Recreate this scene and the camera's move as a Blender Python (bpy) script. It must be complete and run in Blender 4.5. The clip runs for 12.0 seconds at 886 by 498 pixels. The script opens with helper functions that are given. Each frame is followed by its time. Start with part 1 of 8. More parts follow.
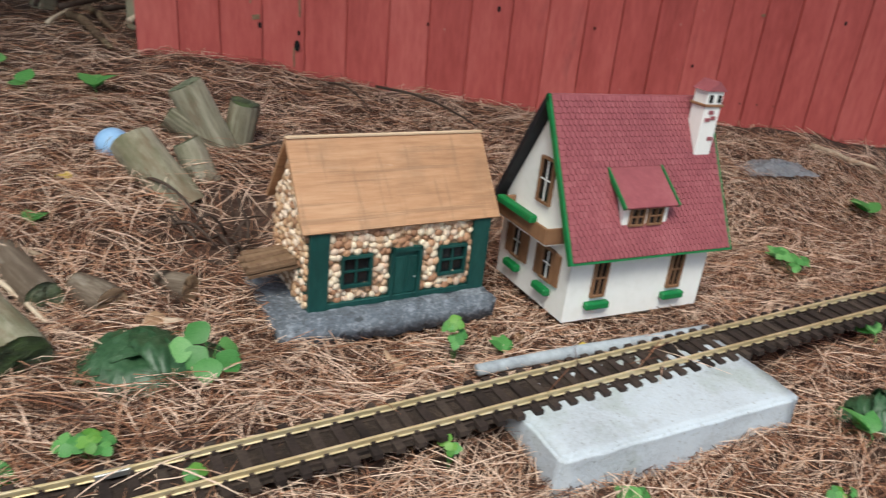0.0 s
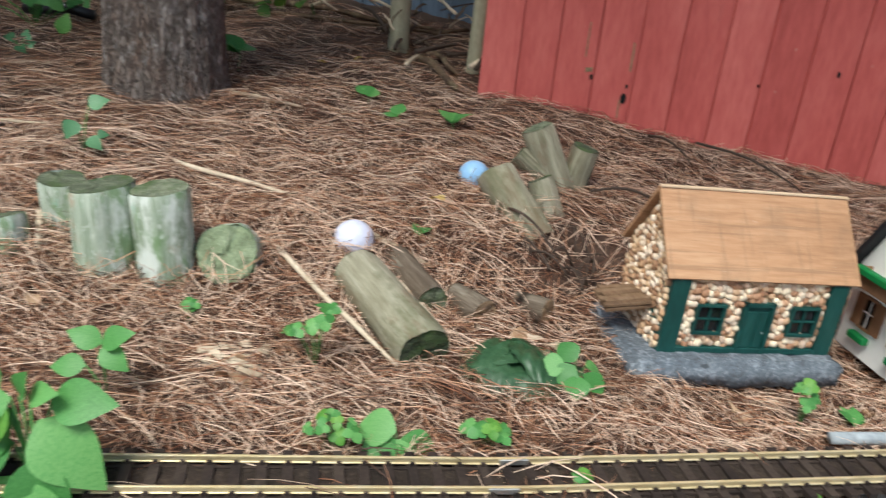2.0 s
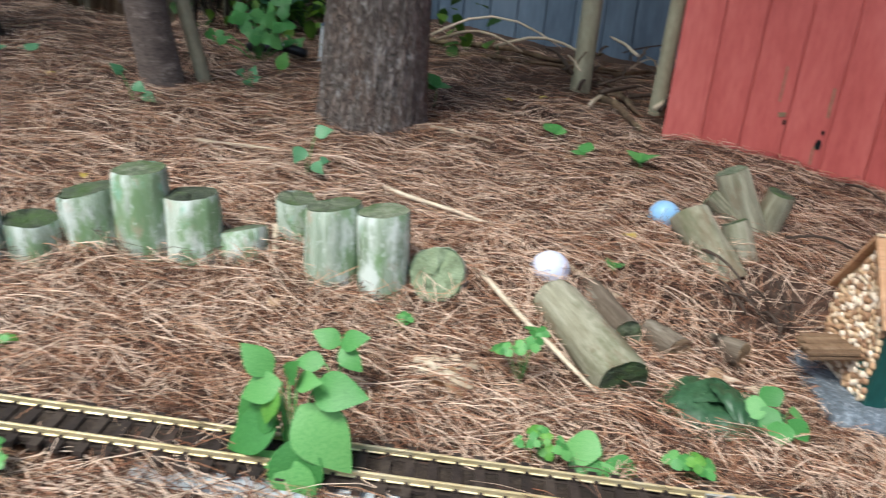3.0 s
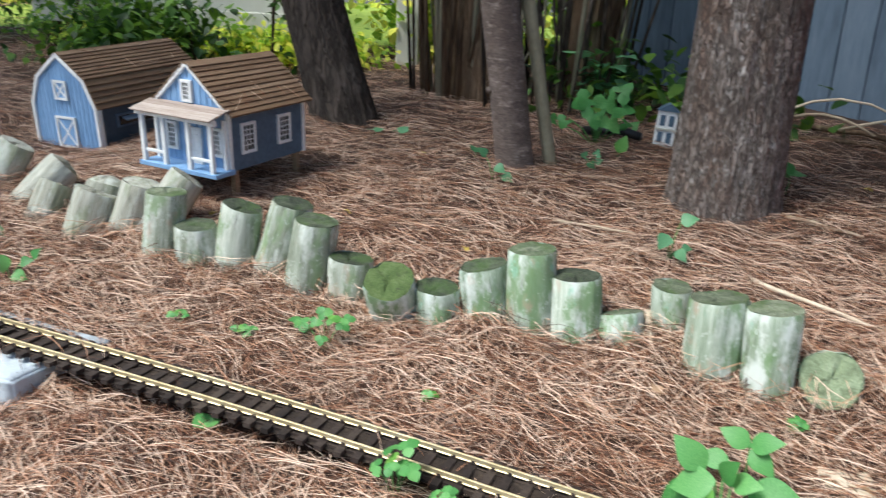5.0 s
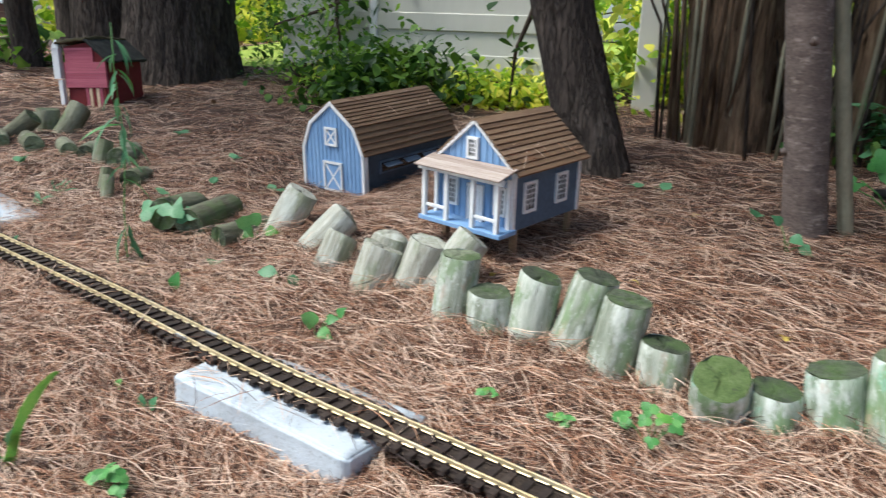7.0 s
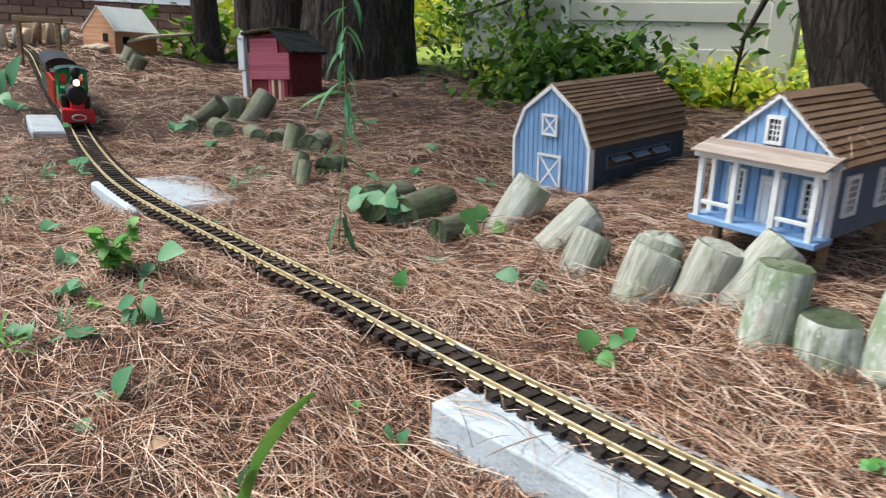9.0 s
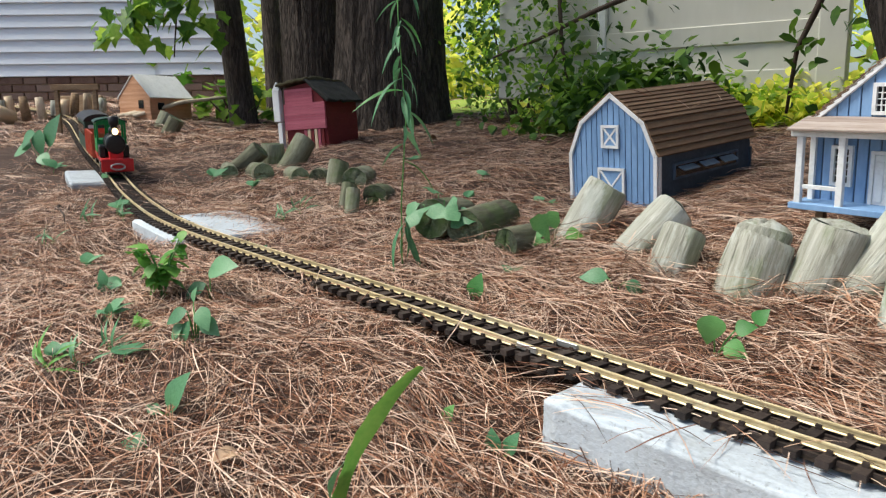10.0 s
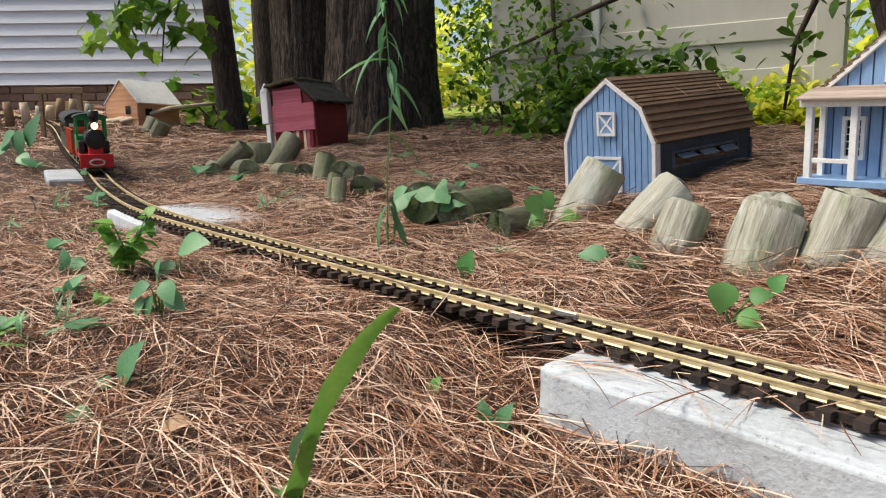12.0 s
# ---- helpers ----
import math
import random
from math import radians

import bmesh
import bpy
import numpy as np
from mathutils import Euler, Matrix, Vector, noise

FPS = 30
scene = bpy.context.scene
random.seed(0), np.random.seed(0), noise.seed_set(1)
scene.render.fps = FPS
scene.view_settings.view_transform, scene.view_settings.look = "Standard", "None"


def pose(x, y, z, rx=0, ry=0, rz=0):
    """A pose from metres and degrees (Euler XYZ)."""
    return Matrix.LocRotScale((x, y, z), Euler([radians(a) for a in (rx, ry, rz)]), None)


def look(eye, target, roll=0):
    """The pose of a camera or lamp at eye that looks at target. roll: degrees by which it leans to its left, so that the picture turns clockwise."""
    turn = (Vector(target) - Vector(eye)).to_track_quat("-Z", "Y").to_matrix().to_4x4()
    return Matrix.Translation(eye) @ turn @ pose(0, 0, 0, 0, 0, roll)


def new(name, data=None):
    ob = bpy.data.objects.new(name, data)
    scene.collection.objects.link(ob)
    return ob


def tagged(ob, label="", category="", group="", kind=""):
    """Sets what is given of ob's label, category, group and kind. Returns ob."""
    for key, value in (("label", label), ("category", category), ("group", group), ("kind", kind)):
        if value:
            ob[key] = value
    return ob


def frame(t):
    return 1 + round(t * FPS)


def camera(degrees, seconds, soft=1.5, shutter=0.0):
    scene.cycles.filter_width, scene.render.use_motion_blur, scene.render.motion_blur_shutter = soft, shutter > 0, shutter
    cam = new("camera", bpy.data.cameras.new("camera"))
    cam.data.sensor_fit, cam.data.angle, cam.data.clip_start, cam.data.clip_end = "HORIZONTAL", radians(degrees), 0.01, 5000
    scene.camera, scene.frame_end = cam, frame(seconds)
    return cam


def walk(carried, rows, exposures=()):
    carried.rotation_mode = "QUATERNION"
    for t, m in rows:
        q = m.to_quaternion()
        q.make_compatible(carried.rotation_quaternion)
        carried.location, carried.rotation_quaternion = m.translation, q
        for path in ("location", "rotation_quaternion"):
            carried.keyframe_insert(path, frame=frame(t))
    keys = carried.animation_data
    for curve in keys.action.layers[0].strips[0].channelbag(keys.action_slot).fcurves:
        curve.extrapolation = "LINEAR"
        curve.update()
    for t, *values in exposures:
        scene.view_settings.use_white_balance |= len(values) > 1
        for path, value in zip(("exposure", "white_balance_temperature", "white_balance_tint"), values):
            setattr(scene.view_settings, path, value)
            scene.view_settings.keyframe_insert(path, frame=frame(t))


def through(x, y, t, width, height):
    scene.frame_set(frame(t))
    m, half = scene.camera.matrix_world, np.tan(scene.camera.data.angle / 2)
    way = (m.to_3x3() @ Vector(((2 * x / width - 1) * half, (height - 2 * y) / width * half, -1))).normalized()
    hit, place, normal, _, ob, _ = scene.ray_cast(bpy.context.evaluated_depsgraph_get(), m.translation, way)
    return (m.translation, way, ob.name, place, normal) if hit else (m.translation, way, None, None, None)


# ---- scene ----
cam = camera(61.7, 12.0, soft=1.15, shutter=0.5)
PATH = [
    (0, (-0.033, 0.023, 0.551), (0.084, 1.838, -0.28), 5.3),
    (0.5, (-0.083, 0.002, 0.55), (-0.095, 1.828, -0.264), 5.8),
    (1, (-0.134, -0.026, 0.551), (-0.294, 1.799, -0.252), 5.9),
    (1.5, (-0.179, -0.052, 0.548), (-0.501, 1.758, -0.24), 5.8),
    (2, (-0.22, -0.085, 0.554), (-0.708, 1.696, -0.216), 5.6),
    (2.5, (-0.252, -0.125, 0.559), (-0.925, 1.605, -0.185), 5.2),
    (3, (-0.282, -0.178, 0.559), (-1.14, 1.482, -0.154), 5.0),
    (3.5, (-0.322, -0.234, 0.578), (-1.359, 1.335, -0.1), 4.6),
    (3.7, (-0.337, -0.254, 0.582), (-1.44, 1.276, -0.083), 4.4),
    (5.3, (-0.435, -0.334, 0.588), (-1.946, 0.847, 0.02), 2.5),
    (5.5, (-0.45, -0.327, 0.588), (-2.008, 0.796, 0.029), 2.5),
    (6, (-0.495, -0.337, 0.604), (-2.139, 0.67, 0.072), 2.7),
    (6.5, (-0.583, -0.394, 0.617), (-2.265, 0.553, 0.092), 2.4),
    (7, (-0.661, -0.481, 0.632), (-2.372, 0.411, 0.105), 2.6),
    (7.5, (-0.727, -0.544, 0.623), (-2.485, 0.247, 0.09), 2.8),
    (7.7, (-0.767, -0.562, 0.611), (-2.544, 0.18, 0.07), 3.1),
    (9.3, (-1.098, -0.603, 0.456), (-2.97, -0.073, -0.01), 2.1),
    (9.5, (-1.124, -0.615, 0.417), (-3.011, -0.1, -0.001), 1.3),
    (10, (-1.174, -0.633, 0.371), (-3.082, -0.131, 0.04), -0.6),
    (10.5, (-1.196, -0.63, 0.355), (-3.112, -0.131, 0.072), -1.4),
    (11, (-1.204, -0.615, 0.33), (-3.122, -0.118, 0.058), -1.4),
    (11.5, (-1.224, -0.614, 0.305), (-3.139, -0.11, 0.027), -1.1),
    (12, (-1.24, -0.607, 0.295), (-3.15, -0.087, 0.01), -0.7),
]
walk(cam, [(t, look(eye, target, roll)) for t, eye, target, roll in PATH], exposures=((0, 0.56, 6300, 4), (1.5, 0.66, 6250, 2), (3.0, 0.99, 5950, 1), (5.5, 1.09, 5930, 3), (7.5, 1.12, 6030, 4), (9.5, 0.97, 6270, 4), (12, 0.90, 7000, 9)))

# ---- light ----
world = bpy.data.worlds.new("sky")
scene.world = world
world.use_nodes = True
wn = world.node_tree
sky = wn.nodes.new("ShaderNodeTexSky")
sky.sky_type = "NISHITA"
sky.sun_disc = False
SUN_AZ, SUN_EL = 191.0, 58.0          # degrees clockwise from +y, and above the horizon
sky.sun_elevation, sky.sun_rotation = radians(SUN_EL), radians(SUN_AZ)
sky.air_density, sky.dust_density = 1.0, 3.0
wn.links.new(sky.outputs[0], wn.nodes["Background"].inputs[0])
wn.nodes["Background"].inputs[1].default_value = 0.09
sun = new("sun", bpy.data.lights.new("sun", "SUN"))
sun.data.energy, sun.data.angle, sun.data.color = 2.3, radians(22), (1.0, 0.95, 0.87)
_az, _el = radians(SUN_AZ), radians(SUN_EL)
sun.matrix_world = look((20 * math.sin(_az) * math.cos(_el), 20 * math.cos(_az) * math.cos(_el), 20 * math.sin(_el)), (0, 0, 0))


# ---- materials ----
def mat(name, cols, size=20.0, stretch=(1, 1, 1), rough=0.8, metal=0.0, bump=0.3, depth=0.002, fine=6.0, mix=0.5,
        island=0.0, each=0.0, spec=0.4, through=0.0, glow=0.0, coat=0.0):
    """A surface whose colour runs through cols along a coarse and a fine noise; island and each vary it by piece and by object."""
    m = bpy.data.materials.new(name)
    m.use_nodes = True
    t, L = m.node_tree.nodes, m.node_tree.links.new
    p = t["Principled BSDF"]
    co, info, mp = t.new("ShaderNodeTexCoord"), t.new("ShaderNodeObjectInfo"), t.new("ShaderNodeMapping")
    add = t.new("ShaderNodeVectorMath")
    add.operation = "MULTIPLY_ADD"
    L(info.outputs["Random"], add.inputs[0])
    add.inputs[1].default_value = (7.3, 3.1, 5.7)
    L(co.outputs["Object"], mp.inputs[0])
    mp.inputs["Scale"].default_value = stretch
    L(mp.outputs[0], add.inputs[2])
    ns = []
    for k, det in ((size, 4.0), (size * fine, 8.0)):
        n = t.new("ShaderNodeTexNoise")
        n.inputs["Scale"].default_value, n.inputs["Detail"].default_value, n.inputs["Roughness"].default_value = k, det, 0.62
        L(add.outputs[0], n.inputs["Vector"])
        ns.append(n)
    mx = t.new("ShaderNodeMix")
    mx.data_type = "FLOAT"
    mx.inputs[0].default_value = mix
    L(ns[0].outputs[0], mx.inputs[2])
    L(ns[1].outputs[0], mx.inputs[3])
    value = mx.outputs[0]
    for amount, source in ((island, "geo"), (each, "obj")):
        if amount:
            g = t.new("ShaderNodeNewGeometry").outputs["Random Per Island"] if source == "geo" else info.outputs["Random"]
            ma = t.new("ShaderNodeMath")
            ma.operation = "MULTIPLY_ADD"
            L(g, ma.inputs[0])
            ma.inputs[1].default_value = amount
            L(value, ma.inputs[2])
            mb = t.new("ShaderNodeMath")
            mb.operation = "SUBTRACT"
            L(ma.outputs[0], mb.inputs[0])
            mb.inputs[1].default_value = amount / 2
            value = mb.outputs[0]
    ramp = t.new("ShaderNodeValToRGB")
    el = ramp.color_ramp.elements
    spots = [0.3 + 0.4 * i / max(1, len(cols) - 1) for i in range(len(cols))]
    el[0].position, el[0].color = spots[0], cols[0]
    el[1].position, el[1].color = spots[-1], cols[-1]
    for s, c in zip(spots[1:-1], cols[1:-1]):
        el.new(s).color = c
    L(value, ramp.inputs[0])
    L(ramp.outputs[0], p.inputs["Base Color"])
    p.inputs["Roughness"].default_value, p.inputs["Metallic"].default_value = rough, metal
    p.inputs["Specular IOR Level"].default_value = spec
    p.inputs["Coat Weight"].default_value = coat
    if bump:
        b = t.new("ShaderNodeBump")
        b.inputs["Strength"].default_value, b.inputs["Distance"].default_value = bump, depth
        L(ns[1].outputs[0], b.inputs["Height"])
        L(b.outputs[0], p.inputs["Normal"])
    if through:
        tr, ms = t.new("ShaderNodeBsdfTranslucent"), t.new("ShaderNodeMixShader")
        L(ramp.outputs[0], tr.inputs[0])
        ms.inputs[0].default_value = through
        L(p.outputs[0], ms.inputs[1])
        L(tr.outputs[0], ms.inputs[2])
        L(ms.outputs[0], t["Material Output"].inputs[0])
    if glow:
        p.inputs["Emission Color"].default_value = cols[-1]
        p.inputs["Emission Strength"].default_value = glow
    return m


def patchy(m, colour, size, lo, hi, most=1.0, stretch=(1, 1, 1)):
    """Lays patches of a colour over a surface, by a noise of its own."""
    t, L = m.node_tree.nodes, m.node_tree.links.new
    p = t["Principled BSDF"]
    was = p.inputs["Base Color"].links[0].from_socket
    co, mp, n, r, mx = (t.new(k) for k in ("ShaderNodeTexCoord", "ShaderNodeMapping", "ShaderNodeTexNoise", "ShaderNodeMapRange", "ShaderNodeMix"))
    info, add = t.new("ShaderNodeObjectInfo"), t.new("ShaderNodeVectorMath")
    add.operation = "MULTIPLY_ADD"
    L(info.outputs["Random"], add.inputs[0])
    add.inputs[1].default_value = (31.0, 17.0, 23.0)
    L(co.outputs["Object"], add.inputs[2])
    L(add.outputs[0], mp.inputs[0])
    mp.inputs["Scale"].default_value = stretch
    L(mp.outputs[0], n.inputs["Vector"])
    n.inputs["Scale"].default_value, n.inputs["Detail"].default_value, n.inputs["Roughness"].default_value = size, 6.0, 0.65
    L(n.outputs[0], r.inputs[0])
    r.inputs[1].default_value, r.inputs[2].default_value, r.inputs[4].default_value = lo, hi, most
    mx.data_type = "RGBA"
    L(r.outputs[0], mx.inputs[0])
    L(was, mx.inputs[6])
    mx.inputs[7].default_value = colour
    L(mx.outputs[2], p.inputs["Base Color"])
    return m


def cracked(m, size, stretch, colour, width=0.12, depth=0.004, warp=0.35, most=1.0):
    """Splits a surface into plates with dark, sunken cracks between them."""
    t, L = m.node_tree.nodes, m.node_tree.links.new
    p = t["Principled BSDF"]
    was = p.inputs["Base Color"].links[0].from_socket
    co, mp, n, v, r, mx, b, add = (t.new(k) for k in ("ShaderNodeTexCoord", "ShaderNodeMapping", "ShaderNodeTexNoise", "ShaderNodeTexVoronoi", "ShaderNodeMapRange", "ShaderNodeMix", "ShaderNodeBump", "ShaderNodeVectorMath"))
    add.operation = "MULTIPLY_ADD"
    L(co.outputs["Object"], mp.inputs[0])
    mp.inputs["Scale"].default_value = stretch
    L(mp.outputs[0], n.inputs["Vector"])
    n.inputs["Scale"].default_value, n.inputs["Detail"].default_value = size * 0.8, 5.0
    L(n.outputs["Color"], add.inputs[0])
    add.inputs[1].default_value = (warp * 3 / size,) * 3
    L(mp.outputs[0], add.inputs[2])
    L(add.outputs[0], v.inputs["Vector"])
    v.feature = "DISTANCE_TO_EDGE"
    v.inputs["Scale"].default_value = size
    L(v.outputs["Distance"], r.inputs[0])
    r.inputs[1].default_value, r.inputs[2].default_value, r.inputs[3].default_value = 0.0, width, 1 - most
    mx.data_type = "RGBA"
    L(r.outputs[0], mx.inputs[0])
    mx.inputs[6].default_value = colour
    L(was, mx.inputs[7])
    L(mx.outputs[2], p.inputs["Base Color"])
    L(r.outputs[0], b.inputs["Height"])
    b.inputs["Strength"].default_value, b.inputs["Distance"].default_value = 0.9, depth
    if p.inputs["Normal"].links:
        L(p.inputs["Normal"].links[0].from_socket, b.inputs["Normal"])
    L(b.outputs[0], p.inputs["Normal"])
    return m


M_GROUND = mat("pine_litter", [(0.0187, 0.0104, 0.00742, 1), (0.0562, 0.0314, 0.0222, 1), (0.127, 0.077, 0.0556, 1)], 9, rough=0.95, bump=0.8, depth=0.006, fine=9)
M_NEEDLE = mat("dry_needles", [(0.0633, 0.0301, 0.0197, 1), (0.253, 0.104, 0.0552, 1), (0.491, 0.269, 0.163, 1), (0.739, 0.547, 0.424, 1)], 3, rough=0.6, bump=0, island=0.75, spec=0.3)
M_SOIL = mat("dark_soil", [(0.01, 0.007, 0.005, 1), (0.03, 0.02, 0.015, 1), (0.085, 0.06, 0.043, 1)], 40, rough=0.95, bump=0.8, depth=0.002)
# Full sun on the lawn is put into this raised colour.
M_LAWN = mat("sunlight_coloured_grass", [(0.2, 0.3, 0.04, 1), (0.42, 0.5, 0.08, 1)], 6, rough=0.9, bump=0.5, depth=0.02)
M_BRASS = mat("weathered_brass", [(0.479, 0.359, 0.188, 1), (0.727, 0.588, 0.339, 1), (0.823, 0.718, 0.527, 1)], 30, stretch=(0.3, 0.3, 1), rough=0.46, metal=0.45, bump=0.15, depth=0.0005)
M_TIE = mat("brown_plastic_tie", [(0.014, 0.0093, 0.00775, 1), (0.0349, 0.0232, 0.0194, 1), (0.062, 0.045, 0.0349, 1)], 40, rough=0.75, bump=0.5, depth=0.0006, each=0.3)
M_STEEL = mat("joint_steel", [(0.45, 0.45, 0.44, 1), (0.7, 0.7, 0.68, 1)], 60, rough=0.4, metal=0.9, bump=0.1)
M_CONCRETE = mat("weathered_concrete", [(0.358, 0.385, 0.414, 1), (0.493, 0.541, 0.591, 1), (0.557, 0.619, 0.684, 1)], 9, rough=0.9, bump=0.5, depth=0.003, fine=22, mix=0.42)
patchy(M_CONCRETE, (0.207, 0.189, 0.16, 1), 16, 0.6, 0.75, 0.45)
patchy(M_CONCRETE, (0.286, 0.328, 0.27, 1), 7, 0.55, 0.7, 0.5)
patchy(M_CONCRETE, (0.159, 0.156, 0.139, 1), 170, 0.59, 0.67, 0.5)
patchy(M_CONCRETE, (0.541, 0.566, 0.557, 1), 210, 0.6, 0.68, 0.6)
M_STRIP = mat("grey_block_concrete", [(0.24, 0.27, 0.3, 1), (0.37, 0.41, 0.45, 1), (0.48, 0.53, 0.57, 1)], 20, rough=0.85, bump=0.6, depth=0.002)
M_SLATE = mat("dark_grey_cement", [(0.06, 0.065, 0.075, 1), (0.13, 0.15, 0.18, 1), (0.3, 0.33, 0.37, 1)], 22, rough=0.85, bump=0.9, depth=0.003, fine=8)
patchy(M_SLATE, (0.36, 0.39, 0.44, 1), 110, 0.54, 0.62, 0.5)
patchy(M_SLATE, (0.04, 0.045, 0.05, 1), 45, 0.56, 0.66, 0.7)
M_PEBBLE = mat("river_pebble", [(0.36, 0.19, 0.11, 1), (0.60, 0.36, 0.21, 1), (0.74, 0.54, 0.36, 1), (0.66, 0.42, 0.30, 1), (0.62, 0.52, 0.42, 1), (0.84, 0.70, 0.52, 1)], 30, rough=0.5, bump=0.15, depth=0.0005, each=0.75, island=0.0)
M_PEBBLES = mat("small_river_pebbles", [(0.357, 0.2, 0.116, 1), (0.587, 0.365, 0.209, 1), (0.713, 0.519, 0.337, 1), (0.892, 0.73, 0.58, 1)], 30, rough=0.55, bump=0.15, depth=0.0005, island=0.7)
M_MORTAR = mat("sandy_mortar", [(0.315, 0.201, 0.117, 1), (0.535, 0.384, 0.234, 1)], 60, rough=0.95, bump=0.5)
M_TEAL = mat("dark_green_paint", [(0.0042, 0.0315, 0.0294, 1), (0.0084, 0.0595, 0.0525, 1), (0.021, 0.091, 0.0805, 1)], 30, stretch=(1, 1, 0.3), rough=0.5, bump=0.2, depth=0.0006)
M_PLY = mat("bare_plywood", [(0.33, 0.169, 0.0875, 1), (0.466, 0.255, 0.138, 1), (0.563, 0.342, 0.203, 1)], 9, stretch=(0.45, 4, 4), rough=0.7, bump=0.2, depth=0.0006, fine=5)
patchy(M_PLY, (0.22, 0.14, 0.09, 1), 10, 0.5, 0.75, 0.55)
patchy(M_PLY, (0.62, 0.5, 0.38, 1), 40, 0.66, 0.74, 0.5, (0.4, 3, 3))
patchy(M_PLY, (0.24, 0.14, 0.085, 1), 7, 0.56, 0.62, 0.45, (0.35, 13, 13))
patchy(M_PLY, (0.25, 0.15, 0.09, 1), 8, 0.57, 0.63, 0.4, (9, 0.6, 0.6))
M_PLYEDGE = mat("plywood_edge", [(0.6, 0.42, 0.26, 1), (0.78, 0.62, 0.45, 1)], 60, stretch=(0.2, 1, 3), rough=0.8, bump=0.2)
M_DARKGLASS = mat("dark_window", [(0.006, 0.008, 0.01, 1), (0.014, 0.017, 0.02, 1)], 20, rough=0.15, bump=0, spec=0.6)
M_WOODOLD = mat("grey_brown_wood", [(0.12, 0.075, 0.045, 1), (0.26, 0.17, 0.1, 1), (0.4, 0.28, 0.18, 1)], 25, stretch=(0.3, 3, 3), rough=0.85, bump=0.5, depth=0.001)
M_WHITE = mat("white_plastic", [(0.80, 0.80, 0.76, 1), (0.87, 0.87, 0.84, 1), (0.9, 0.9, 0.88, 1)], 12, rough=0.5, bump=0.05)
M_WHITEPAINT = mat("white_paint", [(0.62, 0.62, 0.62, 1), (0.8, 0.8, 0.8, 1), (0.86, 0.86, 0.86, 1)], 25, rough=0.55, bump=0.15, depth=0.0005)
M_REDTILE = mat("dull_red_roof_plastic", [(0.218, 0.0575, 0.0667, 1), (0.287, 0.0782, 0.0897, 1), (0.356, 0.115, 0.127, 1)], 14, rough=0.55, bump=0.15, depth=0.0005, island=0.12)
M_GREENTRIM = mat("bright_green_plastic", [(0.008, 0.13, 0.035, 1), (0.015, 0.22, 0.06, 1)], 25, rough=0.45, bump=0.1)
M_BROWNPL = mat("brown_plastic", [(0.17, 0.08, 0.04, 1), (0.31, 0.17, 0.09, 1)], 40, stretch=(1, 1, 0.2), rough=0.6, bump=0.2, depth=0.0005)
# Near black that puts shade on the chalet's back roof and edges.
M_ROOFSHADE = mat("shaded_back_roof", [(0.006, 0.007, 0.01, 1), (0.02, 0.022, 0.028, 1)], 20, rough=0.6, bump=0.1)
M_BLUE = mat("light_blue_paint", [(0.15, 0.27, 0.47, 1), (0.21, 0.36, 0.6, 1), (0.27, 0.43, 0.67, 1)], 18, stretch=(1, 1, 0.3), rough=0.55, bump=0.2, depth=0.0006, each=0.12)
# House blue darkened as side shade; also the tiny house's own blue-grey.
M_BLUESIDE = mat("shaded_blue_and_blue_grey", [(0.05, 0.085, 0.13, 1), (0.085, 0.135, 0.2, 1), (0.12, 0.18, 0.26, 1)], 16, rough=0.6, bump=0.2, depth=0.0006)
# Barn blue darkened further for the shade on its side.
M_BARNSHADE = mat("deep_shade_blue_paint", [(0.025, 0.04, 0.06, 1), (0.045, 0.07, 0.1, 1), (0.07, 0.1, 0.14, 1)], 16, rough=0.6, bump=0.2, depth=0.0006)
M_ROOFWOOD = mat("stained_wood_roof_board", [(0.0888, 0.0476, 0.0272, 1), (0.17, 0.102, 0.0578, 1), (0.252, 0.166, 0.106, 1)], 14, stretch=(5, 0.4, 5), rough=0.75, bump=0.4, depth=0.0008, each=0.2)
M_PORCHWOOD = mat("bleached_porch_board", [(0.26, 0.19, 0.155, 1), (0.4, 0.32, 0.275, 1), (0.52, 0.44, 0.39, 1)], 14, stretch=(0.4, 5, 5), rough=0.8, bump=0.4, depth=0.0008, each=0.2)
M_LOG = mat("weathered_treated_log", [(0.15, 0.17, 0.12, 1), (0.31, 0.34, 0.27, 1), (0.46, 0.49, 0.42, 1), (0.62, 0.64, 0.57, 1)], 60, stretch=(1, 1, 0.07), rough=0.9, bump=0.8, depth=0.002, fine=5, each=0.2)
patchy(M_LOG, (0.66, 0.69, 0.64, 1), 30, 0.50, 0.60, 0.75, (1, 1, 0.4))
patchy(M_LOG, (0.20, 0.29, 0.14, 1), 24, 0.50, 0.60, 0.75, (1, 1, 0.5))
patchy(M_LOG, (0.44, 0.33, 0.25, 1), 27, 0.57, 0.66, 0.55, (1, 1, 0.5))
patchy(M_LOG, (0.06, 0.065, 0.045, 1), 70, 0.6, 0.7, 0.7, (1, 1, 0.08))
patchy(M_LOG, (0.72, 0.76, 0.70, 1), 130, 0.60, 0.66, 0.6, (1, 1, 0.6))
M_LOGMINT = mat("algae_green_treated_log", [(0.14, 0.18, 0.12, 1), (0.28, 0.34, 0.25, 1), (0.45, 0.51, 0.42, 1), (0.62, 0.65, 0.58, 1)], 60, stretch=(1, 1, 0.07), rough=0.9, bump=0.8, depth=0.002, fine=5, each=0.2)
patchy(M_LOGMINT, (0.70, 0.74, 0.70, 1), 27, 0.49, 0.59, 0.8, (1, 1, 0.4))
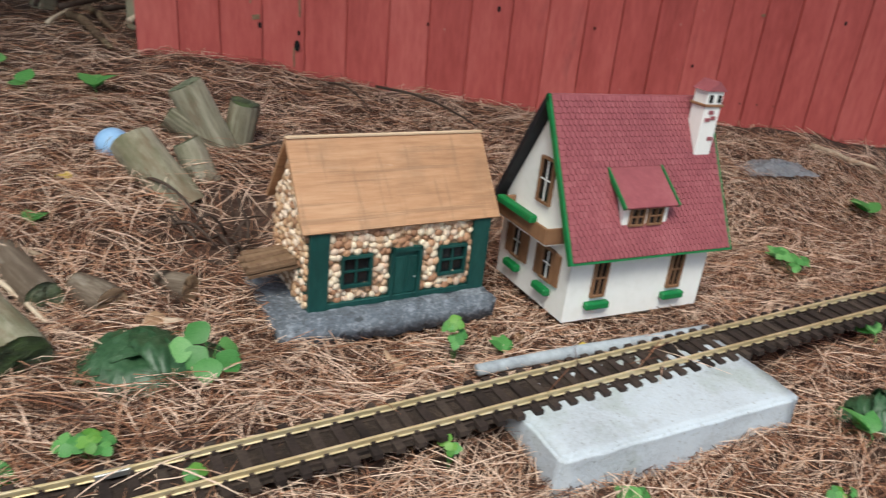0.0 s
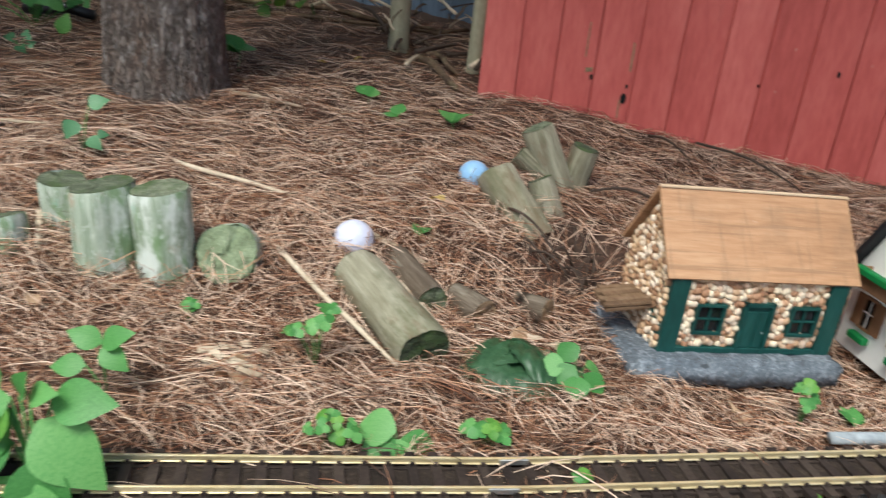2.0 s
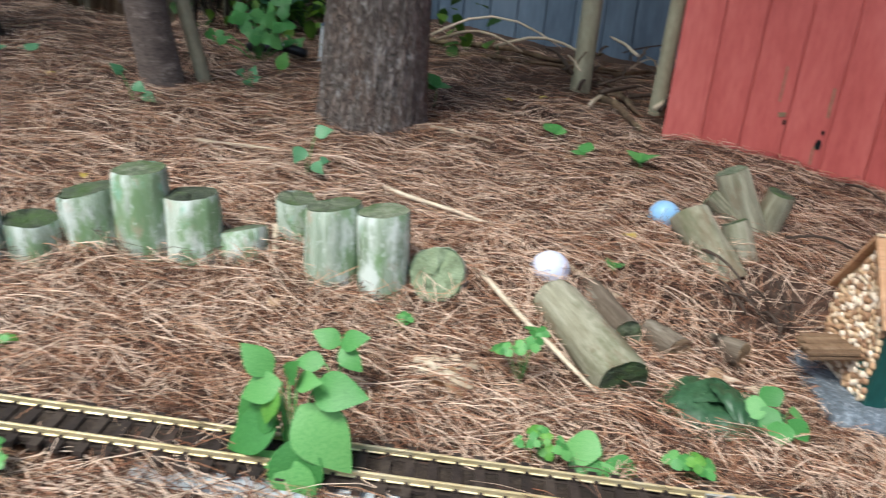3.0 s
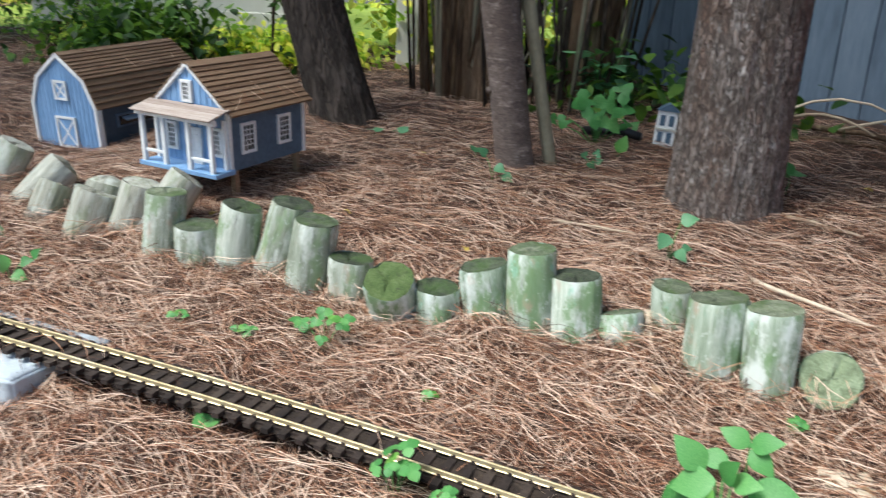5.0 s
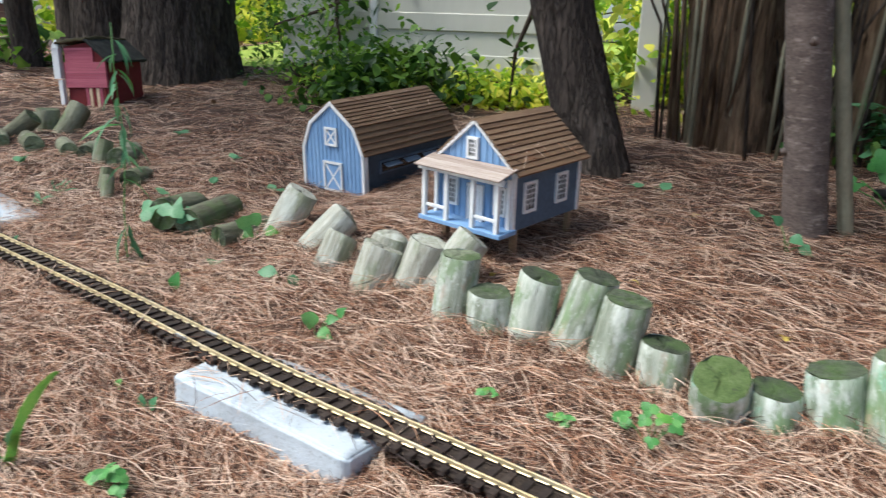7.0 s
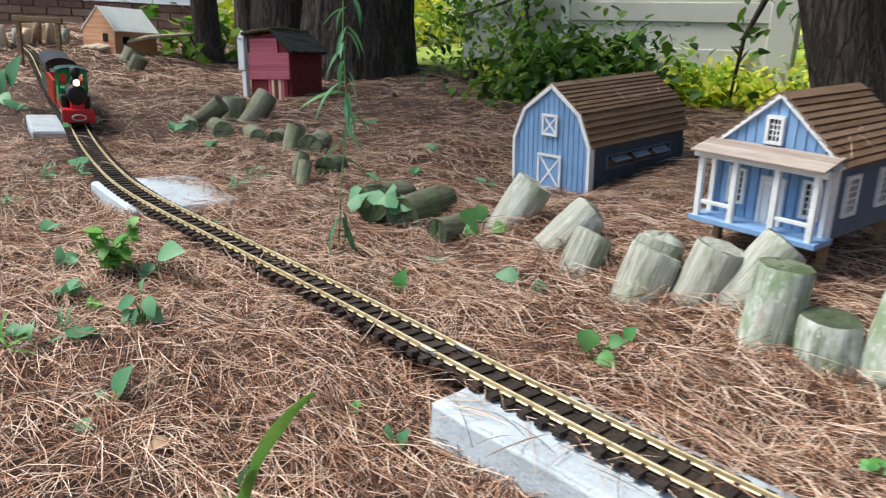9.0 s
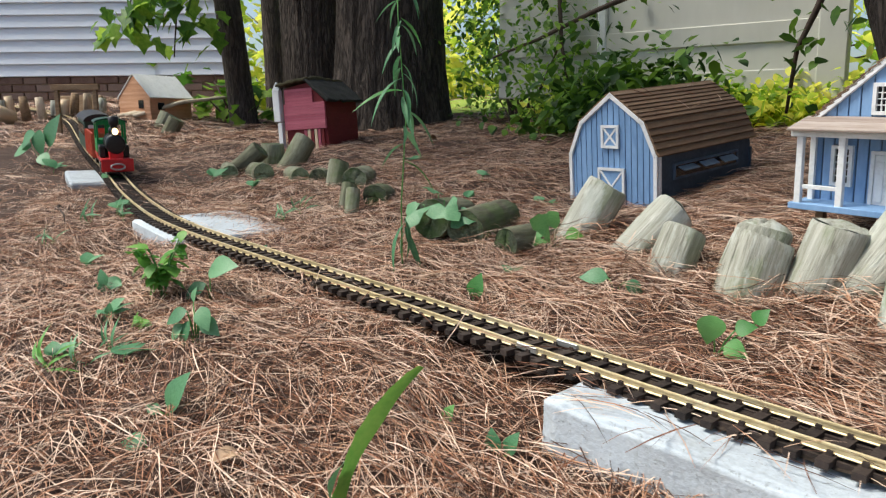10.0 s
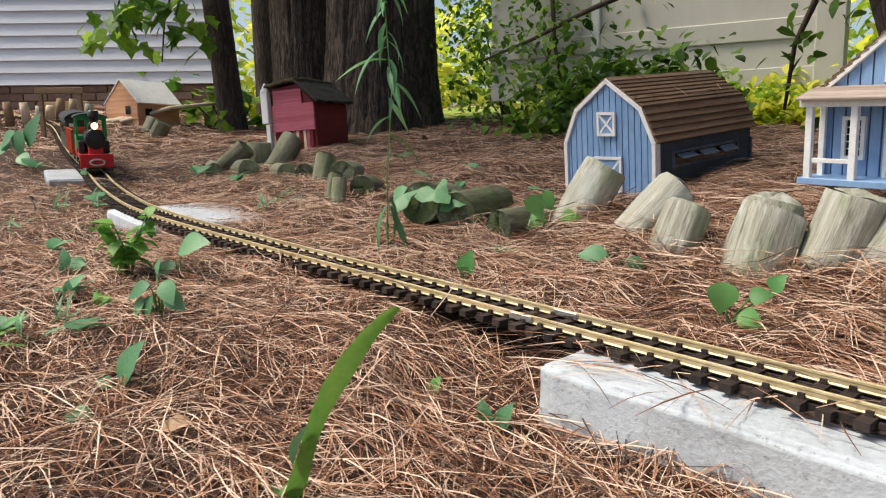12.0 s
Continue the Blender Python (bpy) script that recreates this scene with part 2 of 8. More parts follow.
patchy(M_LOGMINT, (0.17, 0.28, 0.12, 1), 22, 0.50, 0.59, 0.85, (1, 1, 0.45))
patchy(M_LOGMINT, (0.30, 0.55, 0.42, 1), 34, 0.60, 0.67, 0.6, (1, 1, 0.5))
patchy(M_LOGMINT, (0.46, 0.33, 0.25, 1), 26, 0.58, 0.67, 0.6, (1, 1, 0.5))
patchy(M_LOGMINT, (0.06, 0.068, 0.041, 1), 70, 0.6, 0.7, 0.7, (1, 1, 0.08))
patchy(M_LOGMINT, (0.74, 0.78, 0.73, 1), 130, 0.60, 0.66, 0.6, (1, 1, 0.6))
M_LOGGREY = mat("weathered_grey_tan_log", [(0.15, 0.145, 0.11, 1), (0.31, 0.305, 0.25, 1), (0.45, 0.445, 0.38, 1), (0.58, 0.58, 0.52, 1)], 90, stretch=(1, 1, 0.035), rough=0.9, bump=0.9, depth=0.0025, fine=5, each=0.2)
patchy(M_LOGGREY, (0.21, 0.25, 0.14, 1), 22, 0.52, 0.64, 0.6, (1, 1, 0.4))
patchy(M_LOGGREY, (0.60, 0.63, 0.58, 1), 26, 0.52, 0.62, 0.65, (1, 1, 0.4))
patchy(M_LOGGREY, (0.05, 0.044, 0.033, 1), 80, 0.58, 0.68, 0.75, (1, 1, 0.06))
M_LOGENDGREEN = mat("bright_moss_log_end", [(0.0386, 0.0623, 0.0211, 1), (0.0925, 0.137, 0.0421, 1), (0.169, 0.206, 0.0952, 1)], 40, rough=0.95, bump=1.0, depth=0.004)
patchy(M_LOGENDGREEN, (0.0376, 0.0275, 0.0301, 1), 30, 0.55, 0.66, 0.8)
M_LOGENDPALE = mat("pale_green_log_end", [(0.11, 0.132, 0.077, 1), (0.242, 0.297, 0.176, 1), (0.396, 0.451, 0.308, 1)], 40, rough=0.95, bump=1.0, depth=0.004)
patchy(M_LOGENDPALE, (0.088, 0.099, 0.055, 1), 34, 0.55, 0.68, 0.7)
M_LOGMOSS = mat("moss_covered_old_log", [(0.0805, 0.0747, 0.0517, 1), (0.172, 0.172, 0.115, 1), (0.299, 0.299, 0.218, 1)], 16, stretch=(1, 1, 0.25), rough=0.95, bump=0.9, depth=0.003, each=0.25)
patchy(M_LOGMOSS, (0.103, 0.161, 0.0517, 1), 10, 0.5, 0.68, 0.7)
patchy(M_LOGMOSS, (0.391, 0.402, 0.322, 1), 24, 0.58, 0.7, 0.6, (1, 1, 0.3))
M_LOGEND = mat("mossy_log_end", [(0.0345, 0.0414, 0.0276, 1), (0.092, 0.109, 0.069, 1), (0.23, 0.253, 0.172, 1)], 38, rough=0.95, bump=1.0, depth=0.004, each=0.3)
patchy(M_LOGEND, (0.07, 0.115, 0.035, 1), 17, 0.47, 0.62, 0.8)
M_LOGDARK = mat("dark_brown_log", [(0.05, 0.035, 0.024, 1), (0.12, 0.09, 0.065, 1), (0.22, 0.18, 0.14, 1)], 50, stretch=(1, 1, 0.08), rough=0.9, bump=0.8, depth=0.002, each=0.2)
patchy(M_LOGDARK, (0.3, 0.27, 0.22, 1), 40, 0.56, 0.66, 0.6, (1, 1, 0.3))
M_LOGBROWN = mat("weathered_olive_log", [(0.0697, 0.059, 0.0377, 1), (0.172, 0.156, 0.107, 1), (0.295, 0.275, 0.197, 1), (0.41, 0.385, 0.303, 1)], 40, stretch=(1, 1, 0.07), rough=0.9, bump=0.8, depth=0.002, each=0.2)
patchy(M_LOGBROWN, (0.0984, 0.107, 0.0492, 1), 16, 0.52, 0.64, 0.65, (1, 1, 0.5))
patchy(M_LOGBROWN, (0.164, 0.0984, 0.0574, 1), 22, 0.56, 0.66, 0.6, (1, 1, 0.4))
patchy(M_LOGBROWN, (0.139, 0.123, 0.0697, 1), 9, 0.5, 0.68, 0.6, (1, 1, 0.5))
patchy(M_LOGBROWN, (0.0492, 0.0369, 0.0246, 1), 30, 0.6, 0.74, 0.7, (1, 1, 0.12))
M_BARK = mat("grey_scaly_bark", [(0.107, 0.083, 0.0726, 1), (0.235, 0.192, 0.171, 1), (0.427, 0.378, 0.353, 1)], 30, stretch=(1, 1, 0.4), rough=0.95, bump=0.8, depth=0.004, fine=4)
patchy(M_BARK, (0.214, 0.124, 0.0882, 1), 14, 0.48, 0.66, 0.7, (1, 1, 0.4))
patchy(M_BARK, (0.534, 0.498, 0.477, 1), 60, 0.56, 0.66, 0.75, (1, 1, 0.5))
patchy(M_BARK, (0.0534, 0.0373, 0.0311, 1), 50, 0.58, 0.68, 0.8, (1, 1, 0.4))
cracked(M_BARK, 55, (1, 1, 0.24), (0.07, 0.05, 0.042, 1), 0.22, 0.009, 2.2, 0.75)
M_BARKDARK = mat("shaded_furrowed_bark", [(0.0372, 0.0282, 0.0232, 1), (0.0828, 0.0629, 0.0513, 1), (0.157, 0.128, 0.107, 1)], 14, stretch=(1, 1, 0.3), rough=0.95, bump=1.0, depth=0.006, fine=5)
cracked(M_BARKDARK, 27, (1, 1, 0.15), (0.02, 0.014, 0.011, 1), 0.2, 0.012, 1.6, 0.7)
M_CEDAR = mat("shaggy_brown_bark", [(0.0551, 0.0327, 0.0203, 1), (0.134, 0.0838, 0.0509, 1), (0.245, 0.169, 0.112, 1)], 26, stretch=(1, 1, 0.07), rough=0.95, bump=1.0, depth=0.008, fine=4)
patchy(M_CEDAR, (0.27, 0.22, 0.13, 1), 9, 0.52, 0.64, 0.6, (1, 1, 0.25))
patchy(M_CEDAR, (0.03, 0.018, 0.012, 1), 40, 0.52, 0.66, 0.85, (1, 1, 0.06))
M_BARKTHIN = mat("smooth_grey_bark", [(0.0812, 0.0601, 0.0519, 1), (0.162, 0.125, 0.108, 1), (0.274, 0.22, 0.195, 1)], 14, stretch=(1, 1, 2.2), rough=0.9, bump=0.7, depth=0.003)
patchy(M_BARKTHIN, (0.413, 0.346, 0.305, 1), 22, 0.55, 0.68, 0.7, (1, 1, 2.5))
patchy(M_BARKTHIN, (0.05, 0.0346, 0.0283, 1), 30, 0.62, 0.7, 0.8, (1, 1, 2.0))
M_BARKPALE = mat("pale_sapling_bark", [(0.221, 0.206, 0.144, 1), (0.414, 0.386, 0.275, 1)], 18, stretch=(1, 1, 0.4), rough=0.9, bump=0.4, depth=0.001)
M_TWIG = mat("dry_stick", [(0.3, 0.22, 0.15, 1), (0.5, 0.4, 0.29, 1), (0.68, 0.57, 0.44, 1)], 20, stretch=(1, 1, 0.3), rough=0.85, bump=0.4, depth=0.001, each=0.3)
M_TWIGDARK = mat("dark_twig", [(0.03, 0.02, 0.015, 1), (0.09, 0.06, 0.045, 1)], 20, rough=0.85, bump=0.3)
M_REDWALL = mat("red_barn_paint", [(0.345, 0.0579, 0.0502, 1), (0.48, 0.0942, 0.082, 1), (0.579, 0.145, 0.126, 1)], 5, stretch=(1.6, 1.6, 0.35), rough=0.6, bump=0.35, depth=0.0012, fine=9, each=0.16)
patchy(M_REDWALL, (0.14, 0.03, 0.025, 1), 9, 0.6, 0.78, 0.6, (1, 1, 0.3))
patchy(M_REDWALL, (0.5, 0.3, 0.26, 1), 60, 0.7, 0.74, 0.7, (1, 1, 0.4))
M_BLUEWALL = mat("faded_blue_boards", [(0.0597, 0.0858, 0.128, 1), (0.111, 0.153, 0.215, 1), (0.171, 0.221, 0.296, 1)], 4, stretch=(1.6, 1.6, 0.3), rough=0.7, bump=0.3, each=0.2)
M_SIDING = mat("pale_vinyl_siding", [(0.738, 0.776, 0.845, 1), (0.798, 0.827, 0.886, 1)], 3, stretch=(0.3, 0.3, 3), rough=0.5, bump=0.05)
M_BRICK = mat("old_foundation_brick", [(0.18, 0.1, 0.075, 1), (0.33, 0.22, 0.17, 1)], 12, rough=0.9, bump=0.6, each=0.4)
M_FENCE = mat("white_vinyl_fence", [(0.468, 0.456, 0.401, 1), (0.546, 0.534, 0.477, 1)], 3, stretch=(1, 1, 0.3), rough=0.45, bump=0.03)
M_LEAF = mat("fresh_green_leaf", [(0.06, 0.21, 0.05, 1), (0.11, 0.33, 0.085, 1), (0.2, 0.45, 0.14, 1)], 25, rough=0.45, bump=0.2, depth=0.0006, each=0.35, through=0.3)
M_LEAFBLUE = mat("cool_green_leaf", [(0.055, 0.17, 0.075, 1), (0.11, 0.28, 0.13, 1), (0.19, 0.39, 0.2, 1)], 25, rough=0.45, bump=0.2, depth=0.0006, each=0.3, through=0.25)
# Tones run from shaded green to backlit yellow-green, so the backlight is partly colour.
M_MAPLE = mat("backlight_coloured_maple_leaf", [(0.06, 0.16, 0.02, 1), (0.16, 0.32, 0.035, 1), (0.34, 0.5, 0.07, 1)], 6, rough=0.5, bump=0.1, island=0.5, through=0.5)
M_LEAFYEL = mat("yellow_green_leaf", [(0.0723, 0.238, 0.0357, 1), (0.145, 0.357, 0.0612, 1), (0.217, 0.425, 0.0816, 1)], 25, rough=0.45, bump=0.2, depth=0.0006, each=0.3, through=0.3)
M_LEAFDARK = mat("dark_wilted_leaf", [(0.016, 0.05, 0.022, 1), (0.042, 0.1, 0.046, 1), (0.1, 0.18, 0.1, 1)], 30, rough=0.4, bump=0.4, depth=0.001, island=0.3, through=0.1)
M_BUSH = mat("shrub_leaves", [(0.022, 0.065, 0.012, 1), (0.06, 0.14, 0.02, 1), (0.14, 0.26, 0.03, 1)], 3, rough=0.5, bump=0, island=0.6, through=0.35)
# Direct sun on background leaves is put into this raised yellow-green.
M_BUSHLIT = mat("sunlight_coloured_leaves", [(0.214, 0.386, 0.0335, 1), (0.55, 0.67, 0.067, 1), (0.948, 0.902, 0.167, 1)], 3, rough=0.5, bump=0, island=0.6, through=0.62)
M_DEADLEAF = mat("fallen_leaf", [(0.3, 0.18, 0.1, 1), (0.5, 0.34, 0.22, 1)], 30, rough=0.8, bump=0.3, each=0.4)
M_YELLEAF = mat("yellow_fallen_leaf", [(0.5, 0.36, 0.04, 1), (0.75, 0.62, 0.16, 1)], 30, rough=0.7, bump=0.2, through=0.2)
M_BALLWHITE = mat("frosted_white_glass", [(0.559, 0.57, 0.724, 1), (0.698, 0.712, 0.851, 1)], 20, rough=0.45, bump=0.1)
M_BALLBLUE = mat("sky_blue_plastic", [(0.216, 0.42, 0.684, 1), (0.324, 0.52, 0.779, 1)], 20, rough=0.35, bump=0.05)


# ---- building helpers ----
def thing(name, label, category, m=None, group="", kind=""):
    ob = new(name)
    ob.empty_display_size = 0.02
    if m is not None:
        ob.matrix_world = m
    return tagged(ob, label, category, group, kind)


def finish(bm, name, material, smooth=False):
    me = bpy.data.meshes.new(name)
    bm.to_mesh(me)
    bm.free()
    me.materials.append(material)
    if smooth:
        me.shade_smooth()
    return me


def part(name, bm, material, parent, label="", smooth=False):
    ob = new(name, finish(bm, name, material, smooth))
    ob.parent = parent
    return tagged(ob, label)


def solid(name, bm, material, label, category, m=None, group="", kind="", smooth=False):
    ob = new(name, finish(bm, name, material, smooth))
    if m is not None:
        ob.matrix_world = m
    return tagged(ob, label, category, group, kind)


def box(sx, sy, sz, x=0, y=0, z=0, bm=None, bev=0.0, m=None):
    """A box of that size centred at x, y with its foot at z."""
    bm = bm or bmesh.new()
    mm = Matrix.Translation((x, y, z + sz / 2)) @ Matrix.Diagonal((sx, sy, sz, 1))
    r = bmesh.ops.create_cube(bm, size=1.0, matrix=(m @ mm) if m is not None else mm)
    if bev:
        es = list({e for v in r["verts"] for e in v.link_edges})
        bmesh.ops.bevel(bm, geom=es, offset=bev, segments=1, affect="EDGES")
    return bm


def prism(profile, y0, y1, bm=None):
    """A profile of (x, z) corners drawn out along y."""
    bm = bm or bmesh.new()
    a = [bm.verts.new((x, y0, z)) for x, z in profile]
    b = [bm.verts.new((x, y1, z)) for x, z in profile]
    n = len(a)
    bm.faces.new(a)
    bm.faces.new(b[::-1])
    for i in range(n):
        bm.faces.new((a[i], b[i], b[(i + 1) % n], a[(i + 1) % n]))
    bmesh.ops.recalc_face_normals(bm, faces=bm.faces)
    return bm


def tube(pts, radii, sides=8, bm=None, caps=True, wob=0.0, seed=0.0):
    """A round rod along points, with a radius at each."""
    bm = bm or bmesh.new()
    pts = [Vector(p) for p in pts]
    rings = []
    up = Vector((0.31, 0.77, 0.55)).normalized()
    for i, p in enumerate(pts):
        d = (pts[min(i + 1, len(pts) - 1)] - pts[max(i - 1, 0)]).normalized()
        s = d.cross(up).normalized()
        u = s.cross(d)
        ring = []
        for k in range(sides):
            a = 2 * math.pi * k / sides
            r = radii[i] * (1 + (wob * noise.noise((3 * math.cos(a) + seed, 3 * math.sin(a), 6 * p.z + seed)) if wob else 0))
            ring.append(bm.verts.new(p + s * (r * math.cos(a)) + u * (r * math.sin(a))))
        rings.append(ring)
    for a, b in zip(rings, rings[1:]):
        for k in range(sides):
            bm.faces.new((a[k], a[(k + 1) % sides], b[(k + 1) % sides], b[k]))
    if caps:
        bm.faces.new(rings[0][::-1])
        bm.faces.new(rings[-1])
    return bm


def sheet(points, bm=None):
    bm = bm or bmesh.new()
    bm.faces.new([bm.verts.new(p) for p in points])
    return bm


# ---- ground ----
def smooth01(v):
    v = np.clip(v, 0.0, 1.0)
    return v * v * (3 - 2 * v)


def lie(x, y):
    """The height of the forest floor, without its small bumps."""
    x, y = np.asarray(x, float), np.asarray(y, float)
    xc, yc = np.clip(x, -7.5, 2.0), np.clip(y, -3.0, 3.2)
    n = -0.465 * xc + 0.885 * yc
    bank = 1 / (1 + np.exp(-(n - 1.1) / 0.06))
    z = -0.0337 - 0.0567 * xc + 0.0202 * yc + bank * (-0.0026 - 0.0123 * xc + 0.058 * yc)
    z = z + 0.24 * smooth01((-xc - 4.2) / 3.2) * smooth01((-yc - 0.2) / 1.6)
    z = z - 0.055 * np.exp(-((x - 0.15) ** 2 + (y - 1.6) ** 2) / 0.22)
    z = z - 0.030 * np.exp(-((x + 1.72) ** 2 / 0.07 + (y + 0.36) ** 2 / 0.03))
    z = z - 0.030 * np.exp(-((x - 0.32) ** 2 / 0.07 + (y - 0.68) ** 2 / 0.02))
    z = z - 0.022 * np.exp(-((x + 0.03) ** 2 + (y - 0.94) ** 2) / 0.04)
    z = z - 0.030 * np.exp(-((x + 0.31) ** 2 + (y - 1.17) ** 2) / 0.007)
    z = z - 0.032 * np.exp(-((x + 1.57) ** 2 + (y + 0.24) ** 2) / 0.016) - 0.012 * np.exp(-((x + 1.9) ** 2 + (y + 0.38) ** 2) / 0.01)
    z = z - 0.046 * np.exp(-((x + 2.93) ** 2 + (y - 0.27) ** 2) / 0.06)
    z = z - 0.042 * np.exp(-((x + 2.93) ** 2 / 0.03 + (y + 0.90) ** 2 / 0.008))
    return z


def bumps(x, y):
    x, y = np.asarray(x, float), np.asarray(y, float)
    h = 0.009 * np.sin(7.1 * x + 2.1 * np.sin(4.3 * y)) * np.sin(6.3 * y + 1.7 * np.sin(5.2 * x + 1))
    h = h + 0.007 * np.sin(17 * x + 3 * np.sin(9 * y + 2)) * np.sin(19 * y + 2 * np.sin(13 * x))
    return h + 0.0035 * np.sin(47 * x + 3 * np.sin(31 * y)) * np.sin(43 * y + 2 * np.sin(37 * x + 1))


def gz(x, y):
    return float(lie(x, y) + bumps(x, y))


def axis(lo, a, b, hi, step, grow=1.35):
    """Grid lines, close together from a to b and wider and wider outside."""
    mid = list(np.arange(a, b, step))
    left, right, d, v = [], [], step, a
    while v > lo:
        d *= grow
        v -= d
        left.append(v)
    d, v = step, mid[-1]
    while v < hi:
        d *= grow
        v += d
        right.append(v)
    return np.array(left[::-1] + mid + right)


gx, gy = axis(-400, -5.2, 1.8, 400, 0.022), axis(-400, -1.3, 2.6, 400, 0.022)
X, Y = np.meshgrid(gx, gy, indexing="ij")
Z = lie(X, Y) + bumps(X, Y)
nx, ny = X.shape
idx = np.arange(nx * ny).reshape(nx, ny)
quads = np.stack([idx[:-1, :-1], idx[1:, :-1], idx[1:, 1:], idx[:-1, 1:]], -1).reshape(-1, 4)
me = bpy.data.meshes.new("ground")
me.from_pydata(np.stack([X, Y, Z], -1).reshape(-1, 3), [], quads.tolist())
me.materials.append(M_GROUND)
me.shade_smooth()
tagged(new("ground", me), "brown forest floor of pine litter, gently rising", "ground", kind="structure")

# ---- railway track ----
def slope_at(x):
    s = 0.5 - 0.25 * float(smooth01((-x - 2.6) / 1.3))
    return s + 0.75 * float(smooth01((-x - 5.6) / 1.8))


def rail_z(x):
    z = 0.0195 + (-0.3 - x) * (0.012 if x > -0.3 else 0.055)
    return z + 0.16 * float(smooth01((-x - 4.4) / 3.0))


TRACK = []
x, y = 1.9, 0.583 + 0.5 * (1.9 + 0.298)
while x > -8.6:
    TRACK.append(Vector((x, y, rail_z(x))))
    y -= 0.004 * slope_at(x)
    x -= 0.004
# The hand-laid track wanders and sags a little between its blocks.
KX = [-1.9, 0.6, 1.2, 1.5, 1.8, 2.2, 2.6, 3.0, 3.4, 3.9, 4.5, 5.2, 8.6]
KY = [0.0, 0.0, -0.006, -0.026, -0.044, -0.014, -0.020, -0.040, -0.012, 0.0, -0.005, -0.015, -0.04]
KZ = [0.0, 0.0, 0.005, 0.005, 0.004, -0.012, -0.016, -0.014, -0.012, -0.006, -0.003, 0.0, 0.0]
SOFT = np.ones(91) / 91
for axis_no, knots in ((1, KY), (2, KZ)):
    drift = np.convolve(np.pad(np.interp([-p.x for p in TRACK], KX, knots), 45, "edge"), SOFT, "valid")
    for p, d in zip(TRACK, drift):
        p[axis_no] += float(d)
LEN = [0.0]
for a, b in zip(TRACK, TRACK[1:]):
    LEN.append(LEN[-1] + (b - a).length)
LEN = np.array(LEN)


def on_track(s):
    """Place and heading at a length along the track, from its near end to the far one."""
    i = int(min(max(np.searchsorted(LEN, s), 1), len(TRACK) - 2))
    d = (TRACK[i + 1] - TRACK[i - 1]).normalized()
    return TRACK[i], d


def at_x(xx):
    return float(np.interp(-xx, [-p.x for p in TRACK], LEN))


track = thing("railway_track", "narrow-gauge model railway track with brass rails on brown ties", "railway track")
RAIL = [(-0.0019, -0.0085), (0.0019, -0.0085), (0.0019, -0.0078), (0.0008, -0.0068), (0.0008, -0.003), (0.0016, -0.0022), (0.0016, -0.0003), (0.0011, 0.0), (-0.0011, 0.0), (-0.0016, -0.0003), (-0.0016, -0.0022), (-0.0008, -0.003), (-0.0008, -0.0068), (-0.0019, -0.0078)]
for side in (-1, 1):
    bm = bmesh.new()
    prev = None
    for s in np.arange(0.0, LEN[-1] - 0.05, 0.04):
        p, d = on_track(s)
        w = Vector((-d.y, d.x, 0)).normalized()
        ring = [bm.verts.new(p + w * (side * 0.0238 + a) + Vector((0, 0, b))) for a, b in RAIL]
        if prev:
            for k in range(len(ring)):
                bm.faces.new((prev[k], prev[(k + 1) % len(ring)], ring[(k + 1) % len(ring)], ring[k]))
        prev = ring
    bmesh.ops.recalc_face_normals(bm, faces=bm.faces)
    part("rail", bm, M_BRASS, track, "tarnished brass rail")
for side in (-1, 1):
    for sx in (-0.3, -1.98, 0.93):
        p, d = on_track(at_x(sx) + 0.01 * side)
        w = Vector((-d.y, d.x, 0)).normalized()
        m = Matrix.Translation(p + w * side * 0.0238) @ d.to_track_quat("X", "Z").to_matrix().to_4x4()
        part("rail_joiner", box(0.034, 0.0074, 0.0074, z=-0.0080, bev=0.0008, m=m), M_STEEL, track, "bright metal rail joiner")


def tie_mesh(bm, m):
    box(0.0112, 0.088, 0.007, z=-0.0158, bm=bm, m=m)
    for s in (-1, 1):
        for q in (-1, 1):
            box(0.0054, 0.0032, 0.0044, y=s * 0.0238 + q * 0.0038, z=-0.0089, bm=bm, m=m)
        for q in (-1, 1):
            box(0.016, 0.0035, 0.0045, x=0.0132, y=s * 0.0238 + q * 0.005, z=-0.0155, bm=bm, m=m)
    return bm


tie_me = finish(tie_mesh(bmesh.new(), Matrix()), "tie", M_TIE)
PITCH, ties_far = 0.0268, bmesh.new()
for k in range(int((LEN[-1] - 0.1) / PITCH)):
    s = 0.02 + k * PITCH
    p, d = on_track(s)
    m = Matrix.Translation(p) @ d.to_track_quat("X", "Z").to_matrix().to_4x4() @ pose(0, 0, 0, 0, 0, random.uniform(-1, 1))
    if 0.55 < s < 0.55 + 300 * PITCH:
        ob = new("tie", tie_me)
        ob.parent = track
        ob.matrix_basis = m
    else:
        tie_mesh(ties_far, m)
tagged(part("distant_ties", ties_far, M_TIE, track), kind="stuff")
# Dark soil and rotted litter packed between the rails.
bm, prev = bmesh.new(), None
for s in np.arange(0.0, LEN[-1] - 0.1, 0.012):
    p, d = on_track(s)
    w = Vector((-d.y, d.x, 0)).normalized()
    ring = []
    for k in range(7):
        q = p + w * (0.0115 * (k - 3) + 0.004 * noise.noise((s * 30, k, 0.0)))
        q.z += -0.0125 + 0.0045 * noise.noise((q.x * 60, q.y * 60, 3.0)) - 0.0045 * (abs(k - 3) == 3)
        ring.append(bm.verts.new(q))
    if prev:
        for k in range(6):
            bm.faces.new((prev[k], prev[k + 1], ring[k + 1], ring[k]))
    prev = ring
part("soil", bm, M_SOIL, track, "dark soil between the rails", True)


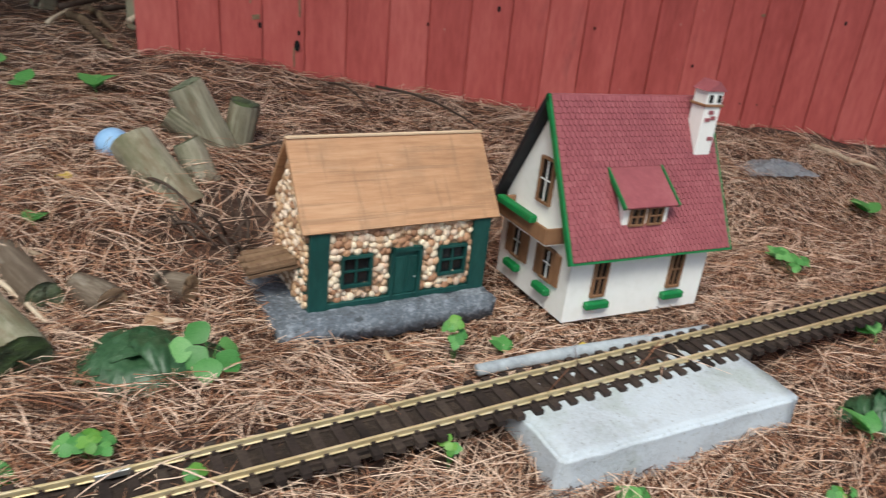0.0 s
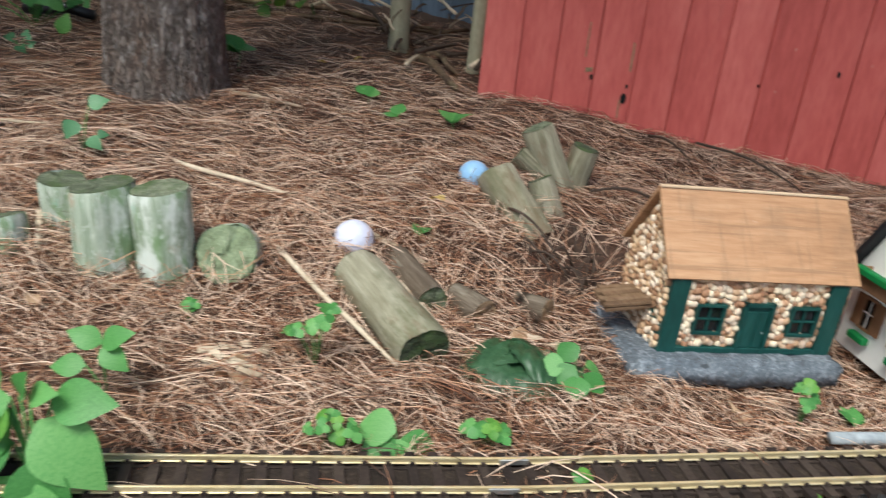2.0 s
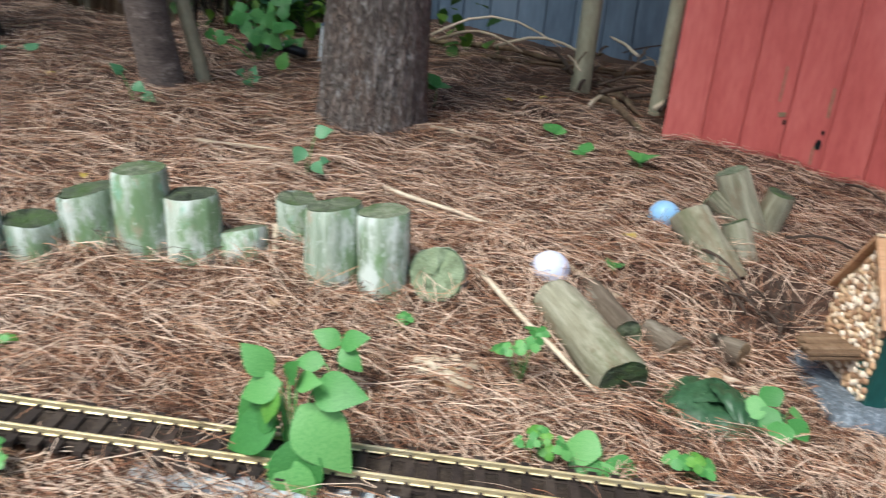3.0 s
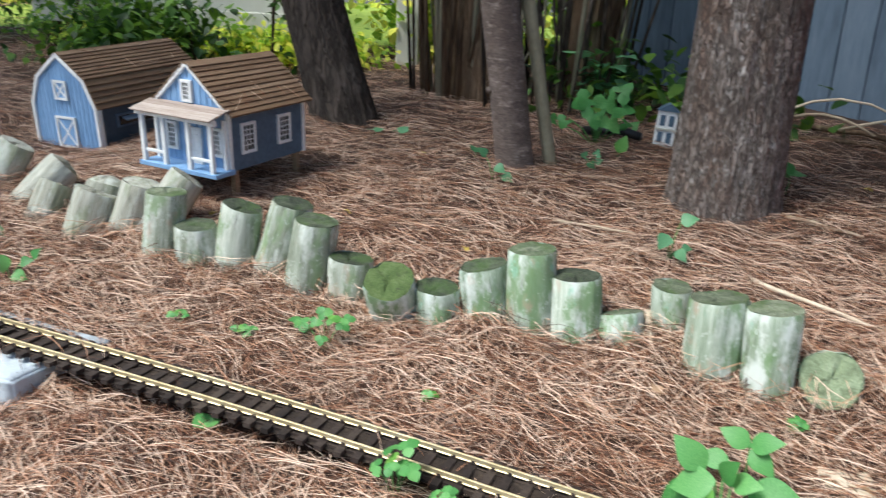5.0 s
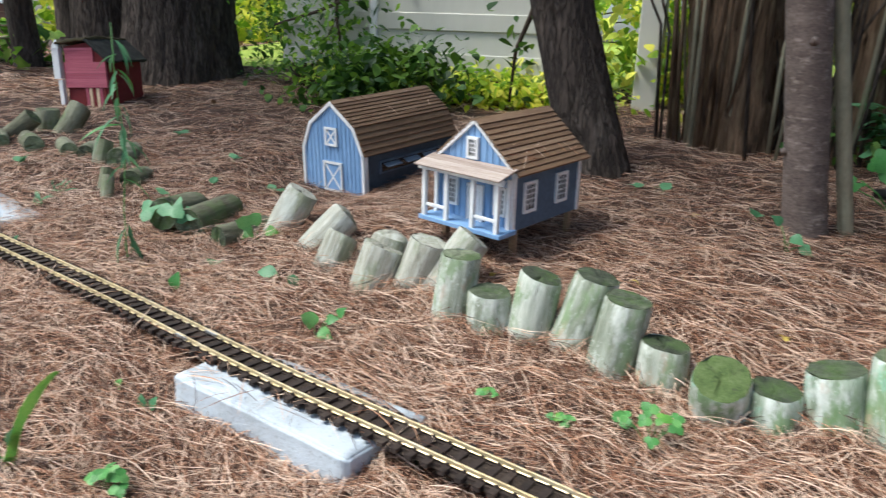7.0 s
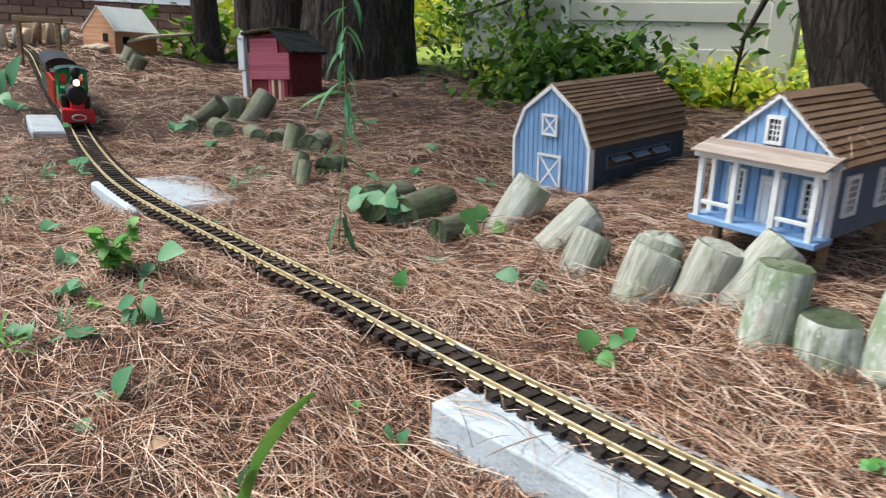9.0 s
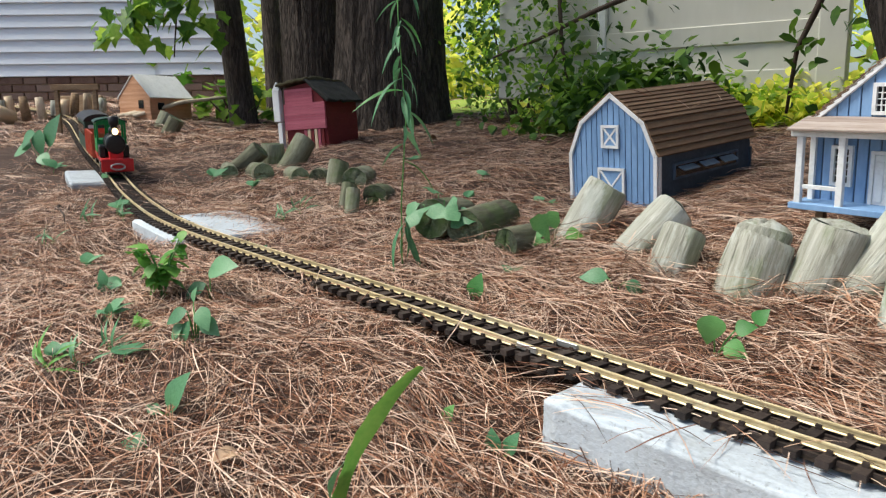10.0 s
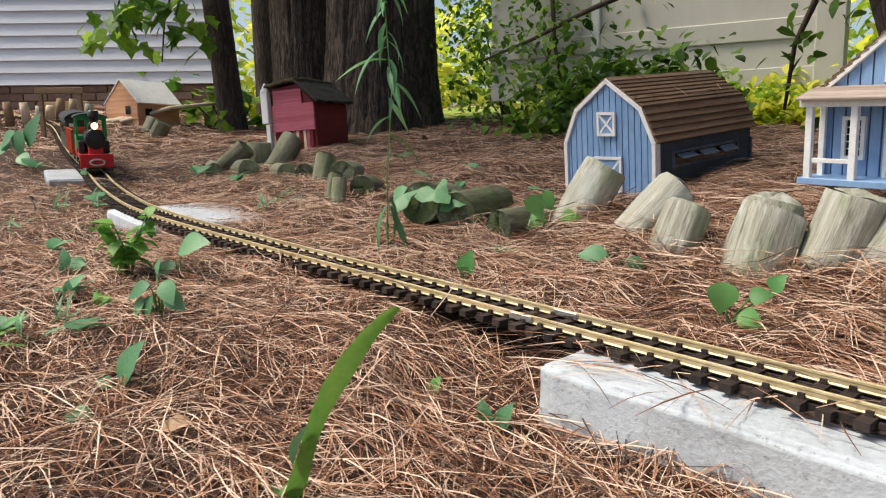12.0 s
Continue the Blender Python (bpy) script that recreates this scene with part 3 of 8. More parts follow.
def slab(corner, yaw, pitch, tip, sx, sy, sz, label, material=M_CONCRETE):
    """A concrete block with worn edges: corner is its near right top corner, sx runs along the track."""
    bm = bmesh.new()
    bmesh.ops.create_cube(bm, size=1.0, matrix=Matrix.Translation((-sx / 2, sy / 2, -sz / 2)) @ Matrix.Diagonal((sx, sy, sz, 1)))
    bmesh.ops.bevel(bm, geom=bm.edges[:], offset=0.004, segments=3, affect="EDGES")
    bmesh.ops.subdivide_edges(bm, edges=[e for e in bm.edges if e.calc_length() > 0.05], cuts=18, use_grid_fill=True)
    for v in bm.verts:
        q = v.co * 30
        v.co += Vector((noise.noise(q), noise.noise(q + Vector((9, 0, 0))), noise.noise(q + Vector((0, 9, 0))))) * 0.0022
    return solid("concrete_block", bm, material, label, "concrete block", pose(*corner, tip, pitch, yaw), "blocks under the track", smooth=True)


slab((-1.528, -0.163, 0.071), 29.3, 2.9, 0.5, 0.380, 0.140, 0.085, "pale grey concrete block under the brass track, needles on it")
slab((0.519, 0.834, -0.003), 24.0, 0.3, 0.5, 0.388, 0.155, 0.075, "pale grey concrete block under the track before the model houses")
slab((-0.53, 0.400, 0.0135), 27.0, 3.0, 0.5, 0.36, 0.105, 0.07, "grey concrete block under the track beside a leafy seedling")
slab((-2.835, -0.785, 0.129), 23.0, 3.2, 0.5, 0.33, 0.27, 0.08, "pale flat concrete block under the curving track")
slab((-3.87, -1.20, 0.190), 14.0, 3.2, 0.0, 0.40, 0.13, 0.09, "grey concrete block beneath the distant track", M_STRIP)


def edging_strip(x0, y0, z0, x1, y1, z1, r):
    """A concrete block's far edge, built as a separate thin rounded grey bar beyond the rails."""
    p, q = Vector((x0, y0, z0)), Vector((x1, y1, z1))
    pts = [p.lerp(q, k / 8) - (p + q) / 2 + Vector((0, 0, 0.0015 * math.sin(7 * k))) for k in range(9)]
    bm = tube(pts, [r * 0.9] + [r * (1 + 0.05 * math.sin(5 * k)) for k in range(1, 8)] + [r * 0.9], 12, wob=0.12, seed=x0)
    return solid("edging_strip", bm, M_STRIP, "far edge of a concrete block, built as a separate strip", "stone strip", Matrix.Translation((p + q) / 2), "strips along the track", smooth=True)


edging_strip(0.085, 0.884, -0.024, 0.470, 1.045, -0.028, 0.0095)
edging_strip(-1.90, -0.165, 0.066, -1.612, -0.006, 0.058, 0.0085)

# ---- red shed ----
wall_m = pose(-0.715, 1.915, 0, 0, 0, 5)
wall = thing("wall_red_shed", "red-painted shed wall of vertical boards", "wall", wall_m, kind="structure")
part("backing", box(3.9, 0.09, 2.3, 1.95, 0.062, -0.15), M_REDWALL, wall)
x = 0.0
while x < 3.85:
    w = random.uniform(0.096, 0.106)
    foot = gz(-0.715 + x, 1.915 + 0.087 * x) - 0.02 + random.uniform(-0.006, 0.006)
    top = 2.15
    bm = box(w - random.choice((0.0022, 0.003, 0.004, 0.005)), 0.018, top - foot, x + w / 2, 0.018 + random.uniform(-0.0015, 0.0015), foot, bev=0.0012)
    part("board", bm, M_REDWALL, wall)
    x += w
for kx, kz, r in ((0.392, 0.205, 0.011), (0.396, 0.237, 0.005), (0.30, 0.25, 0.006), (0.9, 0.33, 0.006), (1.16, 0.30, 0.004), (1.86, 0.36, 0.005), (0.72, 0.28, 0.004), (1.45, 0.22, 0.004)):
    bm = bmesh.new()
    bmesh.ops.create_circle(bm, cap_ends=True, segments=9, radius=r, matrix=Matrix.Translation((kx, 0.0068, kz)) @ pose(0, 0, 0, 90, 0, 0) @ Matrix.Diagonal((0.7, 1.3, 1, 1)))
    part("knot_hole", bm, M_DARKGLASS, wall, "dark knot hole in the red board")
for kx, kz, w, h in ((0.398, 0.275, 0.005, 0.075), (0.384, 0.150, 0.004, 0.05), (0.278, 0.300, 0.0035, 0.09), (0.292, 0.262, 0.020, 0.012), (0.20, 0.112, 0.05, 0.010), (0.23, 0.118, 0.03, 0.008), (1.24, 0.42, 0.010, 0.006), (1.62, 0.36, 0.009, 0.007)):
    bm = box(w, 0.003, h, bev=0.0008)
    bmesh.ops.subdivide_edges(bm, edges=[e for e in bm.edges if e.calc_length() > 0.008], cuts=5, use_grid_fill=True)
    for v in bm.verts:
        v.co.x += 0.35 * w * noise.noise((v.co.z * 90 + kx, v.co.x * 60, 1.0)) + 0.002 * noise.noise((v.co.z * 260, 3.0, kx))
        v.co.z += 0.25 * min(w, h) * noise.noise((v.co.x * 120, kz * 9, 5.0))
    part("worn_patch", bm, M_WOODOLD, wall, "bare grey wood where the red paint has worn off").matrix_basis = Matrix.Translation((kx, 0.0085, kz))
for k in range(34):
    bm = bmesh.new()
    bmesh.ops.create_uvsphere(bm, u_segments=6, v_segments=4, radius=0.0022, matrix=Matrix.Translation((0.05 + 0.0505 * k, 0.0085, 0.11 + 0.04 * math.sin(k * 0.21 + 1.2) - 0.0008 * k)))
    part("nail_head", bm, M_TWIGDARK, wall)
side_wall = solid("wall_red_shed_side", box(0.09, 2.6, 2.3, 0, 1.3, -0.1), M_REDWALL, "red-painted side wall of the shed, in shade", "wall", pose(-0.668, 1.96, 0, 0, 0, 5), kind="structure")
solid("roof_red_shed", box(4.2, 3.0, 0.05, 1.9, 1.3, 2.2, bev=0.005), M_TIE, "dark shingled roof of the red shed", "roof", pose(-0.715, 1.915, 0, 0, 0, 5), kind="structure")

# ---- blue shed behind ----
bw = thing("wall_blue_shed", "faded blue shed wall of vertical boards, in shade", "wall", pose(-2.72, 2.79, 0, 0, 0, 3), kind="structure")
part("backing", box(2.5, 0.08, 2.4, 1.25, 0.07, 0), M_BLUEWALL, bw)
for k in range(20):
    part("board", box(0.121, 0.016, 2.4, 0.0625 + k * 0.125, 0.02, 0.0, bev=0.002), M_BLUEWALL, bw)
solid("wall_blue_shed_side", box(0.08, 2.0, 2.4, 0, 1.0, 0), M_BLUEWALL, "faded blue side wall of the shed", "wall", pose(-2.68, 2.86, 0, 0, 0, 3), kind="structure")
solid("roof_blue_shed", box(2.8, 2.3, 0.05, 1.25, 0.95, 2.4, bev=0.005), M_TIE, "dark roof of the blue shed", "roof", pose(-2.72, 2.79, 0, 0, 0, 3), kind="structure")


# ---- stone house ----
def ellipsoid(bm, m, u=7, v=4):
    bmesh.ops.create_uvsphere(bm, u_segments=u, v_segments=v, radius=1.0, matrix=m)


def pebble_mesh(seed):
    bm = bmesh.new()
    ellipsoid(bm, Matrix(), 7, 4)
    for v in bm.verts:
        v.co *= 1 + 0.22 * noise.noise(v.co * 1.3 + Vector((seed * 5.1, 0, 0)))
    return finish(bm, "pebble", M_PEBBLE, True)


def scatter(w, h, r, keep, tries, rng):
    """Places no closer than r to each other in a w by h field, where keep(x, z) holds."""
    cell, grid, out = r / 1.42, {}, []
    for _ in range(tries):
        x, z = rng.uniform(0, w), rng.uniform(0, h)
        if not keep(x, z):
            continue
        i, j = int(x / cell), int(z / cell)
        if all((x - a) ** 2 + (z - b) ** 2 >= r * r for u in range(i - 2, i + 3) for v in range(j - 2, j + 3) if (u, v) in grid for a, b in [grid[(u, v)]]):
            grid[(i, j)] = (x, z)
            out.append((x, z))
    return out


def small_window(parent, x, z, w, h, y, bars, frame_mat, frame_label, cols=2, rows=2, t=0.006, proud=0.004):
    """A framed window on a wall that faces -y: a dark pane, a frame and glazing bars."""
    win = part("window", box(w, 0.003, h, x, y + 0.001, z), M_DARKGLASS, parent, "dark window pane")
    bm = bmesh.new()
    for dx in (-1, 1):
        box(t, 0.006 + proud, h + 2 * t, x + dx * (w + t) / 2, y - proud / 2, z - t, bm=bm)
    for dz in (-t, h):
        box(w, 0.006 + proud, t, x, y - proud / 2, z + dz, bm=bm)
    part("window_frame", bm, frame_mat, win, frame_label)
    for c in range(1, cols):
        part("glazing_bar", box(bars, 0.004, h, x - w / 2 + w * c / cols, y - 0.002, z), frame_mat, win)
    for r in range(1, rows):
        part("glazing_bar", box(w, 0.0036, bars, x, y - 0.002, z + h * r / rows - bars / 2), frame_mat, win)
    return win


W, D, H, RISE = 0.292, 0.150, 0.130, 0.098
house = thing("stone_house", "model stone cottage of glued pebbles with a plain plywood roof", "model house", pose(-0.160, 0.955, 0.012, -1.0, 1.8, 27.0))
body = part("wall", prism([(0.0, 0.0), (D, 0.0), (D, H), (D / 2, H + RISE - 0.012), (0.0, H)], 0, W), M_MORTAR, house, "mortar wall set with pebbles")
body.matrix_basis = Matrix(((0, 1, 0, 0), (1, 0, 0, 0), (0, 0, 1, 0), (0, 0, 0, 1)))
rng = random.Random(5)
pebbles = [pebble_mesh(k) for k in range(6)]
OPEN = [(0.046, 0.097, 0.033, 0.083), (0.124, 0.179, 0.0, 0.086), (0.206, 0.255, 0.033, 0.083)]


def front_free(x, z):
    return 0.031 < x < W - 0.031 and 0.012 < z < H - 0.003 and not any(a - 0.002 < x < b + 0.002 and c - 0.002 < z < d + 0.002 for a, b, c, d in OPEN)


for x, z in scatter(W, H, 0.0082, front_free, 12000, rng)[:300]:
    ob = new("pebble", rng.choice(pebbles))
    ob.parent = house
    s = rng.choice((0.0050, 0.0058, 0.0064, 0.0072))
    ob.matrix_basis = pose(x, -0.0015, z, 0, rng.uniform(0, 360), 0) @ Matrix.Diagonal((s * rng.uniform(0.95, 1.45), s * 0.8, s * rng.uniform(0.85, 1.1), 1))
side_stones = bmesh.new()


def gable_free(y, z):
    return 0.003 < y < D - 0.003 and 0.003 < z < H + RISE * (1 - abs(y - D / 2) / (D / 2)) - 0.014


for y, z in scatter(D, H + RISE, 0.0080, gable_free, 12000, rng):
    for x in (-0.001, W + 0.001):
        s = rng.uniform(0.0048, 0.0070)
        ellipsoid(side_stones, pose(x, y, z, rng.uniform(0, 360), 0, 0) @ Matrix.Diagonal((s * 0.8, s * rng.uniform(0.9, 1.3), s, 1)), 6, 4)
tagged(part("pebbledash", side_stones, M_PEBBLES, house, "small tan pebbles on the gable walls", True), kind="stuff")
for x in (0.014, W - 0.014):
    part("corner_post", box(0.029, 0.012, H - 0.006, x, -0.002, 0, bev=0.001), M_TEAL, house, "dark green corner board")
    part("corner_post", box(0.005, 0.020, H - 0.002, 0.0 if x < 0.1 else W, 0.014, 0, bev=0.001), M_TEAL, house, "dark green corner board")
part("sill_board", box(W - 0.058, 0.009, 0.010, W / 2, -0.003, 0, bev=0.001), M_TEAL, house, "dark green board at the wall's foot")
door = part("door", box(0.040, 0.005, 0.078, 0.151, -0.001, 0.002, bev=0.0008), M_TEAL, house, "dark green panelled door")
for dx in (-0.0105, 0.0105):
    part("door_panel", box(0.014, 0.003, 0.060, 0.151 + dx, -0.0040, 0.011, bev=0.0006), M_TEAL, door)
bm = bmesh.new()
bmesh.ops.create_uvsphere(bm, u_segments=8, v_segments=6, radius=0.0018, matrix=Matrix.Translation((0.167, -0.0055, 0.036)))
part("door_knob", bm, M_STEEL, door, "small metal door knob")
bm = box(0.006, 0.011, 0.086, 0.128, -0.003, 0.0)
box(0.006, 0.011, 0.086, 0.174, -0.003, 0.0, bm=bm)
box(0.052, 0.011, 0.006, 0.151, -0.003, 0.080, bm=bm)
part("door_frame", bm, M_TEAL, house, "dark green door frame")
for wx in (0.0715, 0.2305):
    small_window(house, wx, 0.036, 0.041, 0.042, -0.002, 0.0026, M_TEAL, "dark green window frame", t=0.0036)
over = 0.013
slope = math.atan2(RISE, D / 2)
for sgn, label in ((1, "plain plywood roof sheet, stained by rain"), (-1, "plain plywood roof sheet")):
    # The sheet runs from below the eave to the ridge.
    run = D / 2 + 0.008
    length = run / math.cos(slope) + 0.004
    base = Matrix.Translation((W / 2, D / 2 - sgn * run, H + RISE - run * math.tan(slope) + 0.001)) @ pose(0, 0, 0, 0, 0, 0 if sgn > 0 else 180) @ pose(0, 0, 0, math.degrees(slope), 0, 0)
    sheet_bm = box(W + 2 * over, length, 0.0055, 0, length / 2, 0.0, bev=0.0006, m=base)
    part("roof_sheet", sheet_bm, M_PLY, house, label)
part("roof_edge", box(W + 2 * over, 0.006, 0.0035, W / 2, D / 2 - 0.002, H + RISE + 0.0065, bev=0.0005), M_PLYEDGE, house, "pale split plywood edge along the ridge")
# A small side porch roof of split strips, sagging from the gable wall.
for k in range(12):
    m = pose(-0.036 + 0.004 * math.sin(3 * k), 0.040 + 0.011 * (k % 6), 0.048 + 0.0065 * (k // 6) + 0.002 * (k % 2), 0, -14 + 2.5 * (k % 6), 4 * ((k % 6) - 3) + 3 * math.sin(5 * k))
    part("porch_strip", box(0.072, 0.0105, 0.0055, 0, 0, 0, bev=0.0008, m=m), M_ROOFWOOD, house, "loose split-wood strip of a side porch roof")
part("small_vent", tube([(-0.004, 0.03, 0.045), (0.004, 0.03, 0.045)], [0.009, 0.009], 12), M_TEAL, house, "round dark green vent")

# Rough cement base under it.
bm = bmesh.new()
bmesh.ops.create_cube(bm, size=1.0, matrix=Matrix.Translation((0.176, 0.105, -0.02)) @ Matrix.Diagonal((0.352, 0.21, 0.045, 1)))
bmesh.ops.bevel(bm, geom=bm.edges[:], offset=0.008, segments=2, affect="EDGES")
bmesh.ops.subdivide_edges(bm, edges=[e for e in bm.edges if e.calc_length() > 0.03], cuts=26, use_grid_fill=True)
for v in bm.verts:
    q = v.co * 38
    v.co += Vector((noise.noise(q), noise.noise(q + Vector((9, 0, 0))), noise.noise(q + Vector((0, 9, 0))) * 0.8)) * 0.006
    q = v.co * 130
    v.co += Vector((noise.noise(q), noise.noise(q + Vector((5, 0, 0))), noise.noise(q + Vector((0, 5, 0))))) * 0.0022
solid("cement_base", bm, M_SLATE, "rough dark grey cement base under the stone cottage", "base", pose(-0.186, 0.897, 0.013, -1.0, 1.8, 27.0), smooth=True)

# ---- chalet ----
CW, CD, CH, CR = 0.278, 0.206, 0.146, 0.183
chalet = thing("chalet", "white plastic model chalet with a steep dull red roof", "model house", pose(0.226, 1.022, -0.020, -1.0, 2.0, 24.0))
cbody = part("wall", prism([(0.0, 0.0), (CD, 0.0), (CD, CH), (CD / 2, CH + CR - 0.004), (0.0, CH)], 0, CW), M_WHITE, chalet, "white plastic walls")
cbody.matrix_basis = Matrix(((0, 1, 0, 0), (1, 0, 0, 0), (0, 0, 1, 0), (0, 0, 0, 1)))
cs = math.atan2(CR, CD / 2)
for sgn in (1, -1):
    run = CD / 2 + 0.020
    length = run / math.cos(cs) + 0.002
    base = Matrix.Translation((CW / 2, CD / 2 - sgn * run, CH + CR - run * math.tan(cs) + 0.002)) @ pose(0, 0, 0, 0, 0, 0 if sgn > 0 else 180) @ pose(0, 0, 0, math.degrees(cs), 0, 0)
    roof = part("roof", box(CW + 0.036, length, 0.005, 0, length / 2, 0.0, m=base), M_ROOFSHADE if sgn < 0 else M_REDTILE, chalet, "dull red tiled roof" if sgn > 0 else "back roof coloured near black for shade")
    tiles = bmesh.new()
    rows, cols = 27, 36
    for r in range(rows):
        for c in range(cols):
            tw = (CW + 0.036) / cols
            m = base @ Matrix.Translation((-(CW + 0.036) / 2 + tw * (c + 0.5), length * (r + 0.5) / rows, 0.0045)) @ pose(0, 0, 0, -7, 0, 0)
            off = 0.25 * tw if r % 2 else -0.25 * tw
            off = 0 if c in (0, cols - 1) else off
            q = length / rows
            vs = [tiles.verts.new(m @ Vector(p)) for p in ((-tw * 0.45 + off, -q * 0.35, 0.0018), (-tw * 0.2 + off, -q * 0.56, 0.0018), (tw * 0.2 + off, -q * 0.56, 0.0018), (tw * 0.45 + off, -q * 0.35, 0.0018), (tw * 0.45 + off, q * 0.5, 0.0018), (-tw * 0.45 + off, q * 0.5, 0.0018))]
            lo = [tiles.verts.new(v.co - (m.to_3x3() @ Vector((0, 0, 0.003)))) for v in vs]
            tiles.faces.new(vs)
            for k in range(6):
                tiles.faces.new((vs[k], lo[k], lo[(k + 1) % 6], vs[(k + 1) % 6]))
    if sgn > 0:
        bmesh.ops.recalc_face_normals(tiles, faces=tiles.faces)
        tagged(part("roof_tiles", tiles, M_REDTILE, roof, "small rounded red roof tiles"), kind="stuff")
    else:
        tiles.free()
    # Green edge boards down the gables and along the eave.
    for ex in (-(CW + 0.036) / 2 - 0.002, (CW + 0.036) / 2 + 0.002):
        part("barge_board", box(0.005, length + 0.004, 0.009, ex, length / 2, -0.004, m=base), M_GREENTRIM if sgn > 0 else M_ROOFSHADE, chalet, "green gable edge" if sgn > 0 else "gable edge coloured near black for shade")
    part("eave_board", box(CW + 0.046, 0.004, 0.007, 0, -0.002, -0.003, m=base), M_GREENTRIM, chalet, "green eave edge")
part("ridge", box(CW + 0.034, 0.008, 0.005, CW / 2, CD / 2, CH + CR + 0.003, bev=0.001), M_REDTILE, chalet, "dull red ridge tiles")

# Front windows and their green boxes.
for wx in (0.057, 0.212):
    small_window(chalet, wx, 0.044, 0.020, 0.058, -0.0005, 0.002, M_BROWNPL, "brown window frame", t=0.0035, proud=0.002)
    part("window_box", box(0.045, 0.012, 0.012, wx, -0.006, 0.022, bev=0.002), M_GREENTRIM, chalet, "green flower box")


def gable_window(y, z, w, h, shutter=True):
    """A window in the left gable wall, which faces -x."""
    pane = part("window", box(0.003, w, h, -0.0005, y, z), M_DARKGLASS, chalet, "dark window pane")
    bm = bmesh.new()
    for dy in (-1, 1):
        box(0.007, 0.004, h + 0.008, -0.002, y + dy * (w + 0.004) / 2, z - 0.004, bm=bm)
    for dz in (-0.004, h):
        box(0.007, w, 0.004, -0.002, y, z + dz, bm=bm)
    part("window_frame", bm, M_BROWNPL, pane, "brown window frame")
    part("glazing_bar", box(0.004, 0.002, h, -0.0015, y, z), M_WHITE, pane)
    part("glazing_bar", box(0.0036, w, 0.002, -0.0015, y, z + h / 2), M_WHITE, pane)
    if shutter:
        for dy in (-1, 1):
            part("shutter", box(0.004, 0.016, h + 0.006, -0.003, y + dy * (w / 2 + 0.014), z - 0.003, bev=0.0008), M_BROWNPL, chalet, "brown window shutter")
        part("window_box", box(0.013, 0.040, 0.012, -0.008, y, z - 0.024, bev=0.002), M_GREENTRIM, chalet, "green flower box")


gable_window(0.058, 0.052, 0.024, 0.048)
gable_window(0.150, 0.052, 0.024, 0.048)
gable_window(0.098, 0.168, 0.030, 0.066, False)
# Balcony on the gable: floor, brown board front, green flower trough.
balcony = part("balcony", box(0.036, 0.150, 0.006, -0.020, 0.100, 0.122, bev=0.001), M_WHITE, chalet, "white balcony floor")
part("railing_board", box(0.004, 0.150, 0.026, -0.038, 0.100, 0.125, bev=0.001), M_BROWNPL, balcony, "brown balcony front board")
for yy in (0.025, 0.175):
    part("railing_board", box(0.036, 0.004, 0.026, -0.021, yy, 0.125, bev=0.001), M_BROWNPL, balcony, "brown balcony end board")
part("flower_trough", box(0.014, 0.104, 0.012, -0.043, 0.108, 0.148, bev=0.002), M_GREENTRIM, balcony, "green flower trough on the rail")
bm = bmesh.new()
for k in range(9):
    ellipsoid(bm, Matrix.Translation((-0.028 + 0.004 * math.sin(3 * k), 0.06 + 0.009 * k, 0.132)) @ Matrix.Diagonal((0.008, 0.007, 0.003, 1)), 6, 4)
part("paper_scrap", bm, M_DEADLEAF, balcony, "dry leaf scraps lying on the balcony", True)
# Shed dormer.
dorm = part("dormer", prism([(0.0, 0.0), (0.057, 0.086), (0.0, 0.0425)], 0, 0.088), M_WHITE, chalet, "white dormer cheek walls")
dorm.matrix_basis = pose(0.078, -0.001, 0.152, 0, 0, 0) @ Matrix(((0, 1, 0, 0), (1, 0, 0, 0), (0, 0, 1, 0), (0, 0, 0, 1)))
dm = pose(0.122, -0.012, 0.1885, 38, 0, 0)
part("dormer_roof", box(0.102, 0.094, 0.004, 0, 0.047, 0, bev=0.0008, m=dm), M_REDTILE, chalet, "dull red dormer roof")
for ex in (-0.053, 0.053):
    part("dormer_edge", box(0.003, 0.094, 0.007, ex, 0.047, -0.0015, m=dm), M_GREENTRIM, chalet, "green dormer edge")
for wx in (0.104, 0.140):
    small_window(chalet, wx, 0.160, 0.024, 0.025, -0.002, 0.0018, M_BROWNPL, "brown dormer window frame", t=0.0025, proud=0.001)
# Chimney.
chim = part("chimney", box(0.034, 0.030, 0.110, 0.262, 0.066, 0.245, bev=0.0008), M_WHITE, chalet, "white plastic chimney")
part("chimney_band", box(0.040, 0.036, 0.004, 0.262, 0.066, 0.330, bev=0.0008), M_BROWNPL, chim, "brown chimney band")
bm = prism([(-0.021, 0.0), (0.021, 0.0), (0.0, 0.016)], -0.018, 0.018)
cap = part("chimney_cap", bm, M_REDTILE, chim, "small red gabled chimney cap")
cap.matrix_basis = Matrix.Translation((0.262, 0.066, 0.355))
for dx in (-0.009, 0.009):
    part("chimney_opening", box(0.007, 0.002, 0.012, 0.262 + dx, 0.0502, 0.337), M_DARKGLASS, chim, "dark chimney opening")
for bx_, bz_ in ((0.260, 0.318), (0.266, 0.309), (0.255, 0.306), (0.270, 0.275)):
    part("brick_patch", box(0.010, 0.0015, 0.006, bx_, 0.0502, bz_), M_REDTILE, chim, "painted red brick patch")


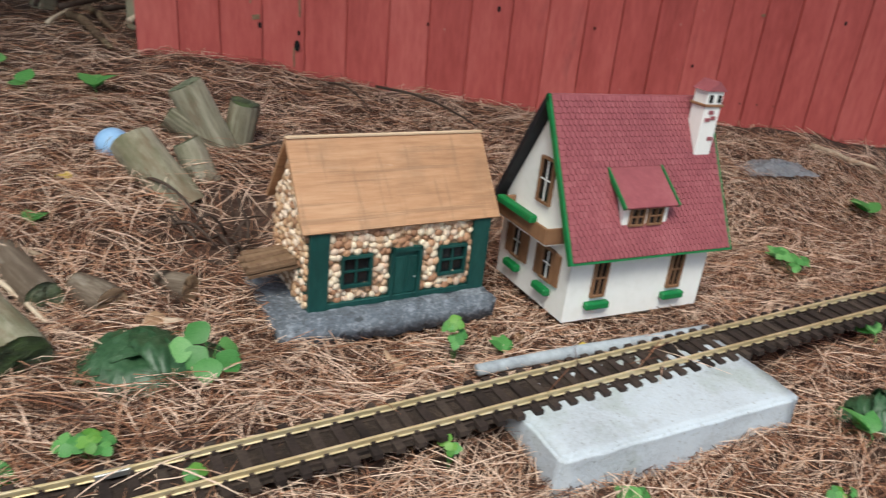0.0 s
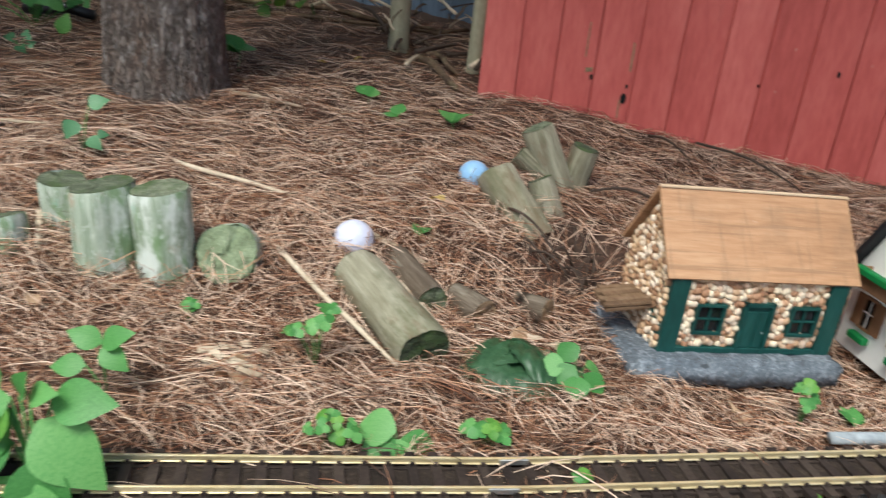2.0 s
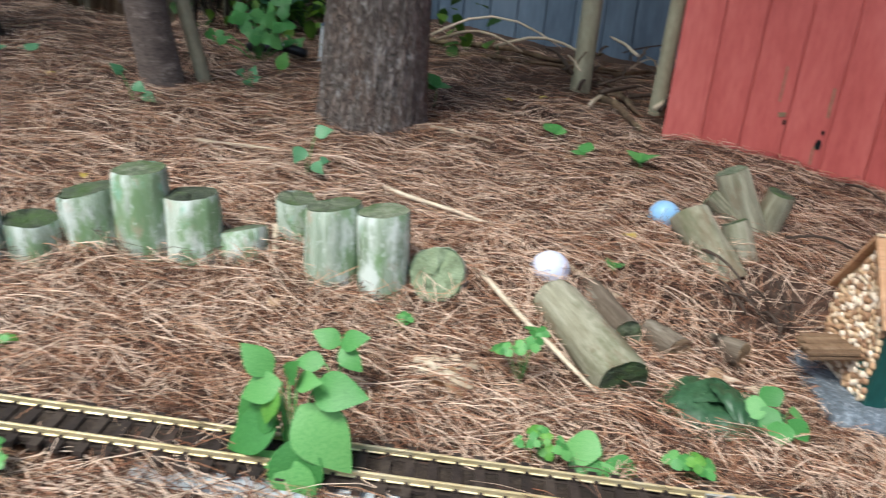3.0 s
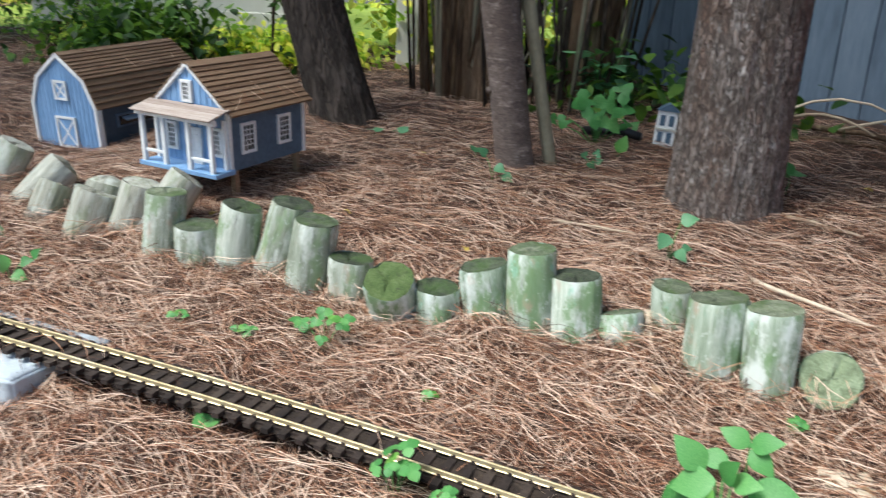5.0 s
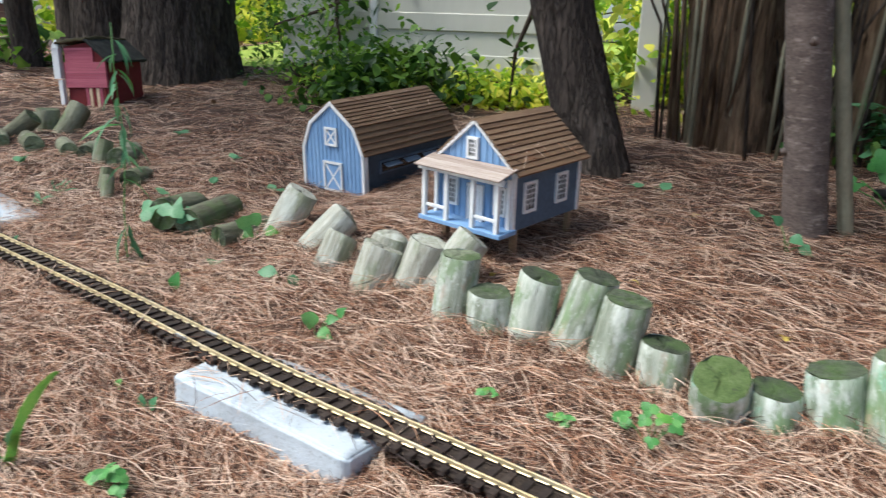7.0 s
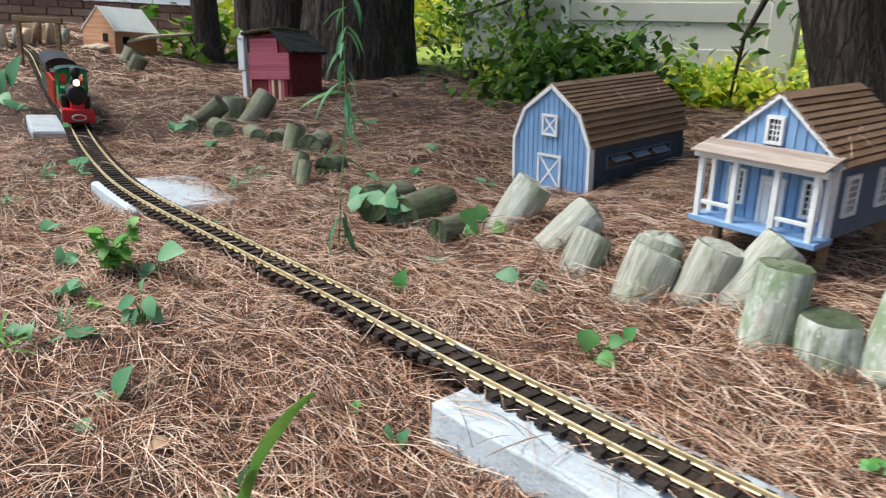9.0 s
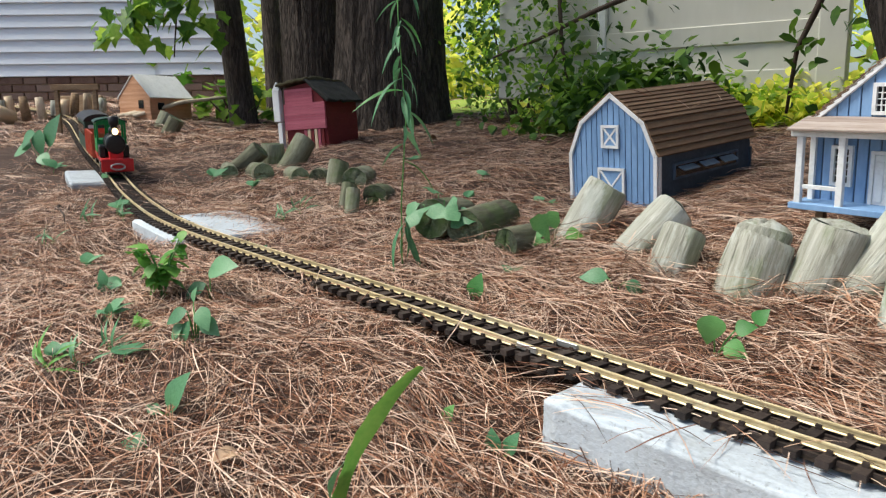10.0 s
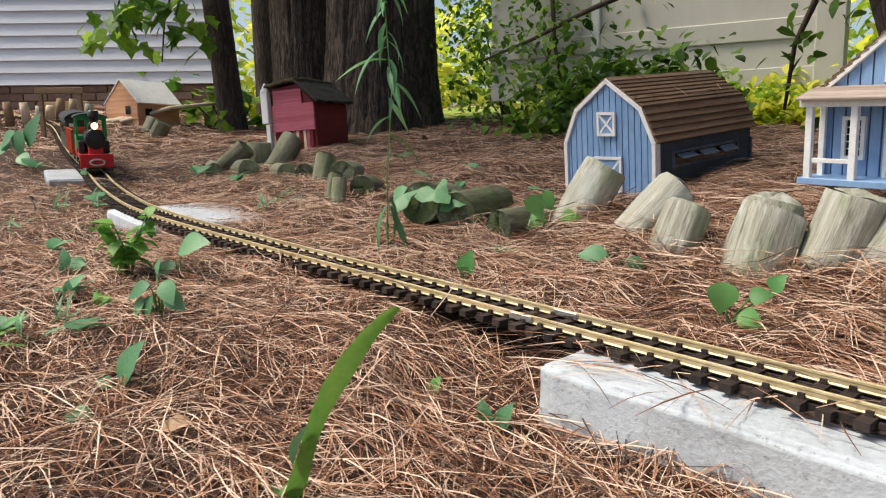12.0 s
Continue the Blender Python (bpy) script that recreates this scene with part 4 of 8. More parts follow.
# ---- blue house and barn ----
def gable_planks(parent, outline, width, pitch, y, material):
    """Upright planks of one width, each cut to the outline (x -> height) of a gable that faces -y."""
    x = 0.0
    while x < width - 0.003:
        a, b = x + 0.0013, min(x + pitch, width) - 0.0013
        bm = bmesh.new()
        cuts = sorted({a, b, *[c for c in outline_breaks if a < c < b]})
        prof = [(a, 0.0), (b, 0.0)] + [(c, outline(c)) for c in reversed(cuts)]
        prism(prof, y - 0.003, y, bm)
        part("plank", bm, material, parent)
        x += pitch


def framed_x(parent, x, z, w, h, y, label):
    """A white-framed panel with a diagonal cross."""
    pane = part("shutter_panel", box(w, 0.003, h, x, y + 0.0005, z), M_BLUE, parent, label)
    bm = bmesh.new()
    for dx in (-1, 1):
        box(0.007, 0.006, h + 0.012, x + dx * (w + 0.005) / 2, y - 0.002, z - 0.006, bm=bm)
    for dz in (-0.006, h - 0.001):
        box(w, 0.006, 0.007, x, y - 0.002, z + dz, bm=bm)
    part("panel_frame", bm, M_WHITEPAINT, pane, "white painted frame")
    ang, ln = math.degrees(math.atan2(h, w)), math.hypot(w, h)
    for s in (-1, 1):
        m = Matrix.Translation((x, y - 0.001 - 0.0004 * s, z + h / 2)) @ pose(0, 0, 0, 0, s * ang, 0)
        part("cross_bar", box(ln * 0.94, 0.004, 0.005, 0, 0, -0.0025, m=m), M_WHITEPAINT, pane, "white diagonal bar")


BW, BD = 0.2796, 0.450
GAM = [(0.0, 0.134), (0.039, 0.219), (BW / 2, 0.292), (BW - 0.039, 0.219), (BW, 0.134)]
barn = thing("blue_barn", "light blue model barn with white trim and a brown gambrel roof", "model barn", pose(-3.098, 0.255, 0.156, 5.2, 0.7, 24.9))
part("wall", prism([(0.002, -0.06), (BW - 0.002, -0.06)] + [(min(max(x, 0.002), BW - 0.002), z - 0.002) for x, z in reversed(GAM)], 0.001, BD), M_BARNSHADE, barn, "blue side walls, darkened to stand for shade")
outline_breaks = [x for x, _ in GAM]
gable_planks(barn, lambda c: float(np.interp(c, [p[0] for p in GAM], [p[1] for p in GAM])) - 0.002, BW, 0.0183, 0.0, M_BLUE)
for (x0, z0), (x1, z1) in zip([(0.0, 0.0)] + GAM, GAM + [(BW, 0.0)]):
    ln, an = math.hypot(x1 - x0, z1 - z0), math.degrees(math.atan2(z1 - z0, x1 - x0))
    m = Matrix.Translation(((x0 + x1) / 2, -0.006, (z0 + z1) / 2)) @ pose(0, 0, 0, 0, -an, 0)
    part("trim_board", box(ln + 0.006, 0.007, 0.011, 0, 0, -0.0085, bev=0.0008, m=m), M_WHITEPAINT, barn, "white gable trim")
framed_x(barn, 0.138, 0.158, 0.044, 0.048, -0.006, "blue loft shutter with a white cross")
framed_x(barn, 0.140, 0.006, 0.074, 0.088, -0.006, "blue barn door with a white cross")
part("corner_trim", box(0.006, 0.010, 0.134, BW + 0.001, 0.004, 0), M_WHITEPAINT, barn, "white corner trim")
# Long side opening with propped flaps.
wb = part("window", box(0.003, 0.300, 0.030, BW, 0.222, 0.072), M_DARKGLASS, barn, "long dark side window")
bm = bmesh.new()
for dy in (-1, 1):
    box(0.006, 0.006, 0.042, BW + 0.001, 0.222 + dy * 0.153, 0.066, bm=bm)
for dz in (0.066, 0.102):
    box(0.006, 0.300, 0.006, BW + 0.001, 0.222, dz, bm=bm)
part("window_frame", bm, M_BLUEWALL, wb, "grey-blue window frame")
for k in range(3):
    m = pose(BW + 0.003, 0.118 + 0.098 * k, 0.098, 0, -66 + 6 * k, 0)
    part("window_flap", box(0.003, 0.070, 0.022, 0, 0, -0.022, m=m), M_BLUEWALL, wb, "propped open grey flap")
for seg in range(4):
    (x0, z0), (x1, z1) = GAM[seg], GAM[seg + 1]
    ln, an = math.hypot(x1 - x0, z1 - z0), math.atan2(z1 - z0, x1 - x0)
    n = 5 if seg in (0, 3) else 8
    for k in range(n):
        up = (k + 0.5) / n
        cx, cz_ = x0 + (x1 - x0) * up, z0 + (z1 - z0) * up
        low = 1 if seg < 2 else -1
        m = Matrix.Translation((cx, BD / 2 + 0.006, cz_)) @ pose(0, 0, 0, 0, -math.degrees(an) + low * 12, 0)
        part("roof_board", box(ln / n + 0.007, BD + 0.026, 0.0055, 0, 0, 0.001, bev=0.0006, m=m), M_ROOFWOOD, barn)
part("wall_rear_trim", box(0.006, 0.008, 0.108, BW + 0.001, BD - 0.004, 0), M_BARNSHADE, barn)

HW, HD, HH, HR, PD = 0.237, 0.276, 0.1446, 0.102, 0.0580
bh = thing("blue_house", "light blue model farmhouse with a white porch and brown roof", "model house", pose(-2.300, 0.352, 0.227, 4.0, 1.8, 21.8))
part("wall", prism([(0.002, 0.0), (HW - 0.002, 0.0), (HW - 0.002, HH), (HW / 2, HH + HR - 0.004), (0.002, HH)], 0.001, HD), M_BLUESIDE, bh, "blue side walls, coloured darker for shade")
outline_breaks = [HW / 2]
gable_planks(bh, lambda c: HH + HR * (1 - abs(c - HW / 2) / (HW / 2)) - 0.004, HW, 0.0192, 0.0, M_BLUE)
hs = math.atan2(HR, HW / 2)
for s in (-1, 1):
    ln = (HW / 2 + 0.010) / math.cos(hs)
    m = Matrix.Translation((HW / 2 + s * (HW / 4 + 0.005), -0.007, HH + HR / 2 - 0.006)) @ pose(0, 0, 0, 0, s * math.degrees(hs), 0)
    part("trim_board", box(ln, 0.008, 0.010, 0, 0, -0.003, bev=0.0008, m=m), M_WHITEPAINT, bh, "white gable trim")
    n = 11
    for k in range(n):
        up = (k + 0.4) / n
        cx = HW / 2 + s * (HW / 2 + 0.012) * (1 - up)
        cz_ = HH + HR + 0.001 - (HW / 2 + 0.012) * (1 - up) * math.tan(hs)
        m = Matrix.Translation((cx, HD / 2 + 0.004, cz_)) @ pose(0, 0, 0, 0, s * (math.degrees(hs) - 12), 0)
        part("roof_board", box(ln / n + 0.007, HD + 0.030, 0.0055, 0, 0, 0.001, bev=0.0006, m=m), M_ROOFWOOD, bh)
    part("eave_trim", box(0.006, HD + 0.02, 0.008, HW / 2 + s * (HW / 2 + 0.006), HD / 2, HH - 0.012), M_WHITEPAINT, bh, "white eave trim")
for x in (0.003, HW - 0.003):
    for y in (0.0, HD):
        part("corner_trim", box(0.010, 0.010, HH, x, y, 0), M_WHITEPAINT, bh, "white corner trim")
small_window(bh, HW / 2 - 0.004, HH + 0.018, 0.022, 0.040, -0.004, 0.0016, M_WHITEPAINT, "white window frame", cols=3, rows=4, t=0.006)
for wx in (0.055, 0.201):
    small_window(bh, wx, 0.040, 0.024, 0.058, -0.004, 0.0016, M_WHITEPAINT, "white window frame", cols=3, rows=5, t=0.006)
dr = part("door", box(0.036, 0.005, 0.086, HW / 2 + 0.008, -0.004, 0.004, bev=0.0008), M_WHITEPAINT, bh, "white double door")
for dx in (-0.009, 0.009):
    part("door_panel", box(0.013, 0.003, 0.068, HW / 2 + 0.008 + dx, -0.0072, 0.012, bev=0.0008), M_WHITEPAINT, dr)
bm = box(0.006, 0.009, 0.092, HW / 2 + 0.008 - 0.021, -0.005, 0.0)
box(0.006, 0.009, 0.092, HW / 2 + 0.008 + 0.021, -0.005, 0.0, bm=bm)
box(0.048, 0.009, 0.006, HW / 2 + 0.008, -0.005, 0.091, bm=bm)
part("door_frame", bm, M_WHITEPAINT, dr, "white door frame")
for wy in (0.062, 0.196):
    pane = part("window", box(0.003, 0.036, 0.062, HW - 0.001, wy, 0.044), M_DARKGLASS, bh, "dark side window")
    bm = bmesh.new()
    for dy in (-1, 1):
        box(0.006, 0.007, 0.076, HW + 0.001, wy + dy * 0.0215, 0.037, bm=bm)
    for dz in (0.037, 0.106):
        box(0.006, 0.036, 0.007, HW + 0.001, wy, dz, bm=bm)
    part("window_frame", bm, M_WHITEPAINT, pane, "white window frame")
    for c in range(1, 3):
        part("glazing_bar", box(0.0035, 0.0016, 0.062, HW + 0.0005, wy - 0.018 + 0.012 * c, 0.044), M_WHITEPAINT, pane)
    for r in range(1, 5):
        part("glazing_bar", box(0.0032, 0.036, 0.0016, HW + 0.0005, wy, 0.044 + 0.0124 * r), M_WHITEPAINT, pane)
# Porch: floor, posts, rails and a lean-to roof.
porch = part("porch_floor", box(HW + 0.016, PD + 0.008, 0.011, HW / 2, -PD / 2, -0.004, bev=0.001), M_BLUE, bh, "light blue porch floor")
for px in (0.006, 0.077, 0.158, HW - 0.008):
    part("porch_post", box(0.011, 0.010, 0.118, px, -PD + 0.004, 0.006, bev=0.0008), M_WHITEPAINT, porch, "white square porch post")
for px in (0.006, HW - 0.008):
    part("porch_post", box(0.009, 0.008, 0.120, px, -0.010, 0.006), M_WHITEPAINT, porch, "white wall post")
for a, b in ((0.012, 0.072), (0.163, HW - 0.012)):
    part("porch_rail", box(b - a, 0.006, 0.007, (a + b) / 2, -PD + 0.005, 0.032, bev=0.0006), M_WHITEPAINT, porch, "white porch rail")
part("porch_beam", box(HW + 0.020, 0.010, 0.013, HW / 2, -PD + 0.002, 0.122, bev=0.0008), M_WHITEPAINT, porch, "white porch beam")
pr = pose(HW / 2, -PD - 0.014, 0.134, 17, 0, 0)
for k in range(5):
    part("porch_roof_board", box(HW + 0.020, 0.019, 0.004, 0, 0.006 + 0.0135 * k, 0.0005 * (k % 2), bev=0.0006, m=pr @ pose(0, 0, 0, -4, 0, 0)), M_PORCHWOOD, porch, "bleached porch roof board")
for x in (0.012, HW - 0.012):
    for y in (0.02, HD - 0.02):
        part("stilt", box(0.014, 0.014, 0.12, x, y, -0.12), M_WOODOLD, bh, "short wooden stilt under the house")

# ---- log edging ----
def log(x0, y0, z0, x1, y1, z1, r, material, label, group="log edging", sink=0.05, both=False, dome=0.0, face=None):
    """A cut log with its foot at the first place and the middle of its upper face at the second: fluted by weather, with a worn rim."""
    a, b = Vector((x0, y0, z0)), Vector((x1, y1, z1))
    d = (b - a).normalized()
    a = a - d * sink
    ln = (b - a).length
    seed = 13.7 * x0 + 7.1 * y0
    sides = 44
    flute = [0.045 * noise.noise((5.5 * math.cos(2 * math.pi * k / sides) + seed, 5.5 * math.sin(2 * math.pi * k / sides), seed))
             + 0.030 * noise.noise((14 * math.cos(2 * math.pi * k / sides), 14 * math.sin(2 * math.pi * k / sides) + seed, 2.0)) for k in range(sides)]
    tilt_x, tilt_y = 0.10 * math.sin(5 * seed), 0.10 * math.cos(3.1 * seed)

    def rim(t, q, z, flip):
        """A place on the saw cut, which is never quite square to the log."""
        k = int(round(t / (2 * math.pi) * sides)) % sides
        rr = q * (1 + flute[k] + 0.09 * noise.noise((1.4 * math.cos(t) + seed, 1.4 * math.sin(t), 14 * z)))
        x, y = rr * math.cos(t), rr * math.sin(t)
        return Vector((x, y, z + flip * (tilt_x * x + tilt_y * y - dome * (q / r) ** 2 * r)))

    zs = [0.0, 0.02, ln * 0.3, ln * 0.55, ln * 0.8, ln - 0.006, ln]
    rs = [r * 1.01, r * 1.01, r, r * (1 + 0.02 * math.sin(seed)), r, r * 0.985, r * 0.945]
    if both:
        rs[:2] = [r * 0.94, r * 0.99]
    bm, rings = bmesh.new(), []
    for z, q in zip(zs, rs):
        near_top = max(0.0, (z / ln - 0.5) * 2)
        rings.append([bm.verts.new(rim(2 * math.pi * k / sides, q, z, near_top)) for k in range(sides)])
    for p, q in zip(rings, rings[1:]):
        for k in range(sides):
            bm.faces.new((p[k], p[(k + 1) % sides], q[(k + 1) % sides], q[k]))
    ob = solid("log", bm, material, label, "log", Matrix.Translation(a) @ d.to_track_quat("Z", "Y").to_matrix().to_4x4(), group, smooth=True)
    for z, flip in ((ln, 1), (0.0, -1)):
        if flip < 0 and not both:
            continue
        cut, rings = bmesh.new(), []
        crack = seed % 6.28
        for k in range(1, 9):
            q = r * 0.945 * k / 8
            ring = []
            for j in range(sides):
                t = 2 * math.pi * j / sides
                dent = 0.010 * max(0, 1 - 7 * abs(math.sin((t - crack) / 2))) * (1 - 0.6 * q / r) + 0.006 * max(0, 1 - 9 * abs(math.sin((t - crack - 2.3) / 2))) * (1 - 0.9 * q / r)
                v = rim(t, q, z, flip if flip > 0 else 0.0)
                v.z += flip * (0.0008 * math.sin(9 * k + seed) - dent + 0.003 * noise.noise((60 * q * math.cos(t) + seed, 60 * q * math.sin(t), seed)))
                ring.append(cut.verts.new(v))
            rings.append(ring)
        hub = cut.verts.new((0, 0, z - flip * 0.006))
        for j in range(sides):
            cut.faces.new((hub, rings[0][j], rings[0][(j + 1) % sides]))
            for p, q in zip(rings, rings[1:]):
                cut.faces.new((p[j], q[j], q[(j + 1) % sides], p[(j + 1) % sides]))
        bmesh.ops.recalc_face_normals(cut, faces=cut.faces)
        part("cut_face", cut, face or M_LOGEND, ob, "pale cracked cut face" if face else "dark mossy cut face", True)
    return ob


G1 = "short grey-green log standing in pine needles as edging"
G2 = "leaning grey-green edging log in pine needles"
G3 = "tall grey-green edging log standing upright"
G4 = "low sunken edging log among pine needles"
GREY = "weathered grey-tan edging log leaning in pine needles"
for row in [
    (-2.562, 0.018, 0.138, -2.552, 0.080, 0.245, 0.043, GREY), (-2.415, 0.074, 0.131, -2.413, 0.158, 0.214, 0.044, GREY, 0.30),
    (-2.296, 0.069, 0.118, -2.308, 0.105, 0.184, 0.039, GREY), (-2.214, 0.165, 0.128, -2.207, 0.197, 0.211, 0.044, GREY, 0.45),
    (-2.157, 0.121, 0.106, -2.160, 0.150, 0.190, 0.047, GREY), (-2.100, 0.196, 0.111, -2.088, 0.233, 0.221, 0.044, GREY, 0.2),
    (-2.062, 0.240, 0.113, -2.031, 0.314, 0.233, 0.042, GREY, 0.15)]:
    log(*row[:7], M_LOGGREY, row[7], dome=row[8] if len(row) > 8 else 0.0, face=M_LOGGREY)
for row in [
    (-1.936, 0.208, 0.095, -1.929, 0.224, 0.226, 0.042, G3), (-1.859, 0.254, 0.093, -1.859, 0.254, 0.167, 0.043, G1),
    (-1.797, 0.309, 0.095, -1.788, 0.325, 0.213, 0.043, G3), (-1.722, 0.359, 0.094, -1.701, 0.392, 0.234, 0.042, G2, 0.12),
    (-1.629, 0.377, 0.085, -1.616, 0.395, 0.212, 0.044, G3), (-1.552, 0.430, 0.084, -1.551, 0.431, 0.148, 0.044, G4)]:
    log(*row[:7], M_LOG, row[7], dome=row[8] if len(row) > 8 else 0.0)
log(-1.440, 0.452, 0.073, -1.412, 0.418, 0.146, 0.046, M_LOGMINT, "edging log with a bright moss-grown top", face=M_LOGENDGREEN)
for row in [
    (-1.372, 0.500, 0.074, -1.374, 0.498, 0.130, 0.042, G4), (-1.313, 0.568, 0.078, -1.324, 0.563, 0.174, 0.045, G1),
    (-1.243, 0.611, 0.077, -1.251, 0.610, 0.215, 0.044, G3), (-1.172, 0.650, 0.076, -1.184, 0.655, 0.181, 0.045, G1, 0.1),
    (-1.115, 0.700, 0.074, -1.124, 0.706, 0.120, 0.043, G4, 0.1), (-1.078, 0.800, 0.093, -1.082, 0.797, 0.160, 0.036, G4),
    (-0.966, 0.750, 0.066, -0.969, 0.752, 0.183, 0.047, G1), (-0.879, 0.772, 0.056, -0.887, 0.776, 0.186, 0.042, G3)]:
    log(*row[:7], M_LOGMINT, row[7], dome=row[8] if len(row) > 8 else 0.0)
log(-0.830, 0.885, 0.052, -0.797, 0.803, 0.092, 0.047, M_LOGMINT, "sunken log tilted so that its round cracked end shows", face=M_LOGENDPALE)
for row in [
    (-0.430, 1.222, 0.082, -0.500, 1.256, 0.153, 0.038), (-0.408, 1.448, 0.100, -0.462, 1.452, 0.206, 0.034), (-0.432, 1.432, 0.100, -0.492, 1.425, 0.146, 0.025),
    (-0.390, 1.288, 0.084, -0.418, 1.292, 0.144, 0.026), (-0.372, 1.490, 0.098, -0.358, 1.496, 0.168, 0.031)]:
    log(*row, M_LOGBROWN, "weathered olive-brown log piece leaning in a heap", "leaning log heap")
long_log = log(-0.630, 0.908, 0.058, -0.464, 0.762, 0.032, 0.040, M_LOGBROWN, "long weathered log lying on the needles", "fallen logs", sink=0.0, both=True)
log(-0.590, 0.985, 0.050, -0.500, 0.905, 0.034, 0.027, M_LOGDARK, "short brown log lying half buried", "fallen logs", sink=0.02, both=True)
log(-0.455, 0.948, 0.022, -0.420, 0.925, 0.022, 0.025, M_LOGDARK, "broken stub of wood among needles", "fallen logs", sink=0.03, both=True, face=M_WOODOLD)
log(-0.36, 1.00, 0.014, -0.33, 0.985, 0.020, 0.022, M_LOGDARK, "broken stub of wood among needles", "fallen logs", sink=0.03, both=True, face=M_WOODOLD)
for row in [
    (-4.16, -0.665, 0.205, -4.12, -0.575, 0.286, 0.038), (-4.27, -0.530, 0.225, -4.27, -0.525, 0.302, 0.048), (-4.20, -0.455, 0.225, -4.22, -0.395, 0.318, 0.044),
    (-4.36, -0.60, 0.225, -4.35, -0.585, 0.272, 0.040), (-3.53, -0.362, 0.185, -3.545, -0.345, 0.258, 0.032), (-3.10, -0.374, 0.140, -3.125, -0.362, 0.206, 0.019),
    (-3.20, -0.375, 0.150, -3.215, -0.360, 0.212, 0.021), (-6.749, -1.286, 0.40, -6.748, -1.293, 0.50, 0.073), (-6.041, -1.122, 0.34, -6.043, -1.068, 0.45, 0.055), (-5.72, -1.05, 0.33, -5.70, -1.00, 0.42, 0.045)]:
    log(*row, M_LOGMOSS, "mossy grey-green edging log far along the track")
for row in [
    (-2.80, -0.17, 0.165, -2.675, -0.262, 0.176, 0.043), (-2.76, -0.08, 0.160, -2.62, -0.205, 0.158, 0.043), (-2.62, -0.02, 0.138, -2.53, -0.150, 0.140, 0.031),
    (-4.02, -0.60, 0.205, -3.80, -0.575, 0.212, 0.036), (-3.88, -0.475, 0.20, -3.69, -0.460, 0.203, 0.032), (-3.64, -0.25, 0.20, -3.44, -0.315, 0.205, 0.040),
    (-3.30, -0.25, 0.17, -3.17, -0.300, 0.180, 0.034), (-4.10, -0.70, 0.21, -3.96, -0.69, 0.205, 0.030), (-3.76, -0.38, 0.20, -3.60, -0.41, 0.205, 0.030)]:
    log(*row, M_LOGMOSS, "mossy log lying half buried with leaves over it", sink=0.02, both=True, face=M_LOGENDPALE if row[0] < -3.8 else None)
split = bmesh.new()
for k in range(3):
    tube([(0.034 * math.cos(0.5 + 0.12 * k), 0.034 * math.sin(0.5 + 0.12 * k), 0.01 + 0.02 * k), (0.036 * math.cos(0.55 + 0.1 * k), 0.036 * math.sin(0.55 + 0.1 * k), 0.05 + 0.01 * k), (0.035 * math.cos(0.5), 0.035 * math.sin(0.5), 0.09)], [0.002, 0.0045, 0.001], 6, split)
part("split", split, M_TWIGDARK, long_log, "dark split in the log", True)
# Two ball-shaped lamp globes.
bm = bmesh.new()
bmesh.ops.create_uvsphere(bm, u_segments=32, v_segments=20, radius=0.0345)
solid("glass_ball", bm, M_BALLWHITE, "frosted white ball resting on needles by a fallen log", "ball", Matrix.Translation((-0.665, 0.975, 0.079)), "balls", smooth=True)
bm = bmesh.new()
bmesh.ops.create_uvsphere(bm, u_segments=32, v_segments=20, radius=0.032)
solid("plastic_ball", bm, M_BALLBLUE, "light blue ball lying behind the leaning logs", "ball", Matrix.Translation((-0.556, 1.322, 0.117)), "balls", smooth=True)


# ---- trees ----
def trunk(name, foot, lean, height, r0, r1, material, label, ridges=0, depth=0.0, flare=1.35, sides=28, category="tree", bend=0.0):
    """A tapered trunk from its foot; lean is its drift in x and y over the whole height."""
    t = thing(name, label, category, Matrix.Translation((foot[0], foot[1], gz(*foot) - 0.06)))
    n = max(10, int(height / 0.055))
    bm, rings = bmesh.new(), []
    for i in range(n + 1):
        u = i / n
        z = u * height
        r = r0 + (r1 - r0) * u + r0 * (flare - 1) * math.exp(-z / (0.9 * r0 + 0.02))
        cx, cy = lean[0] * u + bend * math.sin(3 * u), lean[1] * u
        ring = []
        for k in range(sides):
            a = 2 * math.pi * k / sides
            rr = r * (1 + 0.05 * noise.noise((math.cos(a) * 1.5 + foot[0], math.sin(a) * 1.5, z * 1.2)))
            if ridges:
                w = noise.noise((math.cos(a) * ridges, math.sin(a) * ridges + foot[1], z * 4.2 + 1.5 * noise.noise((math.cos(a) * 3, math.sin(a) * 3, z * 9))))
                rr += depth * (1 - 2.2 * abs(w))
            ring.append(bm.verts.new((cx + rr * math.cos(a), cy + rr * math.sin(a), z)))
        rings.append(ring)
    for p, q in zip(rings, rings[1:]):
        for k in range(sides):
            bm.faces.new((p[k], p[(k + 1) % sides], q[(k + 1) % sides], q[k]))
    bm.faces.new(rings[-1])
    part("trunk", bm, material, t, "", True)
    return t


